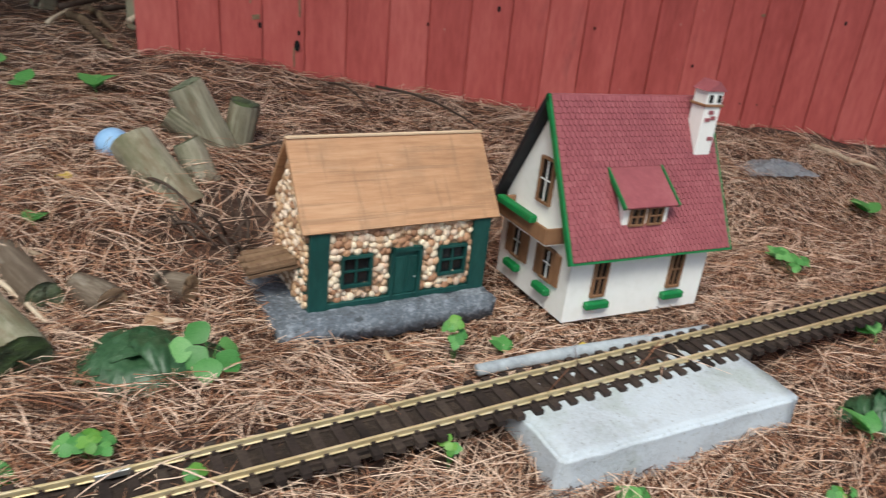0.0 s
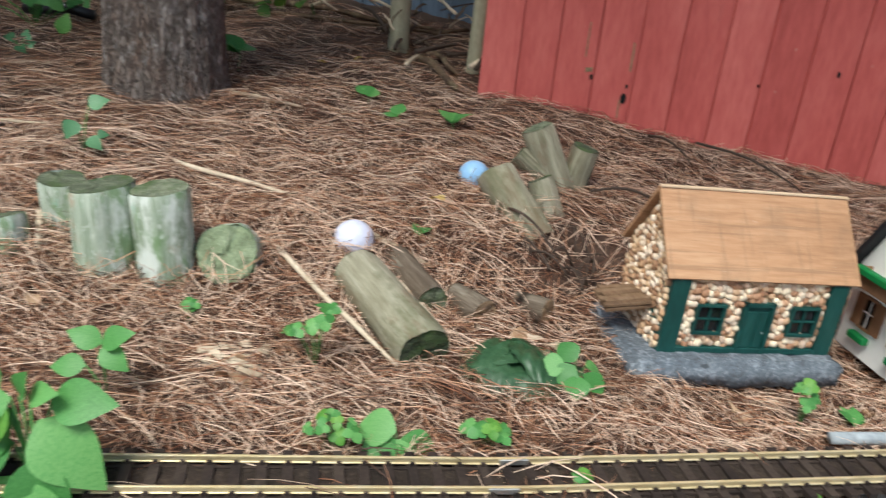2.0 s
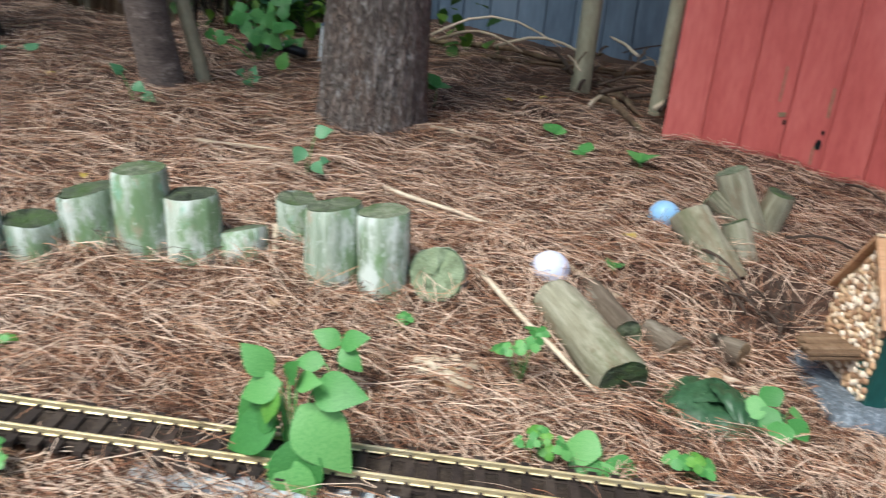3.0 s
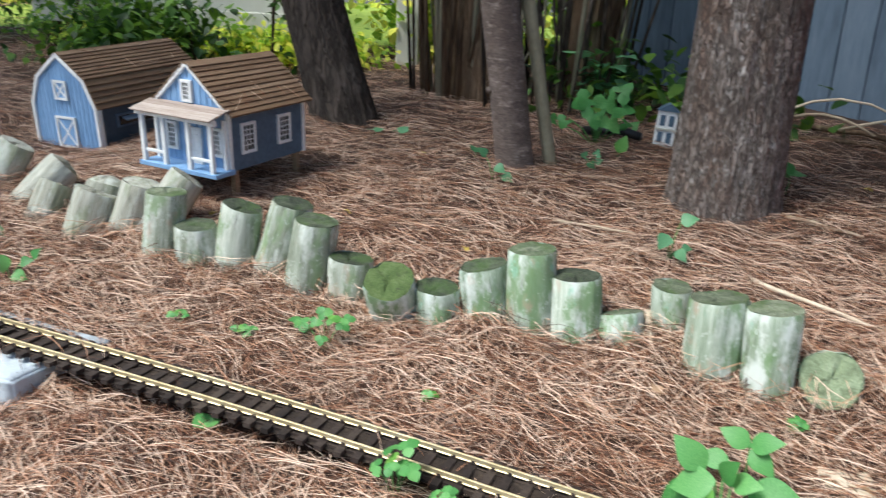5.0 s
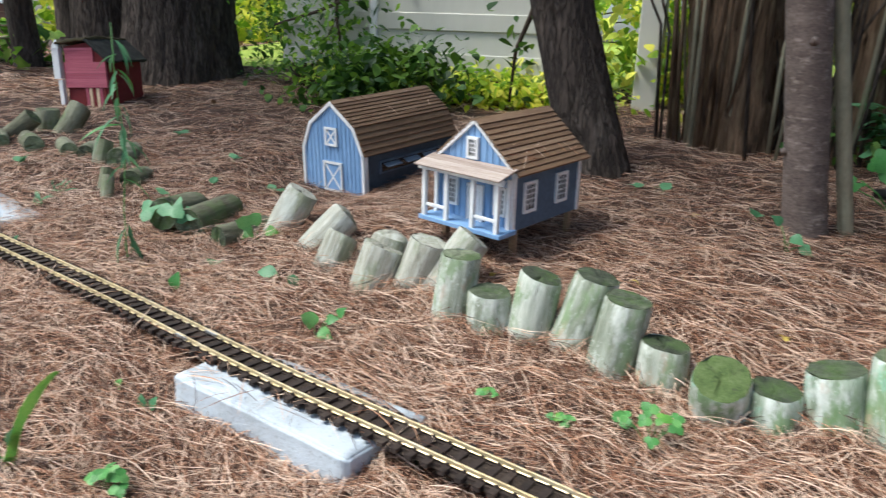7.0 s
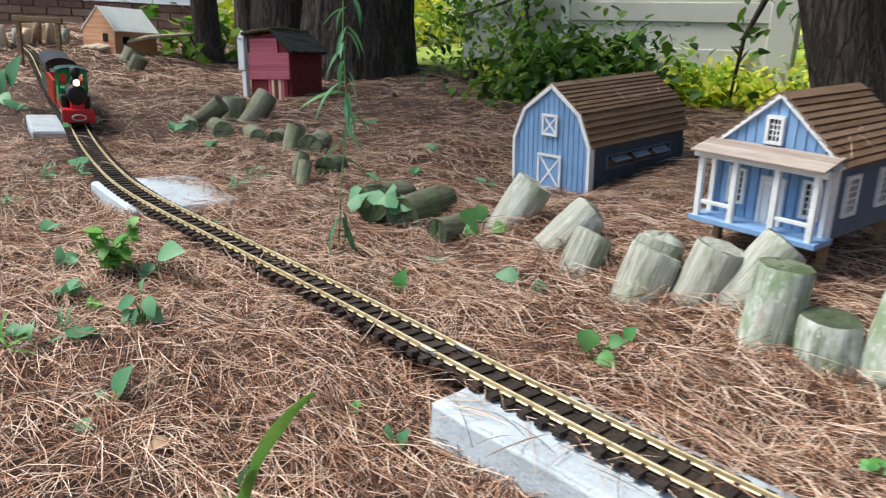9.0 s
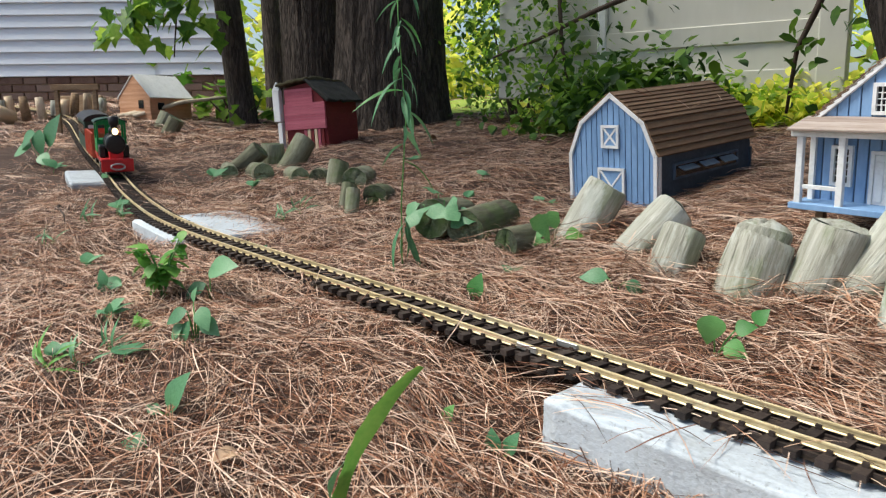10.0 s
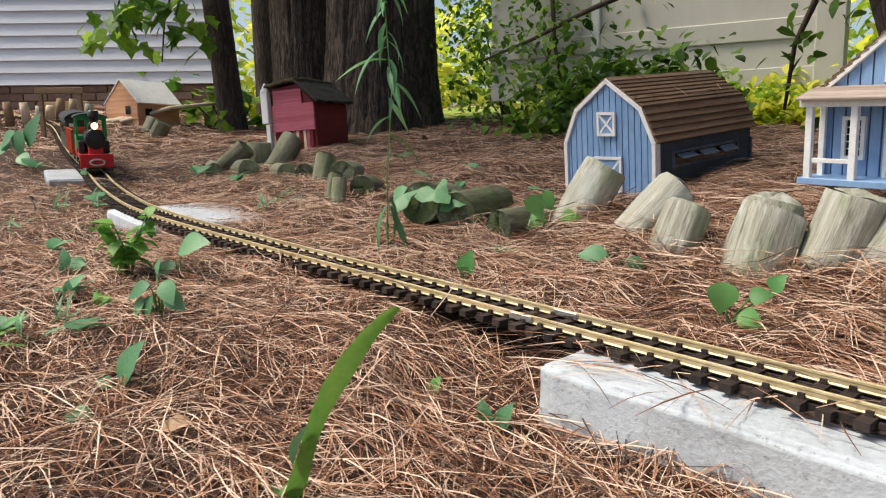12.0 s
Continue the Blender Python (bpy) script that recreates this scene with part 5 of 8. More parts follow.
trunk("pine_tree", (-1.352, 1.425), (0.02, 0.03), 3.4, 0.122, 0.105, M_BARK, "pine trunk with grey-brown scaly bark rising from needles", 14, 0.011, 1.22, 110)
trunk("young_tree", (-1.937, 1.285), (0.1, -0.9), 3.2, 0.053, 0.045, M_BARKTHIN, "young tree trunk with dark grey bark", 6, 0.002, 1.25, 32, bend=0.02)
yt = bpy.data.objects["young_tree"]
for z_, a_ in ((0.28, 4.2), (0.55, 5.6), (0.83, 3.9)):
    u_ = z_ / 3.2
    c_ = Vector((0.1 * u_ + 0.02 * math.sin(3 * u_) + 0.05 * math.cos(a_), -0.9 * u_ + 0.05 * math.sin(a_), z_))
    part("branch_scar", tube([c_, c_ + Vector((0.012 * math.cos(a_), 0.012 * math.sin(a_), 0.008))], [0.011, 0.006], 9), M_BARKTHIN, yt, "", True)
trunk("sapling", (-1.882, 1.385), (0.1, -0.9), 2.8, 0.020, 0.016, M_BARKPALE, "slim pale sapling stem", 0, 0, 1.2, 14, bend=-0.03)
trunk("pine_tree", (-2.70, 1.185), (-0.87, -0.45), 3.0, 0.108, 0.090, M_BARKDARK, "leaning dark pine trunk behind the blue house", 13, 0.011, 1.15, 90)
trunk("maple_tree", (-5.62, 0.22), (-0.12, 0.06), 4.2, 0.295, 0.25, M_BARKDARK, "massive old trunk with deeply furrowed dark bark", 13, 0.022, 1.28, 170)
trunk("maple_tree", (-6.15, -0.16), (-0.15, -0.08), 4.2, 0.19, 0.16, M_BARKDARK, "dark furrowed trunk grown beside the massive one", 12, 0.016, 1.2, 110)
trunk("young_maple", (-6.35, -0.62), (-0.08, -0.30), 3.4, 0.085, 0.07, M_BARKDARK, "slender dark leaning trunk near the grey house", 6, 0.004, 1.2, 30)
trunk("young_maple", (-7.3, -0.36), (0.0, -0.05), 3.4, 0.085, 0.075, M_BARKDARK, "dark trunk standing beyond the slender one", 6, 0.004, 1.2, 30)
# Many-stemmed cedar between the blue house and the blue shed.
ced = trunk("cedar_tree", (-2.80, 1.92), (-0.25, 0.02), 3.0, 0.135, 0.26, M_CEDAR, "many-stemmed cedar with shaggy brown bark and bare twigs", 5, 0.045, 1.25, 100)
rng = random.Random(3)
for k in range(18):
    a, r = rng.uniform(3.2, 6.28), rng.uniform(0.14, 0.24)
    px, py = r * math.cos(a), r * math.sin(a)
    top = (px + rng.uniform(-0.35, 0.35), py + rng.uniform(-0.3, 0.3), rng.uniform(1.2, 2.4))
    mid = (px * 1.15 + rng.uniform(-0.1, 0.1), py * 1.15 + rng.uniform(-0.06, 0.06), top[2] * rng.uniform(0.3, 0.55))
    part("stem", tube([(px, py, 0), mid, top], [rng.uniform(0.005, 0.014), 0.008, 0.004], 7), M_CEDAR if k % 3 else M_BARKPALE, ced, "", True)
ced2 = trunk("cedar_tree", (-2.46, 2.2), (0.1, 0.1), 2.8, 0.08, 0.12, M_CEDAR, "many-stemmed cedar with shaggy brown bark beside the blue shed", 9, 0.03, 1.3, 90)
for owner, n in ((ced, 10), (ced2, 44)):
    for k in range(n):
        a, r = rng.uniform(0, 6.28), rng.uniform(0.10, 0.32)
        px, py = r * math.cos(a), r * math.sin(a)
        top = (px + rng.uniform(-0.45, 0.45), py + rng.uniform(-0.3, 0.3), rng.uniform(0.8, 2.2))
        part("stem", tube([(px, py, 0), (px * 1.1 + rng.uniform(-0.12, 0.12), py * 1.1 + rng.uniform(-0.1, 0.1), top[2] * rng.uniform(0.3, 0.6)), top], [rng.uniform(0.004, 0.010), 0.006, 0.003], 6), M_BARKDARK if k % 3 else M_BARKPALE, owner, "", True)
for px, py, r, nm in ((-1.06, 2.20, 0.033, 1), (-0.79, 2.14, 0.024, 2)):
    trunk("pole_tree", (px, py), (0.05 * (nm - 1.5), 0.1), 2.4, r, r * 0.85, M_BARKPALE, "slim bare pole-like trunk between the sheds", 0, 0, 1.1, 14)

# ---- fence ----
fdx, fdy = -0.748, -0.664
fyaw = math.degrees(math.atan2(fdy, fdx))
fence = thing("fence", "tall white vinyl privacy fence behind the shrubs", "fence", pose(-3.50, 2.10, 0.50, 0, 0, fyaw), kind="structure")
part("fence_panel", box(1.60, 0.022, 1.5, 1.28, 0, 0.03), M_FENCE, fence)
for fz in (0.21, 0.005):
    part("fence_rail", box(1.60, 0.046, 0.09, 1.28, 0, fz, bev=0.004), M_FENCE, fence, "white fence rail")
for fx in (0.02, 0.48):
    part("fence_post", box(0.115, 0.115, 2.1, fx, 0, -0.5, bev=0.006), M_FENCE, fence, "square white fence post")
part("fence_post", box(0.045, 0.10, 2.0, 1.50, -0.02, -0.5, bev=0.006), M_WHITEPAINT, fence, "slim white fence post")

# ---- house with siding ----
hm = pose(-8.43, -2.60, 0, 0, 0, math.degrees(math.atan2(1.83, 0.48)))
siding = thing("wall_house", "pale blue-grey lap siding on a house wall", "wall", hm, kind="structure")
part("sheathing", box(4.6, 0.12, 2.8, -0.35, 0.10, 0.80), M_SIDING, siding)
for k in range(27):
    b = box(4.6, 0.016, 0.118, -0.35, 0.0, 0.0, m=Matrix.Translation((0, -0.022, 0.812 + 0.101 * k)) @ pose(0, 0, 0, -13, 0, 0))
    part("siding_board", b, M_SIDING, siding)
part("corner_board", box(0.075, 0.19, 2.8, 1.99, 0.05, 0.80, bev=0.004), M_WHITEPAINT, siding, "white corner board")
found = thing("foundation", "old brick foundation below the siding", "foundation", hm, kind="structure")
part("footing", box(4.55, 0.10, 0.57, -0.35, 0.07, 0.22), M_MORTAR, found)
brick_me = finish(box(0.195, 0.03, 0.058, bev=0.004), "brick", M_BRICK)
for r in range(6):
    for c in range(22):
        ob = new("brick", brick_me)
        ob.parent = found
        ob.matrix_basis = Matrix.Translation((-2.5 + 0.205 * c + (0.1 if r % 2 else 0), 0.012, 0.42 + 0.066 * r))

# ---- pine needles ----
def needles(name, count, box_, seed, weight, lo, hi, wide, lift, label, floor=None):
    """Dry needles strewn over a field: each a thin bent ribbon, joined into one mesh."""
    g = np.random.default_rng(seed)
    x0, x1, y0, y1 = box_
    px, py = g.uniform(x0, x1, count * 3), g.uniform(y0, y1, count * 3)
    keep = g.uniform(0, 1, count * 3) < weight(px, py)
    px, py = px[keep][:count], py[keep][:count]
    n = len(px)
    ang = g.uniform(0, 2 * np.pi, n)
    ang = np.where(g.uniform(0, 1, n) < 0.45, g.normal(0.35, 0.55, n), ang)
    ln = g.uniform(lo, hi, n)
    bend = g.normal(0, 0.11, n)
    up = g.uniform(0.0005, lift, n) * g.uniform(0.3, 1, n)
    tilt = g.normal(0, 0.085, n)
    wd = g.uniform(0.7, 1.25, n) * wide
    roll = g.uniform(-0.8, 0.8, n)
    verts = np.zeros((n, 8, 3))
    cx, cy = px - np.cos(ang) * ln / 2, py - np.sin(ang) * ln / 2
    for k in range(4):
        u = k / 3
        a = ang + bend * (u - 0.5) * 2
        if k:
            cx, cy = cx + np.cos(a) * ln / 3, cy + np.sin(a) * ln / 3
        z = (floor(cx, cy) if floor else lie(cx, cy) + bumps(cx, cy)) + up + tilt * (u - 0.5) * ln + 0.004 * (1 - (2 * u - 1) ** 2)
        w = wd * (0.5, 1.0, 0.95, 0.25)[k]
        sx, sy, sz = -np.sin(a) * np.cos(roll) * w, np.cos(a) * np.cos(roll) * w, np.sin(roll) * w
        verts[:, 2 * k] = np.stack([cx - sx / 2, cy - sy / 2, z - sz / 2], -1)
        verts[:, 2 * k + 1] = np.stack([cx + sx / 2, cy + sy / 2, z + sz / 2], -1)
    base = (np.arange(n) * 8)[:, None, None]
    faces = (base + np.array([[0, 1, 3, 2], [2, 3, 5, 4], [4, 5, 7, 6]])[None]).reshape(-1, 4)
    me = bpy.data.meshes.new(name)
    me.vertices.add(n * 8)
    me.vertices.foreach_set("co", verts.ravel())
    me.loops.add(faces.size)
    me.loops.foreach_set("vertex_index", faces.ravel().astype(np.int32))
    me.polygons.add(len(faces))
    me.polygons.foreach_set("loop_start", np.arange(0, faces.size, 4, dtype=np.int32))
    me.update(calc_edges=True)
    me.materials.append(M_NEEDLE)
    return tagged(new(name, me), label, "pine needles", kind="stuff")


def off_track(px, py):
    return (-(px + 0.298) * 0.447 + (py - 0.583) * 0.894)


def near_weight(px, py):
    d = off_track(px, py)
    w = np.where(d < 0, np.exp(-(d / 0.75) ** 2), np.exp(-(d / 1.1) ** 2))
    # Little litter lies on the stone base and inside the model houses; some lies on the track.
    w = np.where(np.abs(d) < 0.042, w * 0.16, w)
    w = w * (1 - 0.97 * np.exp(-((px + 0.33) ** 2 + (py - 1.18) ** 2) / 0.026))
    return w * np.where((px < -3.0), 0.5, 1.0)


needles("pine_needles", 152000, (-3.9, 1.3, -1.25, 2.0), 11, near_weight, 0.05, 0.125, 0.00105, 0.022, "thick carpet of dry reddish-brown pine needles")
needles("fallen_needles", 82000, (-5.8, 1.8, -1.6, 2.7), 12, lambda a, b: np.where(off_track(a, b) > 0.5, 1.0, 0.45) * (1 - 0.97 * np.exp(-((a + 0.33) ** 2 + (b - 1.18) ** 2) / 0.026)), 0.06, 0.14, 0.0013, 0.016, "dry pine needles strewn on the forest floor")
needles("distant_needles", 26000, (-8.2, -5.2, -3.0, 1.6), 19, lambda a, b: np.ones_like(a), 0.09, 0.16, 0.0034, 0.02, "dry pine needles on the far ground")
LOGROW = [(-2.52, 0.02), (-2.33, 0.07), (-2.1, 0.13), (-1.9, 0.2), (-1.7, 0.33), (-1.55, 0.4), (-1.4, 0.46), (-1.24, 0.57), (-1.1, 0.68), (-0.92, 0.74), (-0.8, 0.82), (-0.46, 1.22)]


def log_weight(px, py):
    d = np.min([np.hypot(px - a, py - b) for a, b in LOGROW], axis=0)
    return np.exp(-(d / 0.13) ** 2)


needles("drifted_needles", 20000, (-2.8, -0.2, -0.2, 1.6), 14, log_weight, 0.05, 0.11, 0.0013, 0.045, "pine needles drifted against the edging logs")
needles("bleached_needles", 10000, (-3.4, 1.2, -1.1, 1.8), 13, near_weight, 0.06, 0.12, 0.0013, 0.024, "loose bleached pine needles lying on top")

TX, TY, TZ = (np.array([p[k] for p in TRACK])[::-1] for k in range(3))


def between_rails(px, py):
    return np.where(np.abs(py - np.interp(px, TX, TY)) < 0.045, 0.35 + 0.65 * np.sin(5 * px) ** 2, 0.0)


needles("track_litter", 1500, (-4.2, 1.2, -1.2, 1.3), 17, between_rails, 0.05, 0.11, 0.0013, 0.006, "loose dry needles lying across rails and ties", lambda a, b: np.interp(a, TX, TZ) - 0.004)
needles("block_litter", 110, (-1.93, -1.55, -0.36, -0.08), 18, lambda a, b: np.where(np.abs((a + 1.73) * -0.49 + (b + 0.24) * 0.872) < 0.045, np.exp(-((a + 1.86) / 0.14) ** 2) + 0.12, 0.0), 0.05, 0.11, 0.0013, 0.010, "dry needles drifted over the end of a concrete block", lambda a, b: 0.073 + (-1.53 - a) * 0.052)


# ---- leaves and plants ----
def leaf_mesh(name, outline, material, fold=0.14, droop=0.3):
    """A leaf one unit long from its foot along +y; outline: half widths along it."""
    bm = bmesh.new()
    n = len(outline)
    rows = []
    for i, w in enumerate(outline):
        u = i / (n - 1)
        z = -droop * u * u
        rows.append([bm.verts.new((-w, u, z + fold * w)), bm.verts.new((0, u, z)), bm.verts.new((w, u, z + fold * w))])
    for a, b in zip(rows, rows[1:]):
        bm.faces.new((a[0], a[1], b[1], b[0]))
        bm.faces.new((a[1], a[2], b[2], b[1]))
    return finish(bm, name, material, True)


def lobed_mesh(name, material, lobes=5, depth=0.45):
    bm = bmesh.new()
    hub = bm.verts.new((0, 0.3, 0.02))
    rim = []
    n = lobes * 4
    for k in range(n + 1):
        a = radians(-150 + 300 * k / n)
        r = 0.62 * (1 - depth * abs(math.sin(math.pi * lobes * k / n * 0.5 + (math.pi / 2 if lobes % 2 == 0 else 0))) ** 1.5) * (1.0 - 0.25 * abs(k / n - 0.5))
        if k % 2:
            r *= 0.93
        rim.append(bm.verts.new((r * math.sin(a), 0.3 + r * math.cos(a), 0.06 * math.cos(3 * a) - 0.12 * r)))
    for a, b in zip(rim, rim[1:]):
        bm.faces.new((hub, a, b))
    return finish(bm, name, material, True)


OVATE = [0.02, 0.17, 0.27, 0.33, 0.355, 0.355, 0.33, 0.285, 0.225, 0.155, 0.085, 0.0]
ROUND = [0.04, 0.22, 0.34, 0.43, 0.485, 0.505, 0.49, 0.45, 0.385, 0.29, 0.17, 0.02]
HEART = [0.10, 0.31, 0.41, 0.455, 0.45, 0.42, 0.37, 0.305, 0.225, 0.145, 0.075, 0.0]
LANCE = [0.015, 0.042, 0.06, 0.07, 0.064, 0.048, 0.024, 0.0]
SETS = {}
for key, mt in (("g", M_LEAF), ("b", M_LEAFBLUE), ("y", M_LEAFYEL)):
    SETS["ovate" + key] = leaf_mesh("leaf", OVATE, mt)
    SETS["round" + key] = leaf_mesh("leaf", ROUND, mt, 0.12, 0.2)
    SETS["heart" + key] = leaf_mesh("leaf", HEART, mt, 0.2, 0.3)
    SETS["lance" + key] = leaf_mesh("leaf", LANCE, mt, 0.5, 0.6)
    SETS["lobed" + key] = lobed_mesh("leaf", mt, 5, 0.42)
pr = random.Random(21)


def leaf_at(parent, key, at, along, normal, size):
    """A leaf with its foot at a place, running along one way with its face to another."""
    y = Vector(along).normalized()
    n = Vector(normal)
    x = y.cross(n).normalized()
    z = x.cross(y)
    ob = new("leaf", SETS[key])
    ob.parent = parent
    m = Matrix((x, y, z)).transposed().to_4x4()
    ob.matrix_basis = Matrix.Translation(at) @ m @ Matrix.Diagonal((size, size, size, 1))
    return ob


def light_side(x):
    """The open side of the bed by the track, to which the plants turn their leaves, and the way along the bed."""
    f = Vector((0.15, -0.95, 0)) if x > -1.2 else Vector((0.75, -0.65, 0))
    return f.normalized(), Vector((-f.y, f.x, 0)).normalized()


def clover(x, y, wide, n, size, label, hue="g", yellow=1, high=0.6, leaflets=3):
    """A low tuft of round leaflets, each on a thin stalk of its own."""
    root = thing("clover", label, "plant", Matrix.Translation((x, y, gz(x, y))), "woodland plants")
    f, side = light_side(x)
    for k in range(n):
        a, r = 2.4 * k + x * 40, max(0.004, wide * 0.5 - size * 0.55) * math.sqrt((k + 0.3) / n)
        up = wide * high * pr.uniform(0.55, 1.0) * (1.15 - 0.6 * r / wide)
        out = side * math.cos(a) + f * math.sin(a) * 0.6
        top = out * r + Vector((0, 0, up))
        stalk(root, [(0, 0, -0.005), tuple(top * 0.5 + Vector((0, 0, up * 0.15))), tuple(top)], 0.0007)
        n_ = Vector((0, 0, 1.0)) + f * pr.uniform(0.2, 1.0) + out * pr.uniform(-0.2, 0.7)
        along = out + f * 0.25 - n_ * (out + f * 0.25).dot(n_) / n_.length_squared
        big = size * pr.uniform(0.8, 1.2)
        if leaflets < 2:
            leaf_at(root, "round" + ("y" if k < yellow else hue), top, along, n_, big)
        for q in range(leaflets if leaflets > 1 else 0):
            way = Matrix.Rotation(2.0 * (q - 1) + 0.2 * math.sin(k), 3, n_.normalized()) @ along
            leaf_at(root, "round" + ("y" if k < yellow else hue), top, way, n_ + way * pr.uniform(-0.6, 0.1), big * pr.uniform(0.6, 0.85))
    return root


def spray(name, x, y, leaves, label, hue="g", shape="heart", r=0.0012):
    """A plant whose leaves are given one by one: along the bed, up and towards the open side, each with its way and size."""
    root = thing(name, label, "plant", Matrix.Translation((x, y, gz(x, y))), "woodland plants")
    f, side = light_side(x)
    for k, row in enumerate(leaves):
        (u, v, w), (du, dv, dw), size = row[:3]
        at, way = side * u + f * w + Vector((0, 0, v)), side * du + f * dw + Vector((0, 0, dv))
        stalk(root, [(0, 0, -0.008), tuple(at * 0.45 + Vector((0, 0, 0.12 * v))), tuple(at)], r)
        n_ = f * 0.8 + Vector((0, 0, 0.75)) + side * pr.uniform(-0.25, 0.25)
        leaf_at(root, (row[3] if len(row) > 3 else shape + hue), at, way, n_ - way.normalized() * 0.999 * n_.dot(way.normalized()), size)
    return root


def leaf(parent, key, at, yaw, pitch, size, roll=0.0):
    ob = new("leaf", SETS[key])
    ob.parent = parent
    ob.matrix_basis = Matrix.Translation(at) @ pose(0, 0, 0, 0, 0, yaw) @ pose(0, 0, 0, pitch, roll, 0) @ Matrix.Diagonal((size, size, size, 1))
    return ob


def stalk(parent, pts, r=0.0009):
    return part("stem", tube(pts, [r] * (len(pts) - 1) + [r * 0.7], 5), M_LEAF, parent, "", True)


def plant(kind, x, y, s, label, hue="g"):
    root = thing({"shrub": "shrub", "weed": "tall_weed", "tall": "weed_clump", "blade": "grass_plant"}.get(kind, "small_plant"), label, "plant", Matrix.Translation((x, y, gz(x, y))), "woodland plants")
    spin = pr.uniform(0, 360)
    if kind in ("small", "heart", "three"):
        n = {"small": 4, "heart": 2, "three": 3}[kind]
        h = s * {"small": 0.6, "heart": 0.5, "three": 0.9}[kind]
        stalk(root, [(0, 0, -0.005), (0.1 * s, 0, h * 0.6), (0, 0.1 * s, h)])
        for k in range(n):
            leaf(root, ("heart" if kind != "small" else "ovate") + hue, (0, 0.1 * s, h * pr.uniform(0.75, 1)), (20 if x > -1.2 else 60) + 150 * ((k + 0.5) / n - 0.5) + pr.uniform(-25, 25), pr.uniform(12, 48), s * pr.uniform(0.85, 1.2), pr.uniform(-15, 15))
    elif kind == "shrub":
        for q in range(3):
            a = radians(spin + 120 * q)
            tip = (0.3 * s * math.cos(a), 0.3 * s * math.sin(a), s * pr.uniform(0.8, 1.15))
            stalk(root, [(0, 0, -0.01), (tip[0] * 0.3, tip[1] * 0.3, tip[2] * 0.6), tip], 0.0022)
            for k in range(6):
                u = 0.45 + 0.11 * k
                leaf(root, "lobed" + hue, (tip[0] * u, tip[1] * u, tip[2] * u), spin + 137 * k + 60 * q, pr.uniform(-45, 10), s * pr.uniform(0.4, 0.62), pr.uniform(-20, 20))
    elif kind == "tall":
        for q in range(11):
            a = radians(spin + 53 * q)
            tip = (0.4 * s * math.cos(a), 0.4 * s * math.sin(a), s * pr.uniform(0.5, 1.15))
            stalk(root, [(0, 0, -0.01), (tip[0] * 0.4, tip[1] * 0.4, tip[2] * 0.6), tip], 0.0012)
            for k in range(5):
                u = 0.4 + 0.15 * k
                leaf(root, "ovate" + ("y" if q < 3 else hue), (tip[0] * u, tip[1] * u, tip[2] * u), spin + 137 * k + 47 * q, pr.uniform(-35, 20), s * pr.uniform(0.22, 0.38), pr.uniform(-20, 20))
    elif kind == "weed":
        pts = [(0, 0, -0.01), (0.005, 0.0, s * 0.35), (0.0, 0.012, s * 0.75), (0.01, 0.0, s * 1.2), (0.0, 0.0, s * 1.5)]
        stalk(root, pts, 0.0013)
        for u, yw, pt, ln in ((0.24, 200, -38, 0.13), (0.22, 260, -70, 0.12), (0.20, 170, -62, 0.10), (0.26, 300, -60, 0.09), (0.95, 200, -20, 0.13), (0.86, 250, -35, 0.11), (0.80, 20, -15, 0.11), (0.9, 290, -25, 0.10), (0.7, 60, -10, 0.10), (1.0, 100, -5, 0.10), (1.02, 10, -40, 0.07), (1.12, 210, -30, 0.08), (1.2, 30, -20, 0.08), (1.22, 240, -45, 0.08), (1.32, 120, -15, 0.08), (1.4, 320, -30, 0.08)):
            leaf(root, "lance" + hue, (0.004, 0.006, s * u), yw, pt, ln * 0.72, pr.uniform(-20, 20))
        for k in range(11):
            leaf(root, "lance" + ("b" if k % 4 else "g"), (0.004, 0.006, s * (0.55 + 0.085 * k)), 137.5 * k, pr.uniform(-40, 10), pr.uniform(0.05, 0.085), pr.uniform(-30, 30))
    return root


L_CL = "low clover-like plant with round bright green leaves"
L_RO = "low plant with rounded green leaves among needles"
L_SM = "small green seedling poking through pine needles"
L_HE = "single heart-shaped green leaves among needles"
for x, y, wide, n, size, yellow, high in (
        (-0.588, 0.680, 0.098, 7, 0.018, 0, 0.95), (-0.504, 0.560, 0.081, 8, 0.015, 3, 0.55), (-0.340, 0.645, 0.071, 8, 0.016, 2, 0.5), (0.055, 0.930, 0.053, 6, 0.016, 2, 1.5),
        (-1.420, 0.290, 0.155, 8, 0.021, 1, 0.35), (-1.637, -0.460, 0.080, 6, 0.019, 0, 0.5), (-1.472, -0.280, 0.103, 6, 0.018, 0, 0.4), (-1.512, 0.185, 0.052, 5, 0.013, 1, 0.6), (-1.176, 0.322, 0.046, 4, 0.014, 2, 0.5),
        (-1.629, 0.120, 0.057, 4, 0.013, 1, 0.5), (0.040, 0.700, 0.034, 3, 0.013, 2, 1.2), (-0.225, 0.615, 0.030, 3, 0.013, 2, 0.9), (0.520, 0.700, 0.046, 4, 0.013, 2, 0.6), (0.75, 1.33, 0.115, 6, 0.021, 0, 0.5), (0.92, 1.20, 0.115, 6, 0.018, 0, 0.4),
        (-1.026, 0.144, 0.086, 7, 0.019, 1, 0.9), (-0.954, 0.166, 0.057, 5, 0.016, 0, 0.7), (-0.801, 0.709, 0.040, 4, 0.012, 0, 0.6)):
    clover(x, y, wide, n, size, L_CL, "g", yellow, high)
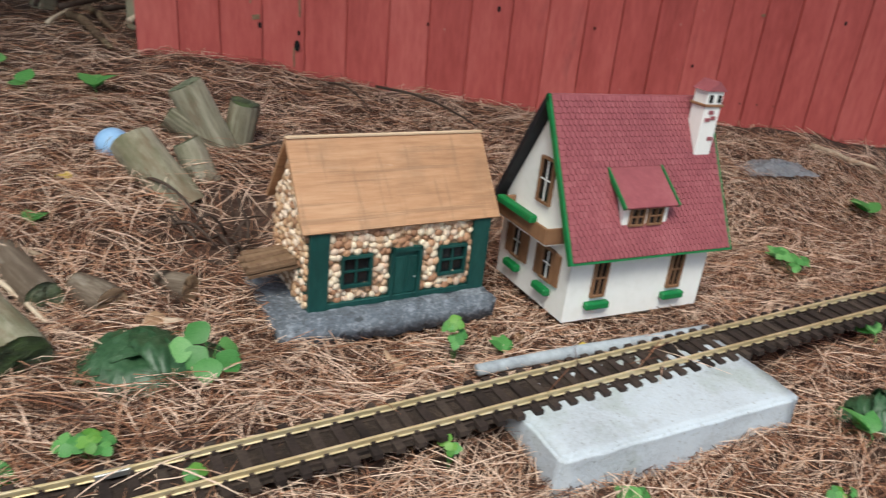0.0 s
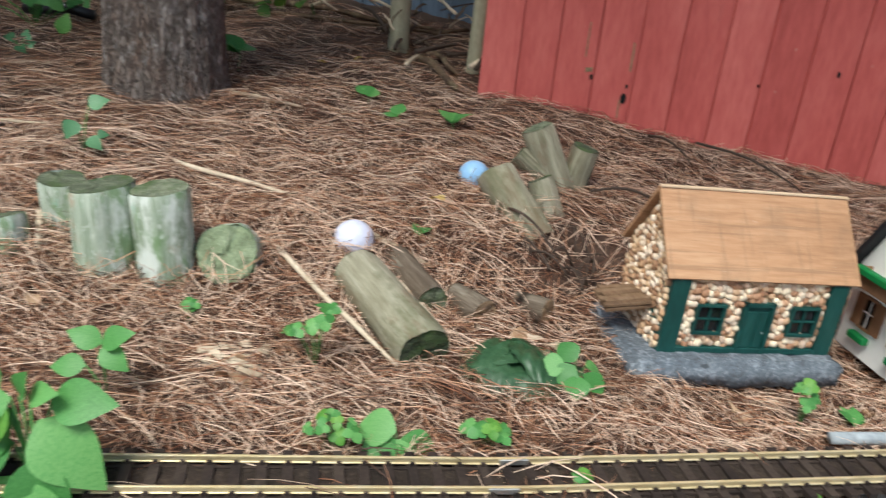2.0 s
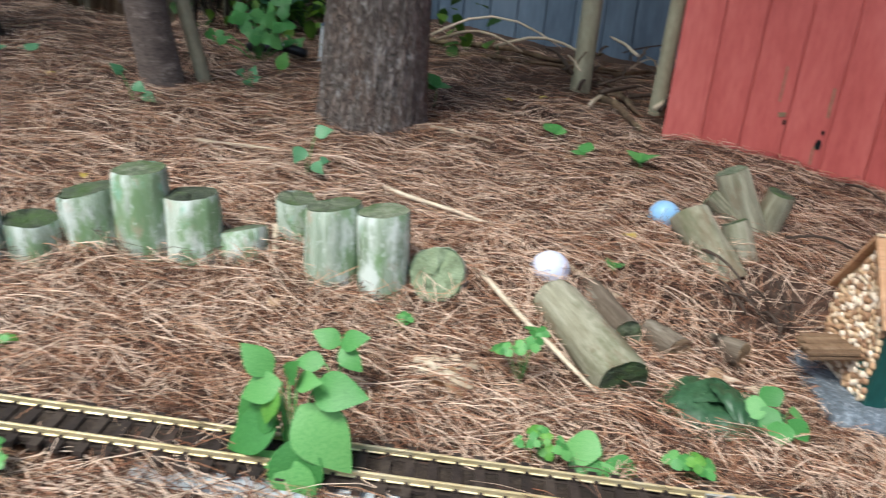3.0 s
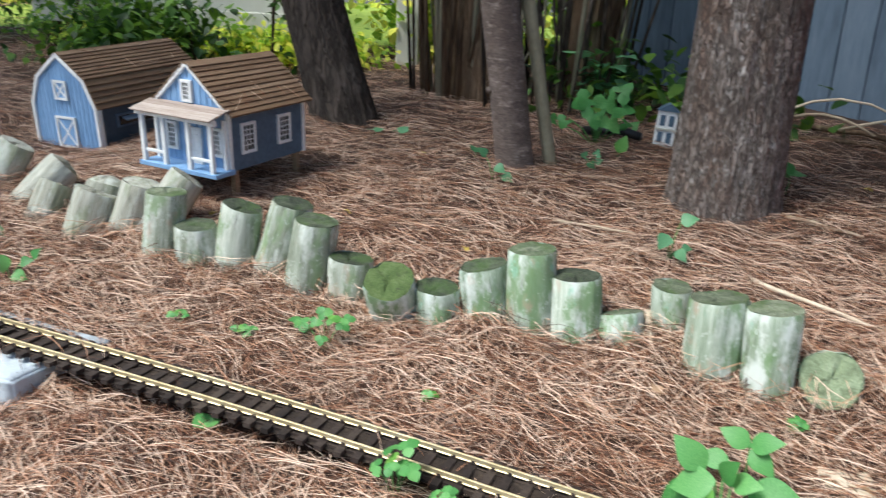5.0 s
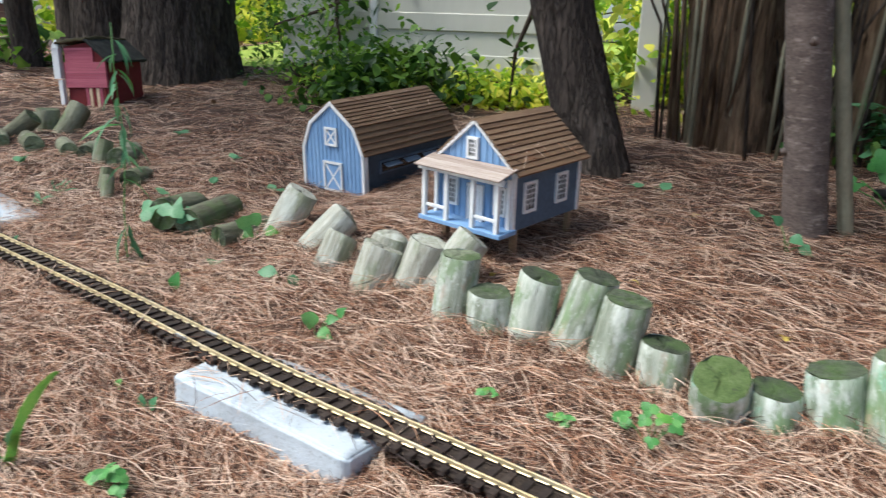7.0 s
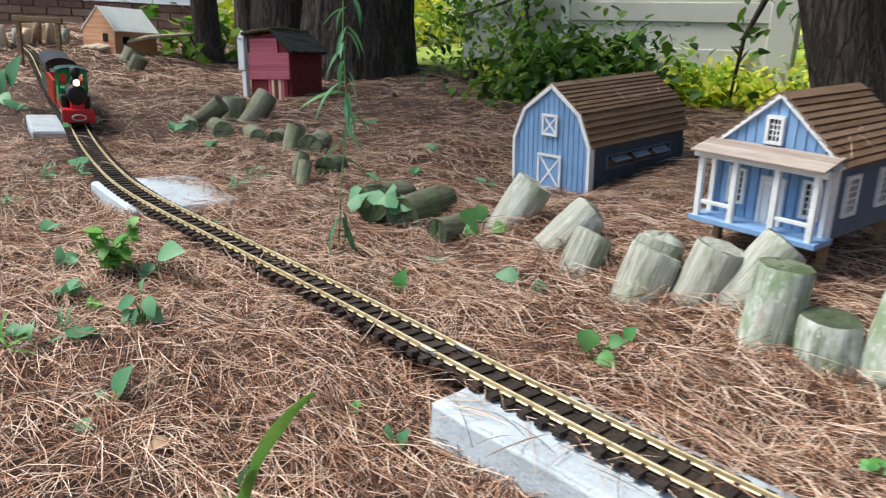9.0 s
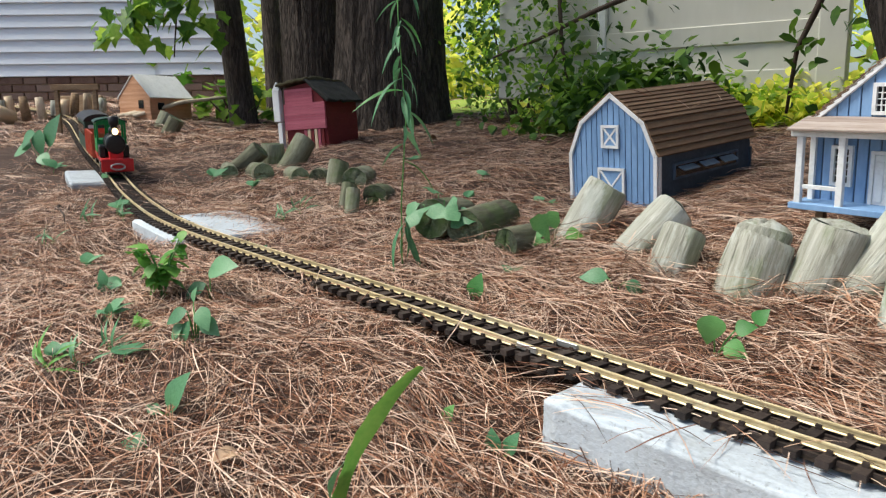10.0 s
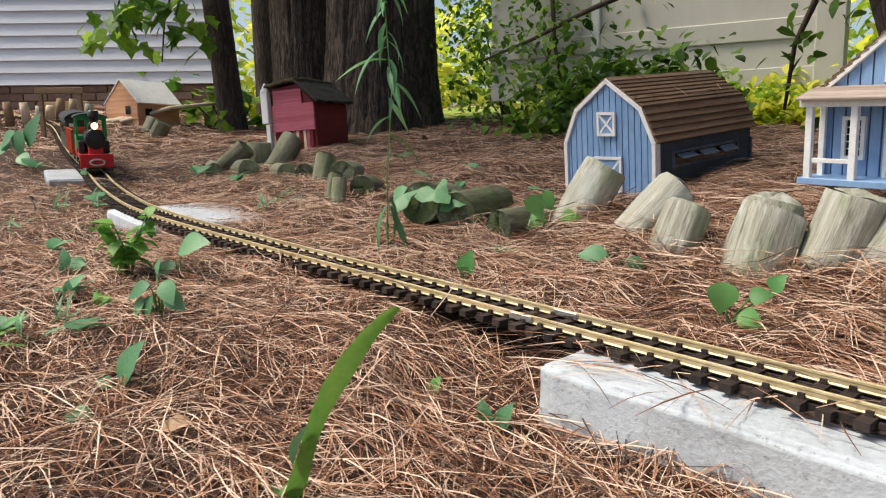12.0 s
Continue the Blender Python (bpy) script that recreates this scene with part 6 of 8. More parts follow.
for x, y, wide, n, size in ((-0.262, 0.815, 0.082, 6, 0.033), (-0.438, 0.590, 0.052, 4, 0.040)):
    clover(x, y, wide, n, size, L_RO, "g", 0, 0.55, 1)
for x, y, s in ((-0.68, 1.56, 0.05), (0.74, 1.36, 0.04), (1.10, 1.67, 0.05), (0.77, 1.07, 0.045), (0.60, 0.79, 0.04), (-0.796, 0.70, 0.022), (0.13, 0.95, 0.03)):
    plant("small", x, y, s, L_SM)
for x, y, s in ((-2.333, -0.841, 0.030), (-2.162, -0.797, 0.032), (-2.182, -0.884, 0.026), (-4.42, -1.37, 0.06), (-3.81, -0.06, 0.04), (-3.91, -1.09, 0.05), (-3.3, 0.05, 0.035), (-2.75, -0.95, 0.035), (-3.35, -0.98, 0.05), (-3.55, -0.62, 0.04), (-3.9, -0.75, 0.05)):
    plant("small", x, y, s, L_SM, "b")
for x, y, s in ((-0.575, 1.045, 0.032), (0.26, 0.67, 0.03), (-0.93, 1.65, 0.05), (-0.81, 1.54, 0.045), (-1.296, 0.02, 0.026), (-2.926, 0.115, 0.032), (-2.97, 0.10, 0.032), (-3.071, -0.065, 0.036), (-2.04, 1.20, 0.04), (-2.404, -0.185, 0.022)):
    plant("heart", x, y, s, L_HE, "b" if x < -1.5 else "g")
plant("three", -1.28, 1.62, 0.065, "three bright green leaves on one stem by the tree")
spray("sprig", -1.84, 1.085, [((-0.0213, 0.0638, 0), (-0.5, 0.6, 0.2), 0.0324), ((0.00425, 0.0382, 0.01), (0.6, -0.2, 0.5), 0.0346), ((0.0255, 0.017, 0.02), (0.7, -0.3, 0.5), 0.0346)], "slender sprig with heart-shaped leaves", "b")
spray("sprig", -1.218, 0.995, [((0.017, 0.0808, 0), (0.6, 0.3, 0.2), 0.036), ((-0.0102, 0.0553, 0.01), (-0.4, -0.5, 0.4), 0.036), ((0.0085, 0.0255, 0.02), (0.5, -0.4, 0.5), 0.0302), ((0.0255, 0.0255, 0.0), (0.7, 0.1, 0.2), 0.0216)], "slender sprig with heart-shaped leaves", "b")
# Two leafy seedlings at the rails, their broad leaves drooping to the open side.
spray("seedling", -0.728, 0.362, [
    ((-0.024, 0.122, 0.000), (-0.5, 0.5, 0.2), 0.046), ((-0.010, 0.118, 0.005), (-0.8, -0.3, 0.4), 0.050), ((-0.015, 0.100, 0.0), (-0.75, -0.75, 0.4), 0.078), ((-0.010, 0.072, 0.010), (-0.85, -0.45, 0.4), 0.072),
    ((0.010, 0.092, 0.0), (0.8, -0.5, 0.3), 0.088), ((0.014, 0.062, 0.015), (0.3, -0.9, 0.5), 0.085), ((-0.008, 0.040, 0.02), (-0.3, -0.85, 0.5), 0.072), ((0.020, 0.110, -0.01), (0.85, 0.2, 0.1), 0.062), ((0.012, 0.040, 0.025), (0.5, -0.8, 0.5), 0.07),
    ((-0.004, 0.118, 0.0), (0.2, 0.6, 0.3), 0.036), ((0.006, 0.120, 0.0), (0.7, 0.4, 0.3), 0.034), ((-0.012, 0.112, 0.01), (-0.2, -0.7, 0.5), 0.040, "ovatey")], "leafy seedling with broad bright green leaves beside the rails", "g", "ovate", 0.0016)
spray("seedling", -0.775, 0.515, [((0.0, 0.075, 0), (-0.6, 0.3, 0.2), 0.040), ((0.0, 0.075, 0), (0.7, 0.5, 0.1), 0.042), ((0.002, 0.072, 0.005), (0.75, -0.3, 0.3), 0.040), ((-0.02, 0.045, 0.005), (-0.8, 0.05, 0.3), 0.040)], "small trifoliate seedling with bright green leaves", "g", "ovate")
spray("maple_shrub", -1.95, 1.66, [((-0.018, 0.156, 0.0), (-0.8, -0.25, 0.3), 0.085), ((0.018, 0.172, 0.0), (0.15, -0.9, 0.4), 0.0935), ((0.045, 0.164, 0.0), (0.8, 0.35, 0.2), 0.085), ((0.054, 0.139, 0.02), (0.7, -0.5, 0.4), 0.0765), ((-0.009, 0.123, 0.03), (-0.4, -0.8, 0.4), 0.085), ((0.027, 0.115, 0.03), (0.2, -0.95, 0.4), 0.0935), ((-0.045, 0.131, 0.0), (-0.9, 0.1, 0.2), 0.0595),
    ((-0.09, 0.082, -0.02), (-0.7, -0.4, 0.3), 0.0595), ((-0.126, 0.0656, -0.03), (-0.5, 0.4, 0.3), 0.051), ((0.09, 0.0738, -0.05), (0.6, -0.3, 0.3), 0.051), ((0.126, 0.0574, -0.06), (0.7, 0.3, 0.3), 0.0425)], "young maple shrub with upright lobed green leaves", "g", "lobed", 0.0022)
spray("sprig", -1.798, 1.584, [((0.0, 0.012, 0.0), (0.3, 0.95, 0.1), 0.058, "ovatey")], "pale yellow upright leaf before the black pipe", "y", "ovate")
spray("sprig", -1.779, 1.427, [((-0.01, 0.03, 0.0), (-0.6, 0.5, 0.2), 0.03), ((0.01, 0.035, 0.0), (0.5, 0.6, 0.2), 0.03), ((0.0, 0.02, 0.01), (0.1, -0.6, 0.4), 0.03), ((0.015, 0.02, 0.0), (0.8, 0.1, 0.3), 0.026)], "small green seedling by the sapling", "b", "lobed")
for x, y, s in ((-2.365, 1.163, 0.038), (-2.42, 1.10, 0.034)):
    plant("heart", x, y, s, "low pair of green leaves among needles", "b")
plant("shrub", -2.25, 2.05, 0.22, "young maple shrub with lobed green leaves in shade", "b")
# Along the bed's far stretch.
spray("sprig", -1.955, -0.075, [((-0.004, 0.058, 0.01), (-0.1, -0.95, 0.2), 0.038, "heartg"), ((0.022, 0.040, 0.0), (0.7, 0.3, 0.1), 0.026), ((0.044, 0.050, -0.005), (0.5, 0.8, 0.1), 0.024), ((0.012, 0.022, 0.01), (0.8, -0.2, 0.3), 0.030)], "bright round-leaved sprig among needles", "g", "heart")
spray("sprig", -2.24, -0.065, [((-0.012, 0.022, 0.0), (-0.9, 0.1, 0.2), 0.046), ((0.018, 0.018, 0.0), (0.8, -0.45, 0.3), 0.034)], "low pair of lance-shaped leaves among needles", "b", "ovate")
spray("lobed_plant", -2.515, -0.050, [((0.0, 0.030, 0.01), (-0.3, 0.5, 0.3), 0.070, "lobedg"), ((0.02, 0.028, 0.0), (0.9, 0.1, 0.1), 0.035, "hearty"), ((-0.02, 0.02, 0.0), (-0.8, -0.1, 0.3), 0.040, "lobedg")], "bright lobed leaves beside the mossy logs", "g")
spray("sprig", -2.285, -0.292, [((0.0, 0.004, 0.0), (0.25, 0.95, 0.1), 0.042)], "single upright green leaf by the rail", "g", "ovate")
spray("sprig", -2.214, -0.712, [((0.012, 0.052, 0), (0.5, -0.5, 0.4), 0.036), ((-0.008, 0.046, 0.005), (-0.7, -0.3, 0.4), 0.036), ((0.0, 0.034, 0.01), (-0.2, -0.9, 0.5), 0.038), ((0.014, 0.036, 0.0), (0.8, -0.4, 0.2), 0.034), ((-0.012, 0.028, 0.01), (-0.7, -0.7, 0.4), 0.032), ((0.0, 0.058, 0), (0.1, 0.7, 0.1), 0.022)], "small leafy plant with drooping green leaves", "b", "ovate")
spray("sprig", -2.000, -0.732, [((0.004, 0.006, 0.0), (0.35, 0.95, 0.0), 0.050), ((-0.008, 0.004, 0.0), (-0.8, 0.35, 0.3), 0.020)], "pale upright leaf among needles", "b", "ovate")
spray("sprig", -1.934, -0.745, [((0.0, 0.010, 0.0), (-0.8, 0.1, 0.4), 0.028)], "small pale leaf lying on the needles", "b", "ovate")
spray("sprig", -1.861, -0.392, [((-0.006, 0.004, 0.0), (-0.25, 0.95, 0.1), 0.026), ((0.006, 0.004, 0.0), (0.3, 0.95, 0.1), 0.028)], "upright pair of small green leaves by the concrete block", "b", "ovate")
spray("sprig", -1.937, -0.432, [((0.0, 0.004, 0.0), (0.3, 0.8, 0.2), 0.024)], "tiny single green leaf among needles", "g", "ovate")
spray("broad_plant", -4.60, -1.45, [((-0.03, 0.14, 0), (-0.8, -0.5, 0.3), 0.11), ((0.0, 0.15, 0), (0.1, -0.9, 0.3), 0.11), ((0.05, 0.08, 0), (0.3, 0.9, 0.1), 0.14), ((-0.06, 0.08, 0), (-0.9, -0.1, 0.2), 0.12), ((0.02, 0.05, 0.02), (0.7, -0.3, 0.3), 0.08)], "broad-leaved plant beside the far track", "b", "ovate")
plant("tall", -2.44, -0.775, 0.095, "clump of pale green weeds beside the track block", "y")
spray("broad_plant", -2.42, -0.700, [((0.0, 0.05, 0), (0.9, 0.35, 0.2), 0.06), ((0.0, 0.03, 0.01), (-0.4, -0.3, 0.5), 0.04)], "dark green leaf pair beside the track block", "b", "ovate")
spray("broad_plant", -2.69, -0.235, [((0.02, 0.095, 0.03), (0.4, -0.6, 0.6), 0.075, "lobedb"), ((-0.03, 0.085, 0.03), (-0.5, -0.6, 0.5), 0.070, "lobedb"), ((0.05, 0.07, 0.03), (0.8, -0.5, 0.4), 0.055, "lobedb"), ((-0.01, 0.11, 0.0), (-0.2, 0.2, 0.6), 0.05, "lobedb")], "broad lobed leaves over the mossy logs", "b")
plant("weed", -2.48, -0.367, 0.36, "tall spindly weed with long drooping leaves", "b")
for x, y, n, high in ((-2.166, -0.883, 7, 0.05), (-2.169, -0.853, 6, 0.04), (-2.214, -0.818, 6, 0.045), (-2.29, -0.779, 5, 0.03), (-3.194, -1.023, 6, 0.06), (-3.26, -0.952, 6, 0.06), (-2.945, -1.065, 6, 0.05), (-2.5, -0.86, 4, 0.04), (-2.34, -0.84, 4, 0.035), (-3.05, -0.55, 6, 0.05), (-3.2, -0.5, 6, 0.05), (-2.75, -0.62, 4, 0.03)):
    rows = [((pr.uniform(-0.02, 0.02), high * pr.uniform(0.1, 0.5), pr.uniform(-0.01, 0.02)), (pr.uniform(-0.9, 0.9), pr.uniform(0.2, 0.9), pr.uniform(-0.2, 0.4)), high * pr.uniform(0.5, 0.9)) for _ in range(n)]
    spray("grass_sprout", x, y, rows, "thin pale green sprout among dry needles", "y" if n % 2 else "b", "lance" if n > 5 else "ovate", 0.0007)
# A broad grass blade close to the path, bent at its tip.
gb = plant("blade", -1.74, -0.583, 0.2, "long bright green grass blade with a ragged edge")
bm = bmesh.new()
prev = None
for k in range(19):
    u = k / 18
    c = Vector((0.035 * u, 0.028 * u + 0.043 * u ** 2.2, 0.160 * u - 0.012 * u ** 5))
    w = 0.0092 * (math.sin(math.pi * min(0.12 + 0.86 * u, 1.0)) ** 0.5) * (1 + 0.1 * math.sin(13 * u)) + 0.0004
    tw = 0.5 * math.sin(5 * u)
    side = Vector((-0.25, 0.95 * math.cos(tw), 0.9 * math.sin(tw))) * w
    ragged = 1 + 0.14 * (k % 2)
    pair = [bm.verts.new(c + side + Vector((0.002, 0, 0))), bm.verts.new(c), bm.verts.new(c - side * ragged + Vector((0.002, 0, 0)))]
    if prev:
        bm.faces.new((prev[0], prev[1], pair[1], pair[0]))
        bm.faces.new((prev[1], prev[2], pair[2], pair[1]))
    prev = pair
part("blade", bm, M_LEAFYEL, gb, "bright green blade", True)
leaf(gb, "ovateb", (0.010, 0.014, 0.066), 150, -50, 0.034)
leaf(gb, "ovateg", (0.002, 0.004, 0.020), 160, -30, 0.036)
leaf(gb, "lanceg", (-0.006, -0.004, 0.0), 120, 30, 0.055)

# Dark wilted broad leaves by the stone cottage, and a striped clump at the block's far side.
for cx, cy, wide, deep, high, n, lab in ((-0.352, 0.815, 0.150, 0.12, 0.034, 4, "dark wilted heap of broad ribbed leaves"), (0.64, 0.84, 0.085, 0.075, 0.045, 4, "dark ribbed leaf clump beside the concrete block")):
    t = thing("leaf_clump", lab, "plant", Matrix.Translation((cx, cy, gz(cx, cy))))
    for k in range(n):
        bm = bmesh.new()
        rows = []
        ox, oy = (k / (n - 1) - 0.5) * wide * 0.62, 0.25 * deep * math.sin(2.3 * k)
        turn = pr.uniform(-0.5, 0.5) + 0.9 * (k - n / 2) / n
        for i in range(19):
            u = i / 18
            row = []
            for j in range(15):
                v = (j - 7) / 7
                w = math.sin(math.pi * min(1, u * 0.95 + 0.05)) ** 0.6 * (1 + 0.05 * (i % 2))
                lx, ly = v * w * wide * 0.36, (u - 0.5) * deep * 0.95
                x_, y_ = ox + lx * math.cos(turn) - ly * math.sin(turn), oy + lx * math.sin(turn) + ly * math.cos(turn)
                dome = high * max(0.0, 1 - (x_ / (0.62 * wide)) ** 2 - (y_ / (0.62 * deep)) ** 2)
                rib = 0.0036 * math.cos(5.5 * math.pi * (abs(v) + 0.75 * u)) - 0.006 * max(0, 1 - 4 * abs(v))
                row.append(bm.verts.new((x_, y_, dome + 0.0035 * k + rib + 0.008 * noise.noise((x_ * 24 + 3 * k, y_ * 24, 0.3)) + 0.002 * noise.noise((x_ * 90 + k, y_ * 90, 4.3)))))
            rows.append(row)
        for a, b in zip(rows, rows[1:]):
            for j in range(14):
                bm.faces.new((a[j], a[j + 1], b[j + 1], b[j]))
        part("leaf", bm, M_LEAFDARK, t, "", True)

# Pale wood chips lying in the needles.
for cx, cy, yaw, ln in ((-0.70, 0.655, 20, 0.035), (-0.672, 0.640, 65, 0.028), (-0.69, 0.625, -15, 0.045), (-0.655, 0.665, 110, 0.022), (-0.335, 0.915, 30, 0.03), (-0.30, 0.905, -40, 0.024), (-0.665, 0.628, 5, 0.05), (-0.715, 0.64, 40, 0.04), (-0.68, 0.668, -30, 0.032), (-0.645, 0.612, 12, 0.036), (-0.70, 0.615, -8, 0.03)):
    bm = box(ln, 0.009, 0.004, bev=0.0012)
    for v in bm.verts:
        v.co += Vector((noise.noise(v.co * 90), noise.noise(v.co * 90 + Vector((7, 0, 0))), 0.6 * noise.noise(v.co * 70 + Vector((0, 3, 0))))) * 0.005
    solid("wood_chip", bm, M_TWIG, "pale splintered wood chip lying on the needles", "wood chip", pose(cx, cy, gz(cx, cy) + 0.010, 8, 6, yaw), "wood chips")

# ---- sticks, fallen leaves ----
def stick(x0, y0, x1, y1, r, material, label, lift=0.008, arch=0.0):
    p, q = Vector((x0, y0, gz(x0, y0) + lift)), Vector((x1, y1, gz(x1, y1) + lift + arch * 0.4))
    pts = []
    for k in range(7):
        u = k / 6
        c = p.lerp(q, u)
        c.z = max(c.z, gz(c.x, c.y) + r) + arch * math.sin(math.pi * u)
        c += Vector((noise.noise((x0 * 9, u * 3, 1)), noise.noise((y0 * 9, u * 3, 5)), 0)) * 0.03 * (q - p).length
        pts.append(c)
    mid = pts[3].copy()
    bm = tube([c - mid for c in pts], [r, r, r * 0.95, r * 0.9, r * 0.85, r * 0.75, r * 0.5], 8, wob=0.15, seed=x0)
    return solid("stick", bm, material, label, "stick", Matrix.Translation(mid), "fallen sticks", smooth=True)


for row in ((-1.06, 1.04, -0.81, 1.05, 0.0036), (-0.79, 0.90, -0.49, 0.73, 0.0036), (-1.53, 0.99, -1.35, 1.06, 0.0027), (-1.19, 1.45, -1.02, 1.47, 0.0036), (1.07, 1.96, 1.29, 1.94, 0.0062), (-1.115, 0.78, -1.05, 0.705, 0.0046), (-0.60, 0.945, -0.47, 0.86, 0.0028), (-0.66, 1.0, -0.53, 0.99, 0.004)):
    stick(*row[:4], row[4] * 1.35, M_TWIG, "pale dry stick lying on the needles")
for row in ((-0.12, 1.93, 0.14, 1.80, 0.0034), (-0.24, 1.90, -0.12, 1.77, 0.003), (-4.2, -0.9, -3.76, -0.80, 0.0034), (-3.4, -1.14, -3.1, -1.06, 0.0025), (-0.46, 1.2, -0.34, 1.12, 0.003), (-0.33, 1.42, -0.18, 1.46, 0.003)):
    stick(*row, M_TWIGDARK, "thin dark twig lying on the needles", lift=0.022, arch=0.02)
for row in ((-1.72, 2.40, -1.35, 2.36, 0.006, 0.05), (-1.75, 2.32, -1.25, 2.52, 0.005, 0.10), (-1.5, 2.45, -1.05, 2.34, 0.006, 0.06)):
    stick(*row[:5], M_TWIG, "pale dead branch before the blue shed", lift=0.03, arch=row[5])
br_ = random.Random(8)
for row in ((-1.85, 2.42, -1.02, 2.58, 0.011), (-1.6, 2.30, -1.0, 2.52, 0.008), (-0.97, 2.13, -0.77, 1.90, 0.013), (-0.98, 2.25, -0.80, 2.02, 0.010)):
    stick(*row, M_CEDAR, "dead branch in the brush pile before the blue shed", arch=0.005)
for k in range(26):
    x, y = br_.uniform(-1.1, -0.72), br_.uniform(1.95, 2.5)
    a = br_.uniform(1.0, 2.4)
    ln = br_.uniform(0.15, 0.45)
    stick(x, y, x + ln * math.cos(a), y + ln * math.sin(a), br_.uniform(0.002, 0.009), br_.choice((M_TWIGDARK, M_TWIG, M_CEDAR)), "thin dead branch in the brush pile by the sheds", lift=br_.uniform(0.01, 0.12), arch=br_.uniform(0, 0.02))
for k in range(16):
    a = br_.uniform(0, 6.28)
    x, y = -0.31 + br_.gauss(0, 0.04), 1.16 + br_.gauss(0, 0.05)
    ln = br_.uniform(0.03, 0.08)
    stick(x, y, x + ln * math.cos(a), y + ln * math.sin(a), br_.uniform(0.001, 0.003), M_TWIGDARK, "thin dark twig tangled in a hollow", lift=br_.uniform(0.0, 0.02), arch=br_.uniform(0.005, 0.03))


def fallen(x, y, s, material, label):
    bm = bmesh.new()
    rim = []
    hub = bm.verts.new((0, 0, 0.12 * s))
    for k in range(10):
        a = 2 * math.pi * k / 10
        r = s * (0.55 + 0.3 * math.cos(a) ** 2 + 0.1 * math.sin(5 * a))
        rim.append(bm.verts.new((r * math.cos(a), 0.7 * r * math.sin(a), 0.25 * s * math.sin(2 * a + x))))
    for k in range(10):
        bm.faces.new((hub, rim[k], rim[(k + 1) % 10]))
    solid("fallen_leaf", bm, material, label, "leaf", pose(x, y, gz(x, y) + 0.012, pr.uniform(-20, 20), pr.uniform(-20, 20), pr.uniform(0, 360)), "fallen leaves", smooth=True)


for x, y, s in ((0.24, 0.96, 0.026), (-0.59, 1.19, 0.02), (-2.04, 0.37, 0.016), (-1.84, 0.61, 0.016), (-1.53, 0.71, 0.018), (-2.12, 1.06, 0.016), (-3.18, 1.42, 0.03), (-1.17, 1.88, 0.018), (-1.10, 1.98, 0.018)):
    fallen(x, y, s, M_YELLEAF, "small yellow fallen leaf on the needles")
for x, y, s in ((-1.85, -0.66, 0.022), (-4.29, -1.04, 0.04), (-4.54, 0.22, 0.04), (-2.11, 1.04, 0.02), (-1.89, 0.14, 0.016), (-0.03, 0.91, 0.03), (-0.68, 0.63, 0.026), (-0.66, 0.6, 0.03), (-0.36, 0.9, 0.03), (-0.98, 0.62, 0.022), (-1.02, 0.5, 0.02), (-2.42, -0.33, 0.03), (0.16, 1.0, 0.02), (-2.36, -0.24, 0.025)):
    fallen(x, y, s, M_DEADLEAF, "curled brown dead leaf on the needles")

# ---- train ----
M_LOCOBLACK = mat("black_loco_paint", [(0.008, 0.008, 0.01, 1), (0.02, 0.02, 0.022, 1)], 30, rough=0.3, bump=0.05)
M_LOCORED = mat("red_loco_paint", [(0.45, 0.015, 0.02, 1), (0.58, 0.025, 0.03, 1)], 30, rough=0.35, bump=0.05)
M_LOCOGREEN = mat("green_loco_paint", [(0.01, 0.2, 0.05, 1), (0.02, 0.3, 0.08, 1)], 30, rough=0.4, bump=0.05)
M_WAGON = mat("orange_red_wagon", [(0.42, 0.06, 0.03, 1), (0.55, 0.1, 0.05, 1)], 25, rough=0.5, bump=0.1)
M_COACH = mat("dark_green_coach", [(0.008, 0.04, 0.03, 1), (0.016, 0.07, 0.05, 1)], 25, rough=0.4, bump=0.05)
M_LAMP = mat("lit_headlight", [(1.0, 0.62, 0.22, 1), (1.0, 0.66, 0.26, 1)], 5, rough=0.4, bump=0, glow=3.5)


def on_rails(front, back):
    """A pose on the rails between two lengths along the track, facing the near end."""
    p, q = on_track(front)[0], on_track(back)[0]
    return Matrix.Translation((p + q) / 2) @ (p - q).normalized().to_track_quat("X", "Z").to_matrix().to_4x4()


def disc(x0, x1, y, z, r, bm=None, axis_="y", sides=20):
    if axis_ == "y":
        return tube([(x0, y[0], z), (x0, y[1], z)], [r, r], sides, bm)
    return tube([(x0, y, z), (x1, y, z)], [r, r], sides, bm)


def wheelset(parent, x, r=0.0155):
    for s in (-1, 1):
        w = part("wheel", disc(x, x, (s * 0.0205, s * 0.0265), r, r), M_LOCOBLACK, parent, "black spoked wheel", True)
        part("tyre", disc(x, x, (s * 0.0265, s * 0.0285), r, r * 0.82), M_STEEL, w, "bright wheel tyre", True)
    part("axle", tube([(x, -0.026, r), (x, 0.026, r)], [0.003, 0.003], 8), M_STEEL, parent)


S0 = at_x(-3.85)
loco = thing("steam_locomotive", "small green, black and red model steam locomotive with lit headlight", "model train", on_rails(S0, S0 + 0.24))
loco.scale = (1.10, 1.08, 1.20)
part("frame", box(0.205, 0.050, 0.022, 0, 0, 0.012), M_LOCOBLACK, loco)
for x in (-0.045, 0.035):
    wheelset(loco, x, 0.0175)
part("running_board", box(0.215, 0.086, 0.010, -0.002, 0, 0.040, bev=0.001), M_LOCORED, loco, "red running board")
beam = part("buffer_beam", box(0.010, 0.092, 0.036, 0.108, 0, 0.016, bev=0.0015), M_LOCORED, loco, "red buffer beam")
bm = tube([(0.116, 0.020 * math.cos(a), 0.030 + 0.008 * math.sin(a)) for a in np.linspace(0, 6.28, 17)], [0.0025] * 17, 6)
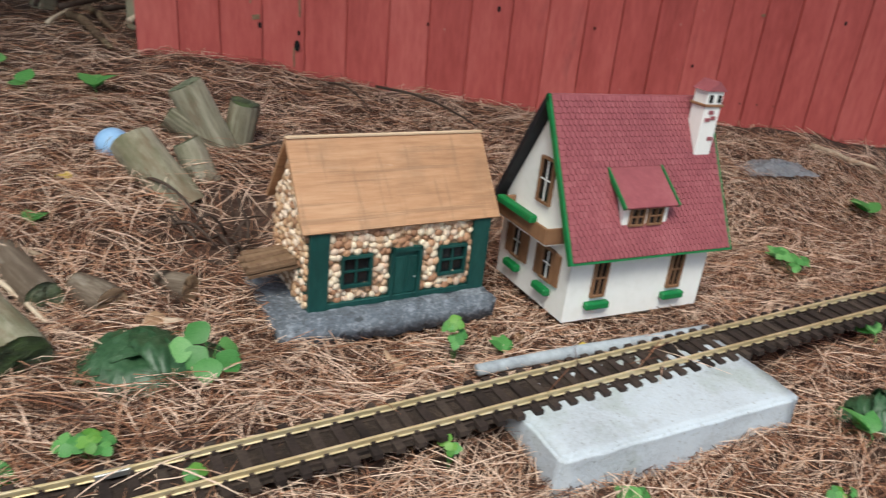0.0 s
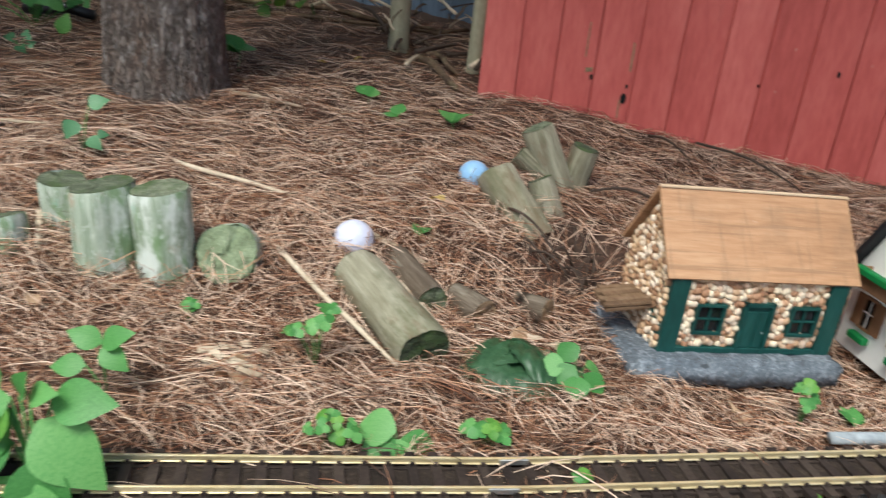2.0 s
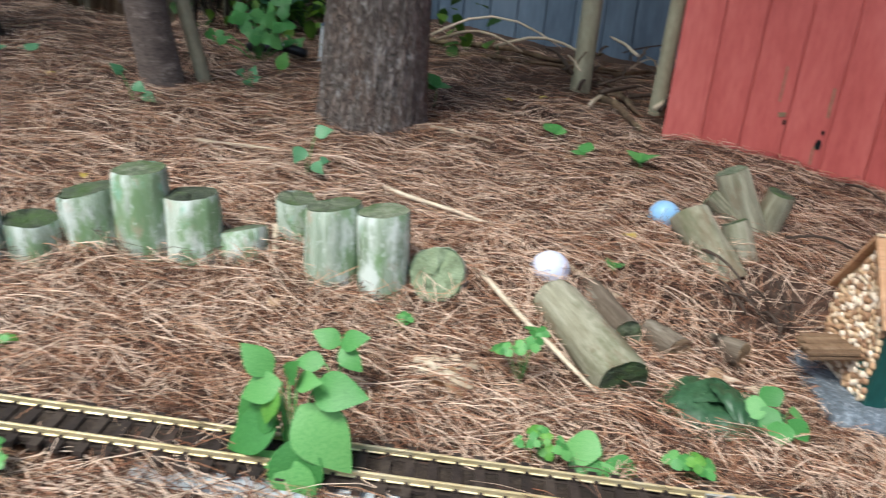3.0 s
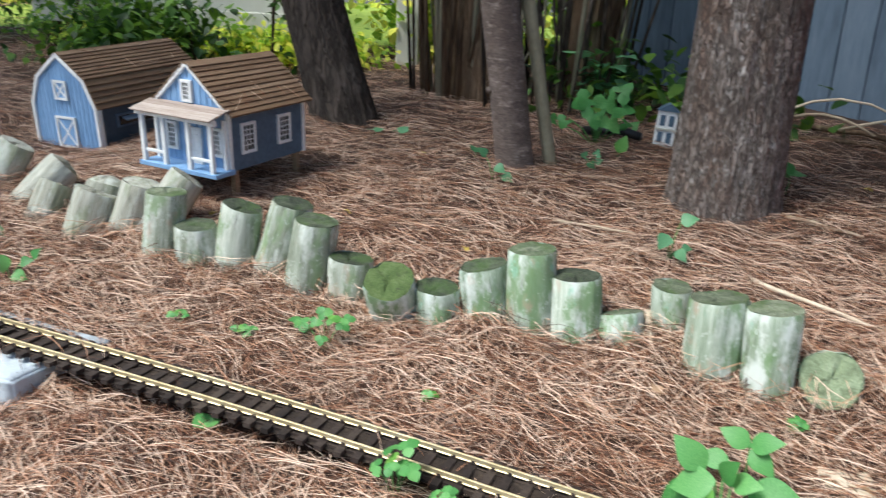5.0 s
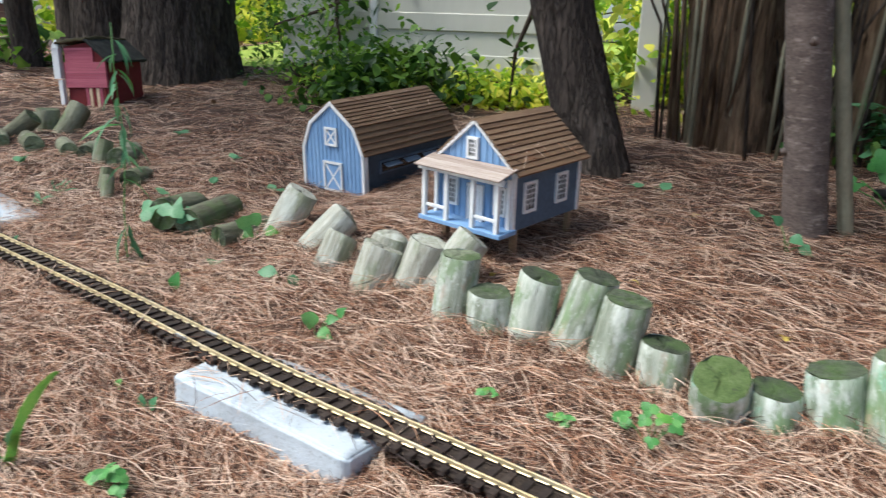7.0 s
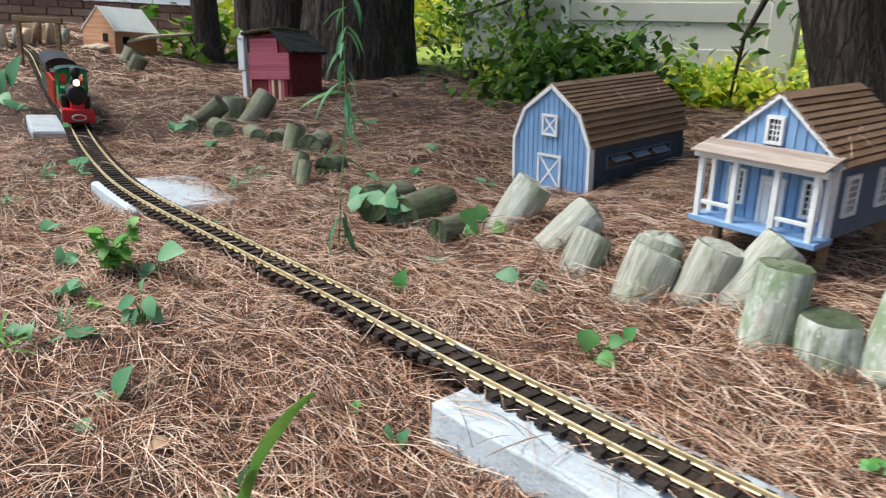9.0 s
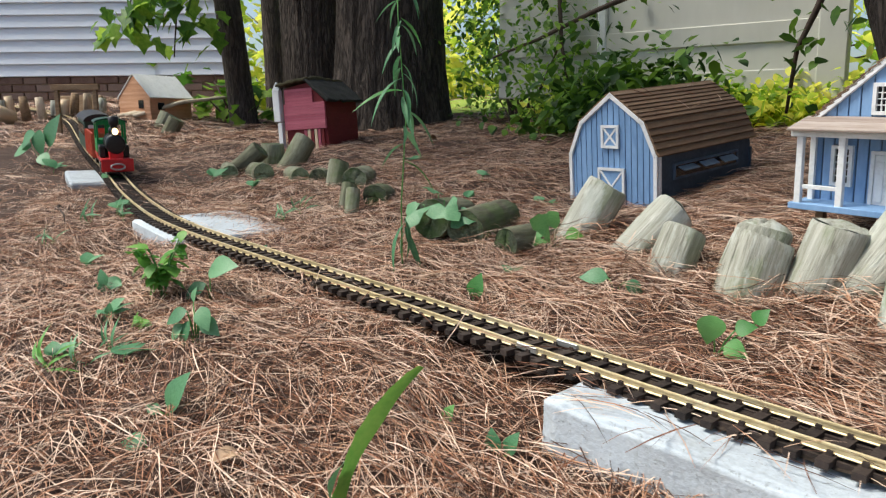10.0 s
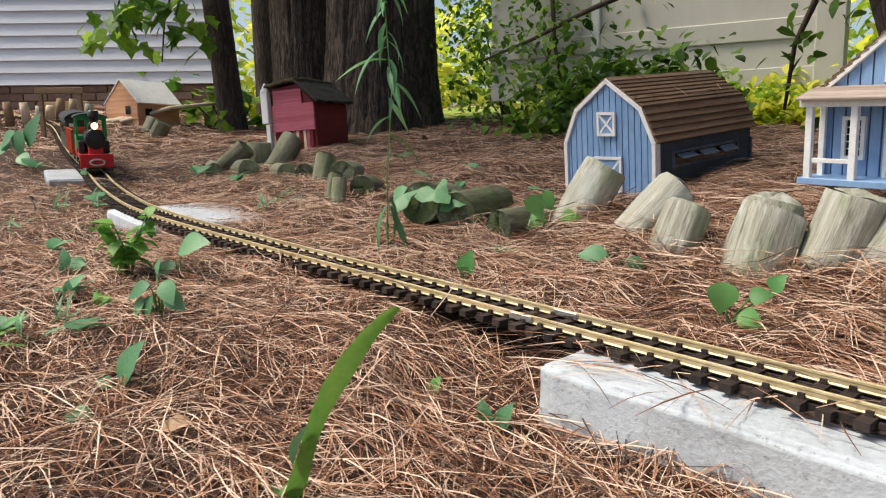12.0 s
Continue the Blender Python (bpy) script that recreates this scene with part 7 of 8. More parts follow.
part("coupler_loop", bm, M_STEEL, beam, "bright oval coupler loop", True)
part("boiler", tube([(-0.030, 0, 0.090), (0.075, 0, 0.090)], [0.0265, 0.0265], 28), M_LOCOBLACK, loco, "black boiler", True)
part("smokebox", tube([(0.066, 0, 0.090), (0.094, 0, 0.090), (0.098, 0, 0.090), (0.099, 0, 0.090)], [0.0285, 0.0285, 0.026, 0.02], 28), M_LOCOBLACK, loco, "black smokebox", True)
part("side_tank", box(0.070, 0.018, 0.034, 0.012, 0.034, 0.050, bev=0.003), M_LOCOBLACK, loco, "black side tank")
part("side_tank", box(0.070, 0.018, 0.034, 0.012, -0.034, 0.050, bev=0.003), M_LOCOBLACK, loco, "black side tank")
part("saddle", box(0.034, 0.040, 0.024, 0.080, 0, 0.048, bev=0.002), M_LOCORED, loco, "red smokebox saddle")
part("chimney", tube([(0.078, 0, 0.114), (0.078, 0, 0.140), (0.078, 0, 0.146), (0.078, 0, 0.166)], [0.009, 0.010, 0.0145, 0.0155], 20), M_LOCOBLACK, loco, "black flared chimney", True)
part("dome", tube([(0.035, 0, 0.112), (0.035, 0, 0.128), (0.035, 0, 0.134), (0.035, 0, 0.137)], [0.013, 0.013, 0.010, 0.003], 20), M_LOCOBLACK, loco, "black steam dome", True)
lamp = part("headlight", tube([(0.088, 0, 0.126), (0.104, 0, 0.126)], [0.0105, 0.0105], 18), M_LOCOBLACK, loco, "black headlight housing", True)
part("lamp_glass", tube([(0.1035, 0, 0.126), (0.1055, 0, 0.126)], [0.0092, 0.0085], 18), M_LAMP, lamp, "glowing warm headlight", True)
for s in (-1, 1):
    part("cylinder", box(0.036, 0.016, 0.024, 0.078, s * 0.040, 0.014, bev=0.004), M_LOCOBLACK, loco, "black steam cylinder")
    part("connecting_rod", box(0.105, 0.003, 0.005, 0.012, s * 0.033, 0.014), M_STEEL, loco, "bright connecting rod")
cab = part("cab", box(0.084, 0.088, 0.046, -0.066, 0, 0.050, bev=0.001), M_LOCOGREEN, loco, "green cab lower walls")
for x in (-0.104, -0.028):
    for s in (-1, 1):
        part("cab_post", box(0.010, 0.006, 0.050, x, s * 0.041, 0.095), M_LOCOGREEN, cab, "green cab post")
for s in (-1, 1):
    part("cab_top_rail", box(0.084, 0.006, 0.009, -0.066, s * 0.041, 0.140), M_LOCOGREEN, cab, "green rail over the cab window")
for x in (-0.106, -0.027):
    part("cab_sheet", box(0.005, 0.024, 0.052, x, 0, 0.095), M_LOCOGREEN, cab, "green cab end sheet")
    part("cab_sheet", box(0.005, 0.084, 0.012, x, 0, 0.138), M_LOCOGREEN, cab, "green cab end sheet")
arc = [(0.049 * math.sin(a), 0.147 + 0.012 * math.cos(a) - 0.002) for a in np.linspace(-1.5, 1.5, 11)]
roof = prism([(y, z) for y, z in arc] + [(y * 0.97, z - 0.003) for y, z in reversed(arc)], -0.048, 0.048)
roof = part("cab_roof", roof, M_COACH, loco, "dark green curved cab roof")
roof.matrix_basis = pose(-0.066, 0, 0, 0, 0, 90)
part("red_valance", box(0.086, 0.090, 0.010, -0.066, 0, 0.050), M_LOCORED, loco, "red band under the cab")

S1 = S0 + 0.28
wagon = thing("open_wagon", "orange-red open goods wagon behind the locomotive", "model train", on_rails(S1, S1 + 0.27))
wagon.scale = (1.10, 1.08, 1.20)
part("underframe", box(0.250, 0.060, 0.012, 0, 0, 0.022), M_LOCOBLACK, wagon)
for x in (-0.078, 0.078):
    wheelset(wagon, x)
part("floor", box(0.262, 0.096, 0.006, 0, 0, 0.034), M_WAGON, wagon)
for s in (-1, 1):
    w = part("side_wall", box(0.262, 0.004, 0.070, 0, s * 0.047, 0.038), M_WAGON, wagon, "orange-red side wall")
    for k in range(11):
        part("rib", box(0.006, 0.004, 0.070, -0.126 + 0.0252 * k, s * 0.0505, 0.037), M_WAGON, w)
    part("end_wall", box(0.004, 0.094, 0.070, s * 0.129, 0, 0.038), M_WAGON, wagon, "orange-red end wall")

S2 = S1 + 0.312
coach = thing("passenger_coach", "dark green passenger coach with an arched roof", "model train", on_rails(S2, S2 + 0.31))
coach.scale = (1.10, 1.08, 1.20)
part("underframe", box(0.290, 0.060, 0.012, 0, 0, 0.022), M_LOCOBLACK, coach)
for x in (-0.095, 0.095):
    wheelset(coach, x)
part("body", box(0.300, 0.100, 0.098, 0, 0, 0.034, bev=0.002), M_COACH, coach, "dark green coach body")
for s in (-1, 1):
    for k in range(7):
        w = part("window", box(0.026, 0.002, 0.036, -0.114 + 0.038 * k, s * 0.0505, 0.082), M_DARKGLASS, coach, "dark coach window")
for y in (-0.028, 0.028):
    part("end_window", box(0.002, 0.020, 0.034, 0.1508, y, 0.084), M_WHITEPAINT, coach, "pale end window")
arc = [(0.054 * math.sin(a), 0.128 + 0.026 * math.cos(a)) for a in np.linspace(-1.5, 1.5, 13)]
roof = part("roof", prism(arc, -0.160, 0.160), M_LOCOBLACK, coach, "black arched coach roof")
roof.matrix_basis = pose(0, 0, 0, 0, 0, 90)

# ---- far model buildings ----
# Wooden gate frame over the track.
gate = thing("gate_frame", "weathered wooden portal frame standing over the track", "gate", pose(-5.66, -1.60, 0, 0, 0, math.degrees(math.atan2(0.2, 0.05))))
for x in (0.0, 0.205):
    part("post", box(0.022, 0.022, 0.36, x, 0, 0.24, bev=0.002), M_WOODOLD, gate)
part("lintel", box(0.255, 0.026, 0.030, 0.102, 0, 0.575, bev=0.002), M_WOODOLD, gate)

M_TANBOARD = mat("tan_orange_boards", [(0.441, 0.206, 0.109, 1), (0.609, 0.319, 0.181, 1), (0.714, 0.432, 0.29, 1)], 20, stretch=(0.3, 0.3, 3), rough=0.75, bump=0.3, each=0.2)
CBW, CBD, CBH, CBR = 0.285, 0.33, 0.105, 0.138
cabin = thing("wooden_cabin", "tan wooden model cabin with a pale grey roof", "model house", pose(-6.43, -1.40, 0.462, 0, 0, 47))
part("wall", prism([(0, -0.06), (CBW, -0.06), (CBW, CBH), (CBW / 2, CBH + CBR - 0.006), (0, CBH)], 0, CBD), M_TANBOARD, cabin, "tan plank walls")
for k in range(9):
    part("plank", box(CBW - 0.002, 0.004, 0.0125, CBW / 2, -0.003, 0.0135 * k - 0.002), M_TANBOARD, cabin)
for k in range(10):
    z = 0.0135 * (k + 9)
    w = CBW * (1 - (z - CBH) / CBR) - 0.012
    if w > 0.02:
        part("plank", box(w, 0.004, 0.0125, CBW / 2, -0.003, z - 0.002), M_TANBOARD, cabin)
ca = math.atan2(CBR, CBW / 2)
for s in (-1, 1):
    ln = (CBW / 2 + 0.012) / math.cos(ca)
    m = Matrix.Translation((CBW / 2 + s * (CBW / 4 + 0.006), CBD / 2, CBH + CBR / 2 - 0.008)) @ pose(0, 0, 0, 0, s * math.degrees(ca), 0)
    part("roof_sheet", box(ln, CBD + 0.02, 0.008, 0, 0, 0.0, bev=0.002, m=m), M_WHITEPAINT, cabin, "pale grey roof sheet")
part("doorway", box(0.042, 0.006, 0.05, CBW * 0.72, -0.006, 0.03), M_DARKGLASS, cabin, "dark square opening")
part("side_opening", box(0.006, 0.05, 0.045, CBW + 0.001, 0.08, 0.02), M_DARKGLASS, cabin, "dark side opening")
for k in range(3):
    bm = tube([(0, 0, 0), (0.30, 0.05, 0.07 + 0.01 * k), (0.66, 0.10, 0.13)], [0.013, 0.012, 0.009], 8)
    solid("stick", bm, M_TWIG, "long pale stick leaning by the cabin", "stick", pose(-6.30 + 0.02 * k, -1.40 + 0.05 * k, gz(-6.30, -1.40) + 0.012, 0, 0, 96), "fallen sticks", smooth=True)

# A row of short stakes against the foundation, and a pale round log.
for k in range(9):
    u = k / 8
    x, y = -6.17 - 0.26 * u, -2.02 + 0.50 * u + 0.015 * math.sin(5 * k)
    h = 0.085 + 0.05 * pr.random()
    bm = tube([(0, 0, -0.08), (0, 0, h * 0.6), (0, 0, h)], [0.026, 0.026, 0.022], 14, wob=0.1, seed=k)
    solid("stake", bm, (M_LOGGREY, M_PLYEDGE, M_WOODOLD, M_TWIG)[k % 4], "short weathered stake in a row before the house", "stake", pose(x, y, gz(x, y) + 0.02, pr.uniform(-7, 7), pr.uniform(-7, 7), 0), "stake row", smooth=True)
bm = box(0.34, 0.03, 0.12, bev=0.004)
solid("board", bm, M_WOODOLD, "brown upright board behind the stakes", "board", pose(-6.50, -1.66, gz(-6.50, -1.66) - 0.01, -6, 0, 64))
bm = tube([(0, 0, 0), (0, 0, 0.16)], [0.045, 0.045], 16)
solid("pale_log", bm, M_PLYEDGE, "short pale sawn log lying by the stakes", "log", pose(-6.05, -1.93, gz(-6.05, -1.93) + 0.035, 66, 0, 40), smooth=True)

# Red stepped building with a black roof and a silver stack.
# Red boards coloured paler for the lit front, darker for the shaded side.
M_PINKWALL = mat("lit_red_boards", [(0.375, 0.0791, 0.117, 1), (0.55, 0.151, 0.206, 1)], 20, stretch=(0.3, 0.3, 4), rough=0.7, bump=0.3, each=0.25)
M_DARKRED = mat("dark_red_boards", [(0.12, 0.008, 0.012, 1), (0.2, 0.018, 0.022, 1)], 20, rough=0.7, bump=0.3)
M_OLIVEROOF = mat("mossy_brown_roof", [(0.03, 0.026, 0.014, 1), (0.07, 0.06, 0.03, 1), (0.11, 0.095, 0.05, 1)], 30, rough=0.95, bump=0.7, depth=0.002)
M_TAR = mat("black_tar_roof", [(0.012, 0.012, 0.012, 1), (0.05, 0.05, 0.045, 1)], 40, rough=0.9, bump=0.8, depth=0.003)
RW, RD = 0.23, 0.27
red = thing("red_mine_building", "red stepped model building with a black tar roof and pale stack", "model building", pose(-4.898, -0.426, 0.268, 0, -3, 50))
RPROF = [(0.0, -0.06), (RW, -0.06), (RW, 0.205), (0.62 * RW, 0.300), (0.0, 0.280)]
part("wall", prism(RPROF, 0, RD), M_DARKRED, red, "red side wall, darkened for shade")
for k in range(9):
    part("plank", box(RW + 0.006, 0.012, 0.0132, RW / 2, -0.006, 0.082 + 0.0138 * k, bev=0.001), M_PINKWALL, red)
for k in range(5):
    part("plank", box(0.70 * RW, 0.008, 0.0132, 0.37 * RW, -0.004, 0.206 + 0.0138 * k, bev=0.001), M_PINKWALL, red)
for k in range(7):
    part("door_slat", box(0.015, 0.006, 0.100, RW * 0.40 + 0.0195 * k, -0.004, -0.02), M_PLYEDGE if k in (2, 4) else M_PINKWALL if k in (1, 5) else M_DARKRED, red, "upright door slat")
for k in range(9):
    part("side_plank", box(0.006, RD - 0.004, 0.026, RW + 0.002, RD / 2, -0.03 + 0.0262 * k), M_DARKRED, red)
for (x0, z0), (x1, z1), mt, lab in (((0.56 * RW, 0.312), (RW + 0.030, 0.200), M_TAR, "black tar-paper roof slope"), ((-0.030, 0.288), (0.66 * RW, 0.312), M_OLIVEROOF, "mossy brown upper roof")):
    ang, ln = math.atan2(z1 - z0, x1 - x0), math.hypot(x1 - x0, z1 - z0)
    m = Matrix.Translation(((x0 + x1) / 2, RD / 2 - 0.004, (z0 + z1) / 2)) @ pose(0, 0, 0, 0, -math.degrees(ang), 0)
    bm = box(ln, RD + 0.05, 0.016, bev=0.004, m=m)
    bmesh.ops.subdivide_edges(bm, edges=[e for e in bm.edges if e.calc_length() > 0.05], cuts=8, use_grid_fill=True)
    for v in bm.verts:
        v.co += Vector((0, 0, 0.010 * noise.noise(v.co * 30)))
    part("roof", bm, mt, red, lab)
stack = part("stack", box(0.040, 0.030, 0.150, -0.034, -0.012, 0.125, bev=0.003), M_WHITEPAINT, red, "pale grey-white square stack")
part("stack_foot", box(0.024, 0.024, 0.150, -0.024, -0.012, -0.03, bev=0.002), M_WHITEPAINT, stack, "narrow lower stack")
part("stack_tip", tube([(-0.034, -0.012, 0.275), (-0.034, -0.012, 0.315)], [0.026, 0.003], 4), M_WHITEPAINT, stack, "pointed stack tip")

# Little white and grey house far under the shrubs.
mini = thing("tiny_house", "tiny white and blue-grey model house under the shrubs", "model house", pose(-1.835, 1.80, 0.222, 0, 4, 34))
part("wall", box(0.064, 0.07, 0.125, 0.042, 0.035, 0), M_WHITEPAINT, mini, "white walls")
part("roof", prism([(0.006, 0.125), (0.078, 0.125), (0.042, 0.150)], -0.006, 0.076), M_BLUESIDE, mini, "blue-grey gabled roof")
for r in range(2):
    for c in range(2):
        part("window", box(0.016, 0.003, 0.034, 0.028 + 0.028 * c, -0.0005, 0.022 + 0.055 * r), M_BLUESIDE, mini, "small blue-grey window")
    part("ledge", box(0.070, 0.006, 0.006, 0.042, -0.003, 0.008 + 0.055 * r), M_FENCE, mini, "white ledge")
bm = tube([(0, 0, 0), (0.12, 0.03, 0.012), (0.2, 0.02, 0.0)], [0.016, 0.016, 0.014], 12)
solid("black_pipe", bm, M_LOCOBLACK, "short black plastic pipe lying by the tiny house", "pipe", pose(-2.05, 1.72, gz(-2.05, 1.72) + 0.012, 0, 0, 12), smooth=True)

# Crumpled clear plastic at the red wall.
M_BAG = mat("crumpled_clear_plastic", [(0.3, 0.32, 0.36, 1), (0.6, 0.63, 0.68, 1)], 30, rough=0.15, bump=0.6, depth=0.004, through=0.6)
bm = bmesh.new()
bmesh.ops.create_grid(bm, x_segments=34, y_segments=16, size=0.5)
for v in bm.verts:
    q = v.co * 9
    hgt = 0.022 * (1 - (2 * v.co.x) ** 2) * (1 - (2 * v.co.y) ** 2)
    v.co = Vector((v.co.x * 0.2 + 0.012 * noise.noise(q), v.co.y * 0.11 + 0.012 * noise.noise(q + Vector((5, 0, 0))), hgt + 0.012 * abs(noise.noise(q * 1.4))))
solid("plastic_bag", bm, M_BAG, "crumpled clear plastic bag lying near the red wall", "plastic bag", pose(0.90, 1.80, gz(0.9, 1.8), 0, 0, 14))


# ---- shrubs, undergrowth and crowns ----
def foliage(count, spots, spread, size, seed, shape="ovate", hang=0.0):
    """Many leaves in clumps round the given places, joined: each a folded leaf of four faces."""
    g = np.random.default_rng(seed)
    spots = np.array(spots, float)
    c = spots[g.integers(0, len(spots), count)]
    off = g.normal(0, 1, (count, 3)) * np.array(spread)
    clump = np.floor(g.uniform(0, count / 9, count)).astype(int)
    jig = g.normal(0, 1, (int(count / 9) + 1, 3)) * np.array(spread)
    p = c + jig[clump] * 0.9 + off * 0.35
    yaw, pitch = g.uniform(0, 2 * np.pi, count), g.normal(-0.35 - hang, 0.45, count)
    s = size * g.uniform(0.6, 1.3, count)
    f = np.stack([np.cos(yaw) * np.cos(pitch), np.sin(yaw) * np.cos(pitch), np.sin(pitch)], -1)
    r = np.stack([-np.sin(yaw), np.cos(yaw), g.normal(0, 0.35, count)], -1)
    up = np.cross(r, f) * -1
    if shape == "ovate":
        prof = [(0, 0), (0.25, 0.30), (0.55, 0.33), (0.85, 0.14), (1, 0)]
    else:
        prof = [(0, 0), (0.12, 0.45), (0.38, 0.30), (0.55, 0.55), (0.72, 0.2), (1, 0)]
    left, mid, right = [], [], []
    for u, w in prof:
        m_ = p + f * (s * u)[:, None] - np.array([0, 0, 1]) * (0.25 * s * u * u)[:, None]
        mid.append(m_)
        left.append(m_ + r * (s * w)[:, None] + up * (0.12 * s * w)[:, None])
        right.append(m_ - r * (s * w)[:, None] + up * (0.12 * s * w)[:, None])
    n = len(prof)
    verts = np.stack(left + mid + right, 1)
    quads = []
    for i in range(n - 1):
        quads += [[i, n + i, n + i + 1, i + 1], [n + i, 2 * n + i, 2 * n + i + 1, n + i + 1]]
    faces = ((np.arange(count) * 3 * n)[:, None, None] + np.array(quads)[None]).reshape(-1, 4)
    me = bpy.data.meshes.new("leaves")
    me.vertices.add(count * 3 * n)
    me.vertices.foreach_set("co", verts.ravel())
    me.loops.add(faces.size)
    me.loops.foreach_set("vertex_index", faces.ravel().astype(np.int32))
    me.polygons.add(len(faces))
    me.polygons.foreach_set("loop_start", np.arange(0, faces.size, 4, dtype=np.int32))
    me.update(calc_edges=True)
    return me


def shrub(label, foot, count, spots, spread, size, seed, material, shape="ovate", name="shrub", hang=0.0, stems=True):
    t = thing(name, label, "shrub", Matrix.Translation((foot[0], foot[1], gz(*foot) - 0.02)), "background shrubs")
    o = np.array([foot[0], foot[1], gz(*foot) - 0.02])
    rel = [tuple(np.array(s) - o) for s in spots]
    me = foliage(count, rel, spread, size, seed, shape, hang)
    me.materials.append(material)
    ob = new("foliage", me)
    ob.parent = t
    tagged(ob, kind="stuff")
    if stems:
        for s in rel:
            s = Vector(s)
            part("branch", tube([(0.15 * s.x, 0.15 * s.y, 0), (0.5 * s.x, 0.5 * s.y, 0.45 * s.z), (s.x, s.y, s.z * 1.05)], [0.011, 0.008, 0.004], 6), M_TWIGDARK, t, "", True)
    return t


shrub("dark green leafy shrub along the white fence", (-3.95, 1.15), 1350, [(-4.16, 0.86, 0.46), (-4.03, 0.96, 0.52), (-3.89, 1.09, 0.52), (-4.3, 0.82, 0.44), (-4.1, 0.95, 0.38)], (0.12, 0.12, 0.075), 0.055, 31, M_BUSH)
shrub("light green maple shrub glowing in the light", (-5.0, 0.8), 3200, [(-5.40, 0.78, 0.95), (-5.2, 0.85, 0.7), (-5.0, 0.79, 0.9), (-5.3, 0.8, 0.5), (-4.67, 0.9, 0.75), (-4.6, 0.8, 0.5), (-5.1, 0.9, 1.2), (-4.8, 0.95, 1.15), (-5.5, 0.85, 1.3)], (0.17, 0.14, 0.14), 0.036, 32, M_MAPLE)
# The sunlit look of these leaves is in their colour, likewise the hedges.
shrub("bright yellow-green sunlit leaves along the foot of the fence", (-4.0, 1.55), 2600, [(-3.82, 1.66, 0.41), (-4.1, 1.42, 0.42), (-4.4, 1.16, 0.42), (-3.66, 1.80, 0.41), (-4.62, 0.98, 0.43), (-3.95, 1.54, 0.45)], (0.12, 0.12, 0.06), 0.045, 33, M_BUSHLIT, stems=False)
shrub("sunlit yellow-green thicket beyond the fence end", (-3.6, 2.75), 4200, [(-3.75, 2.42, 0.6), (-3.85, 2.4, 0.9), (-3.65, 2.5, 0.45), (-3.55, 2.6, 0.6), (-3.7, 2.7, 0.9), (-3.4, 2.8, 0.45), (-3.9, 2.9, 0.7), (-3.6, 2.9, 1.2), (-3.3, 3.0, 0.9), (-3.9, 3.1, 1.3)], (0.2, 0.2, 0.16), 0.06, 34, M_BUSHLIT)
shrub("hanging maple branch with broad green leaves", (-6.33, -0.70), 130, [(-6.2, -1.31, 1.02), (-6.16, -1.17, 1.15), (-6.22, -1.0, 1.2), (-6.21, -0.95, 1.0), (-6.28, -0.86, 1.45), (-6.2, -1.1, 1.4), (-6.2, -1.25, 1.3)], (0.09, 0.10, 0.08), 0.105, 35, M_MAPLE, "lobed", "maple_branch", 0.5, False)
mb = bpy.data.objects["maple_branch"]
for pts_ in ([(-0.05, -0.1, 1.3), (0.05, -0.3, 1.2), (0.12, -0.5, 0.95), (0.13, -0.62, 0.6)], [(-0.05, -0.1, 1.3), (0.08, -0.2, 1.05), (0.13, -0.3, 0.7), (0.13, -0.33, 0.45)]):
    part("limb", tube(pts_, [0.012, 0.009, 0.006, 0.004], 7), M_TWIGDARK, mb, "", True)
shrub("low maple undergrowth by the dark trunks", (-6.4, -0.65), 95, [(-6.48, -0.81, 0.66), (-6.44, -0.67, 0.55), (-6.3, -0.53, 0.5), (-6.5, -0.86, 0.55)], (0.13, 0.13, 0.08), 0.1, 36, M_MAPLE, "lobed")
shrub("dark low undergrowth before the blue shed", (-2.3, 2.25), 700, [(-2.2, 2.1, 0.36), (-2.4, 2.3, 0.4), (-2.0, 2.3, 0.34), (-1.8, 2.3, 0.3), (-2.6, 2.4, 0.42)], (0.16, 0.14, 0.07), 0.06, 37, M_BUSH)
for pts_, seed in (([(-4.29, 1.12, 0.95), (-4.44, 0.96, 0.88), (-4.69, 0.79, 0.78), (-4.95, 0.61, 0.70)], 41), ([(-3.42, 1.40, 0.95), (-3.5, 1.37, 0.76), (-3.56, 1.35, 0.63), (-3.62, 1.37, 0.40)], 42), ([(-4.9, 0.95, 1.4), (-4.7, 0.9, 1.0), (-4.62, 0.88, 0.75), (-4.55, 0.9, 0.5)], 43)):
    br = thing("tree_branch", "thin dark branch with scattered green leaves before the fence", "branch", Matrix.Translation(pts_[-1]), "bare branches")
    o = Vector(pts_[-1])
    part("limb", tube([Vector(p) - o for p in pts_], [0.014, 0.012, 0.009, 0.006], 8), M_TWIGDARK, br, "", True)
    me = foliage(60, [tuple(Vector(p) - o) for p in pts_], (0.10, 0.10, 0.06), 0.055, seed)
    me.materials.append(M_BUSH)
    ob = new("foliage", me)
    ob.parent = br
    tagged(ob, kind="stuff")

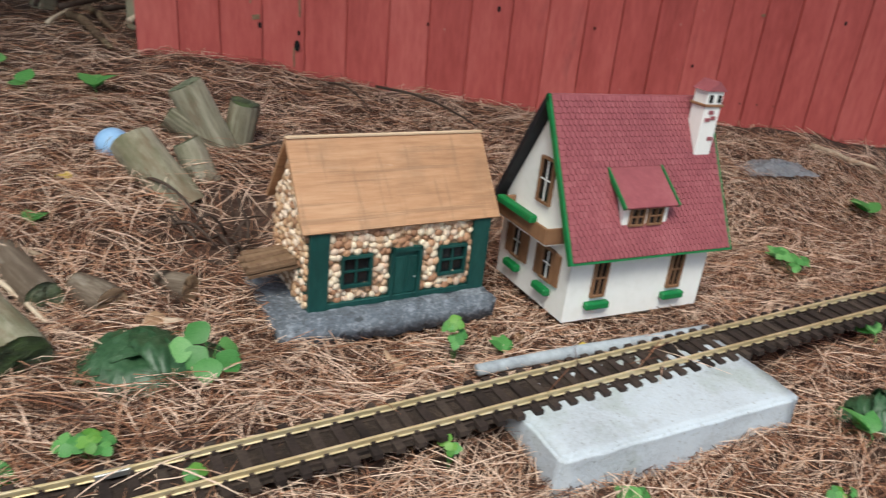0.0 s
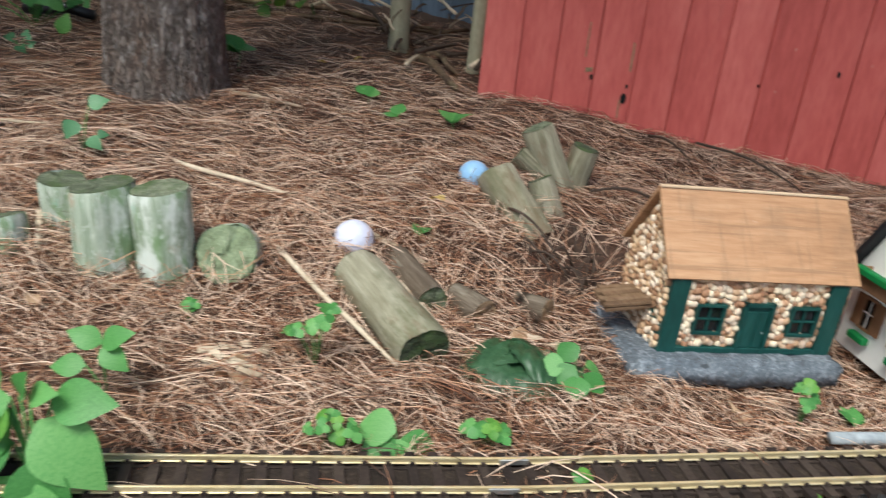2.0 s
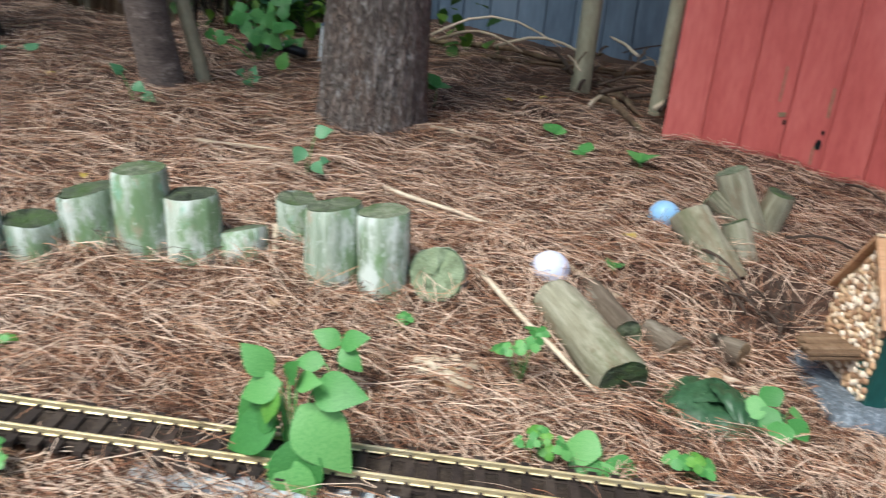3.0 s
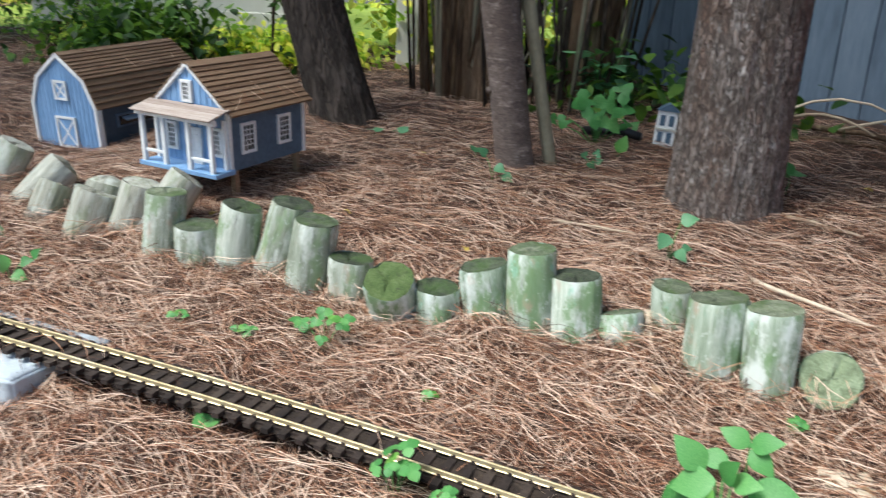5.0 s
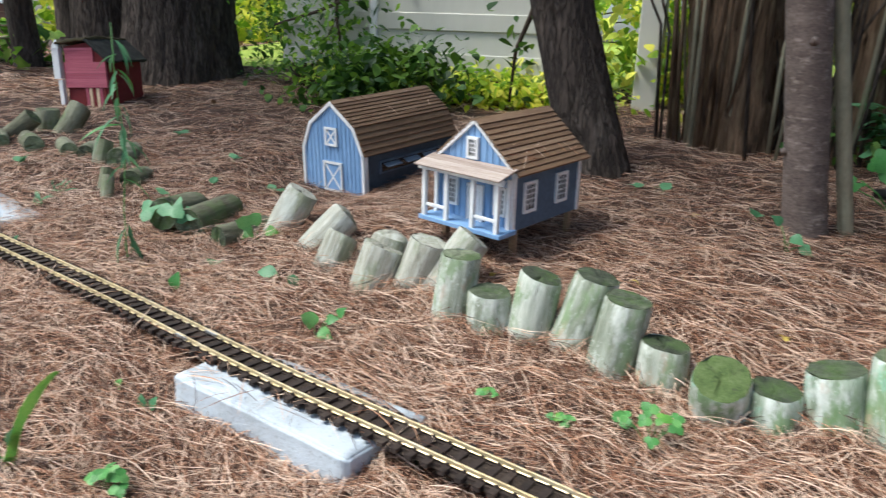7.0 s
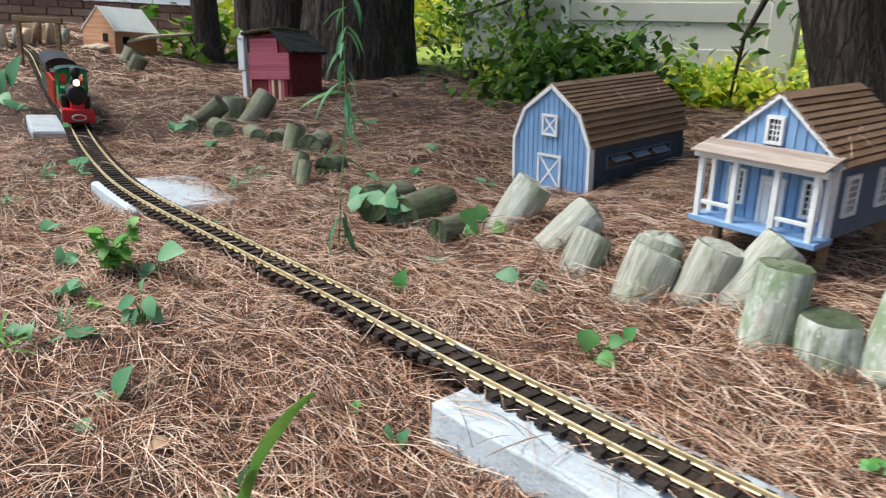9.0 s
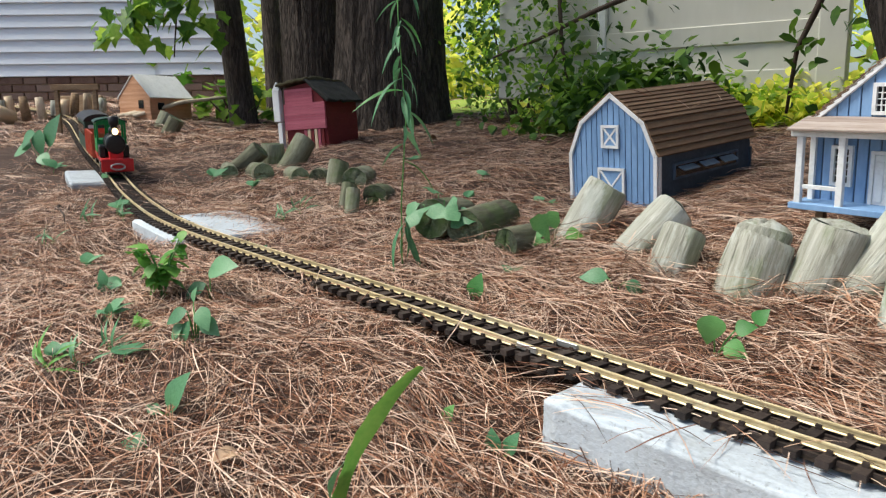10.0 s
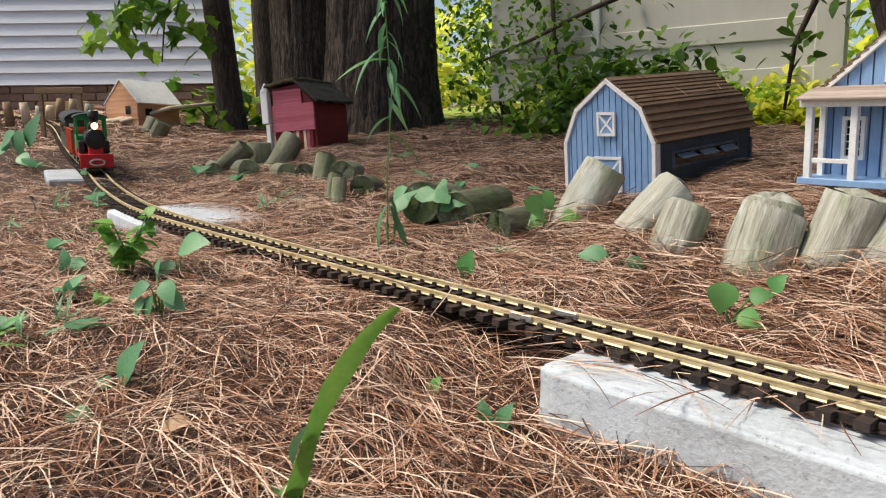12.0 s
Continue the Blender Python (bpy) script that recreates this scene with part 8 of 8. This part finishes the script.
# Sunny lawn beyond the fence and thickets far behind.
bm = bmesh.new()
bmesh.ops.create_grid(bm, x_segments=40, y_segments=40, size=1.0)
for v in bm.verts:
    wx = -6.45 + 2.7 * v.co.x * 0.748 - 3.0 * v.co.y * 0.664
    wy = 4.2 + 2.7 * v.co.x * 0.664 + 3.0 * v.co.y * 0.748
    v.co = Vector((wx, wy, float(lie(wx, wy)) + 0.02))
solid("lawn", bm, M_LAWN, "sunny yellow-green lawn beyond the fence", "lawn", kind="structure")
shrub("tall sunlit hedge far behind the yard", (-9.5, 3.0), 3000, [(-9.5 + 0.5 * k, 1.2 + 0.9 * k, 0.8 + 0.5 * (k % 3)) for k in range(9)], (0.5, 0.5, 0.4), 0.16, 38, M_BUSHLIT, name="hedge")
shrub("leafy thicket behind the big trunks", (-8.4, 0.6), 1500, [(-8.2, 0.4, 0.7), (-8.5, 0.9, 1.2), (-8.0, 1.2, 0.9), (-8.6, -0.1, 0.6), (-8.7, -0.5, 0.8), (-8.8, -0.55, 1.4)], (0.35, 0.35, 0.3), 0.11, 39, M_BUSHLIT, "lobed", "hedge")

# Unseen crowns added to the standing trunks, their clumps placed to cast shade below.
for owner, spots, seed in (("pine_tree", [(-0.9, -1.0, 3.1), (-0.2, -0.6, 3.0), (0.4, -1.3, 3.2), (1.0, -0.7, 3.1), (1.6, -1.3, 3.3), (2.2, -0.8, 3.1), (2.9, -1.2, 3.2), (3.4, -0.7, 3.3), (0.3, -0.1, 2.9), (1.4, -0.2, 3.0), (2.4, -0.1, 3.1)], 51),
                           ("pine_tree.001", [(-0.1, -1.5, 3.1), (0.4, -1.35, 3.1), (0.1, -1.1, 3.0), (0.7, -0.9, 3.0)], 52), ("cedar_tree", [(0.2, 0.1, 2.5), (0.5, 0.3, 2.6), (-0.1, 0.4, 2.6), (0.8, 0.6, 2.5)], 53),
                           ("maple_tree.001", [(0.9, -1.9, 3.6), (1.5, -1.4, 3.7), (2.1, -1.9, 3.6), (2.7, -1.5, 3.7), (1.2, -1.2, 3.8), (0.6, -1.3, 3.9)], 55), ("maple_tree", [(0.3, 0.3, 3.9), (0.6, 0.6, 4.1), (-0.6, 0.6, 4.0)], 54)):
    tree = bpy.data.objects[owner]
    me = foliage((25 if "pine" in owner else 50 if owner == "maple_tree.001" else 50) * len(spots), spots, (0.40, 0.40, 0.16), 0.28, seed)
    me.materials.append(M_BUSH)
    ob = new("crown", me)
    ob.parent = tree
    tagged(ob, kind="stuff")

# Needles and leaf scraps fallen on the model roofs.
def roof_litter(name, owner, run_lo, run_hi, slope_fn, count, seed, label):
    g = random.Random(seed)
    bm = bmesh.new()
    frame_ = bpy.data.objects[owner].matrix_world
    for _ in range(count):
        y, u, a, ln = g.uniform(run_lo, run_hi), g.uniform(0.05, 0.9), g.uniform(0, 3.14), g.uniform(0.03, 0.09)
        pts = []
        for k in (-1, 0, 1):
            yy, uu = y + k * ln / 2 * math.cos(a), min(0.98, max(0.0, u + k * ln / 2 * math.sin(a) / 0.16))
            x, z = slope_fn(uu)
            pts.append(frame_ @ Vector((x, yy, z + 0.009 + 0.002 * (k == 0))))
        tube(pts, [0.0005, 0.0008, 0.0004], 4, bm)
    solid(name, bm, M_NEEDLE, label, "pine needles", kind="stuff")


roof_litter("roof_needles", "blue_house", 0.0, HD, lambda u: (HW + 0.01 - u * (HW / 2 + 0.01), HH - 0.006 + u * HR), 26, 4, "dry needles fallen on the blue farmhouse roof")
roof_litter("roof_needles", "blue_barn", 0.0, BD, lambda u: (BW - 0.039 - u * (BW / 2 - 0.039), 0.219 + u * 0.073), 12, 5, "dry needles fallen on the blue barn roof")
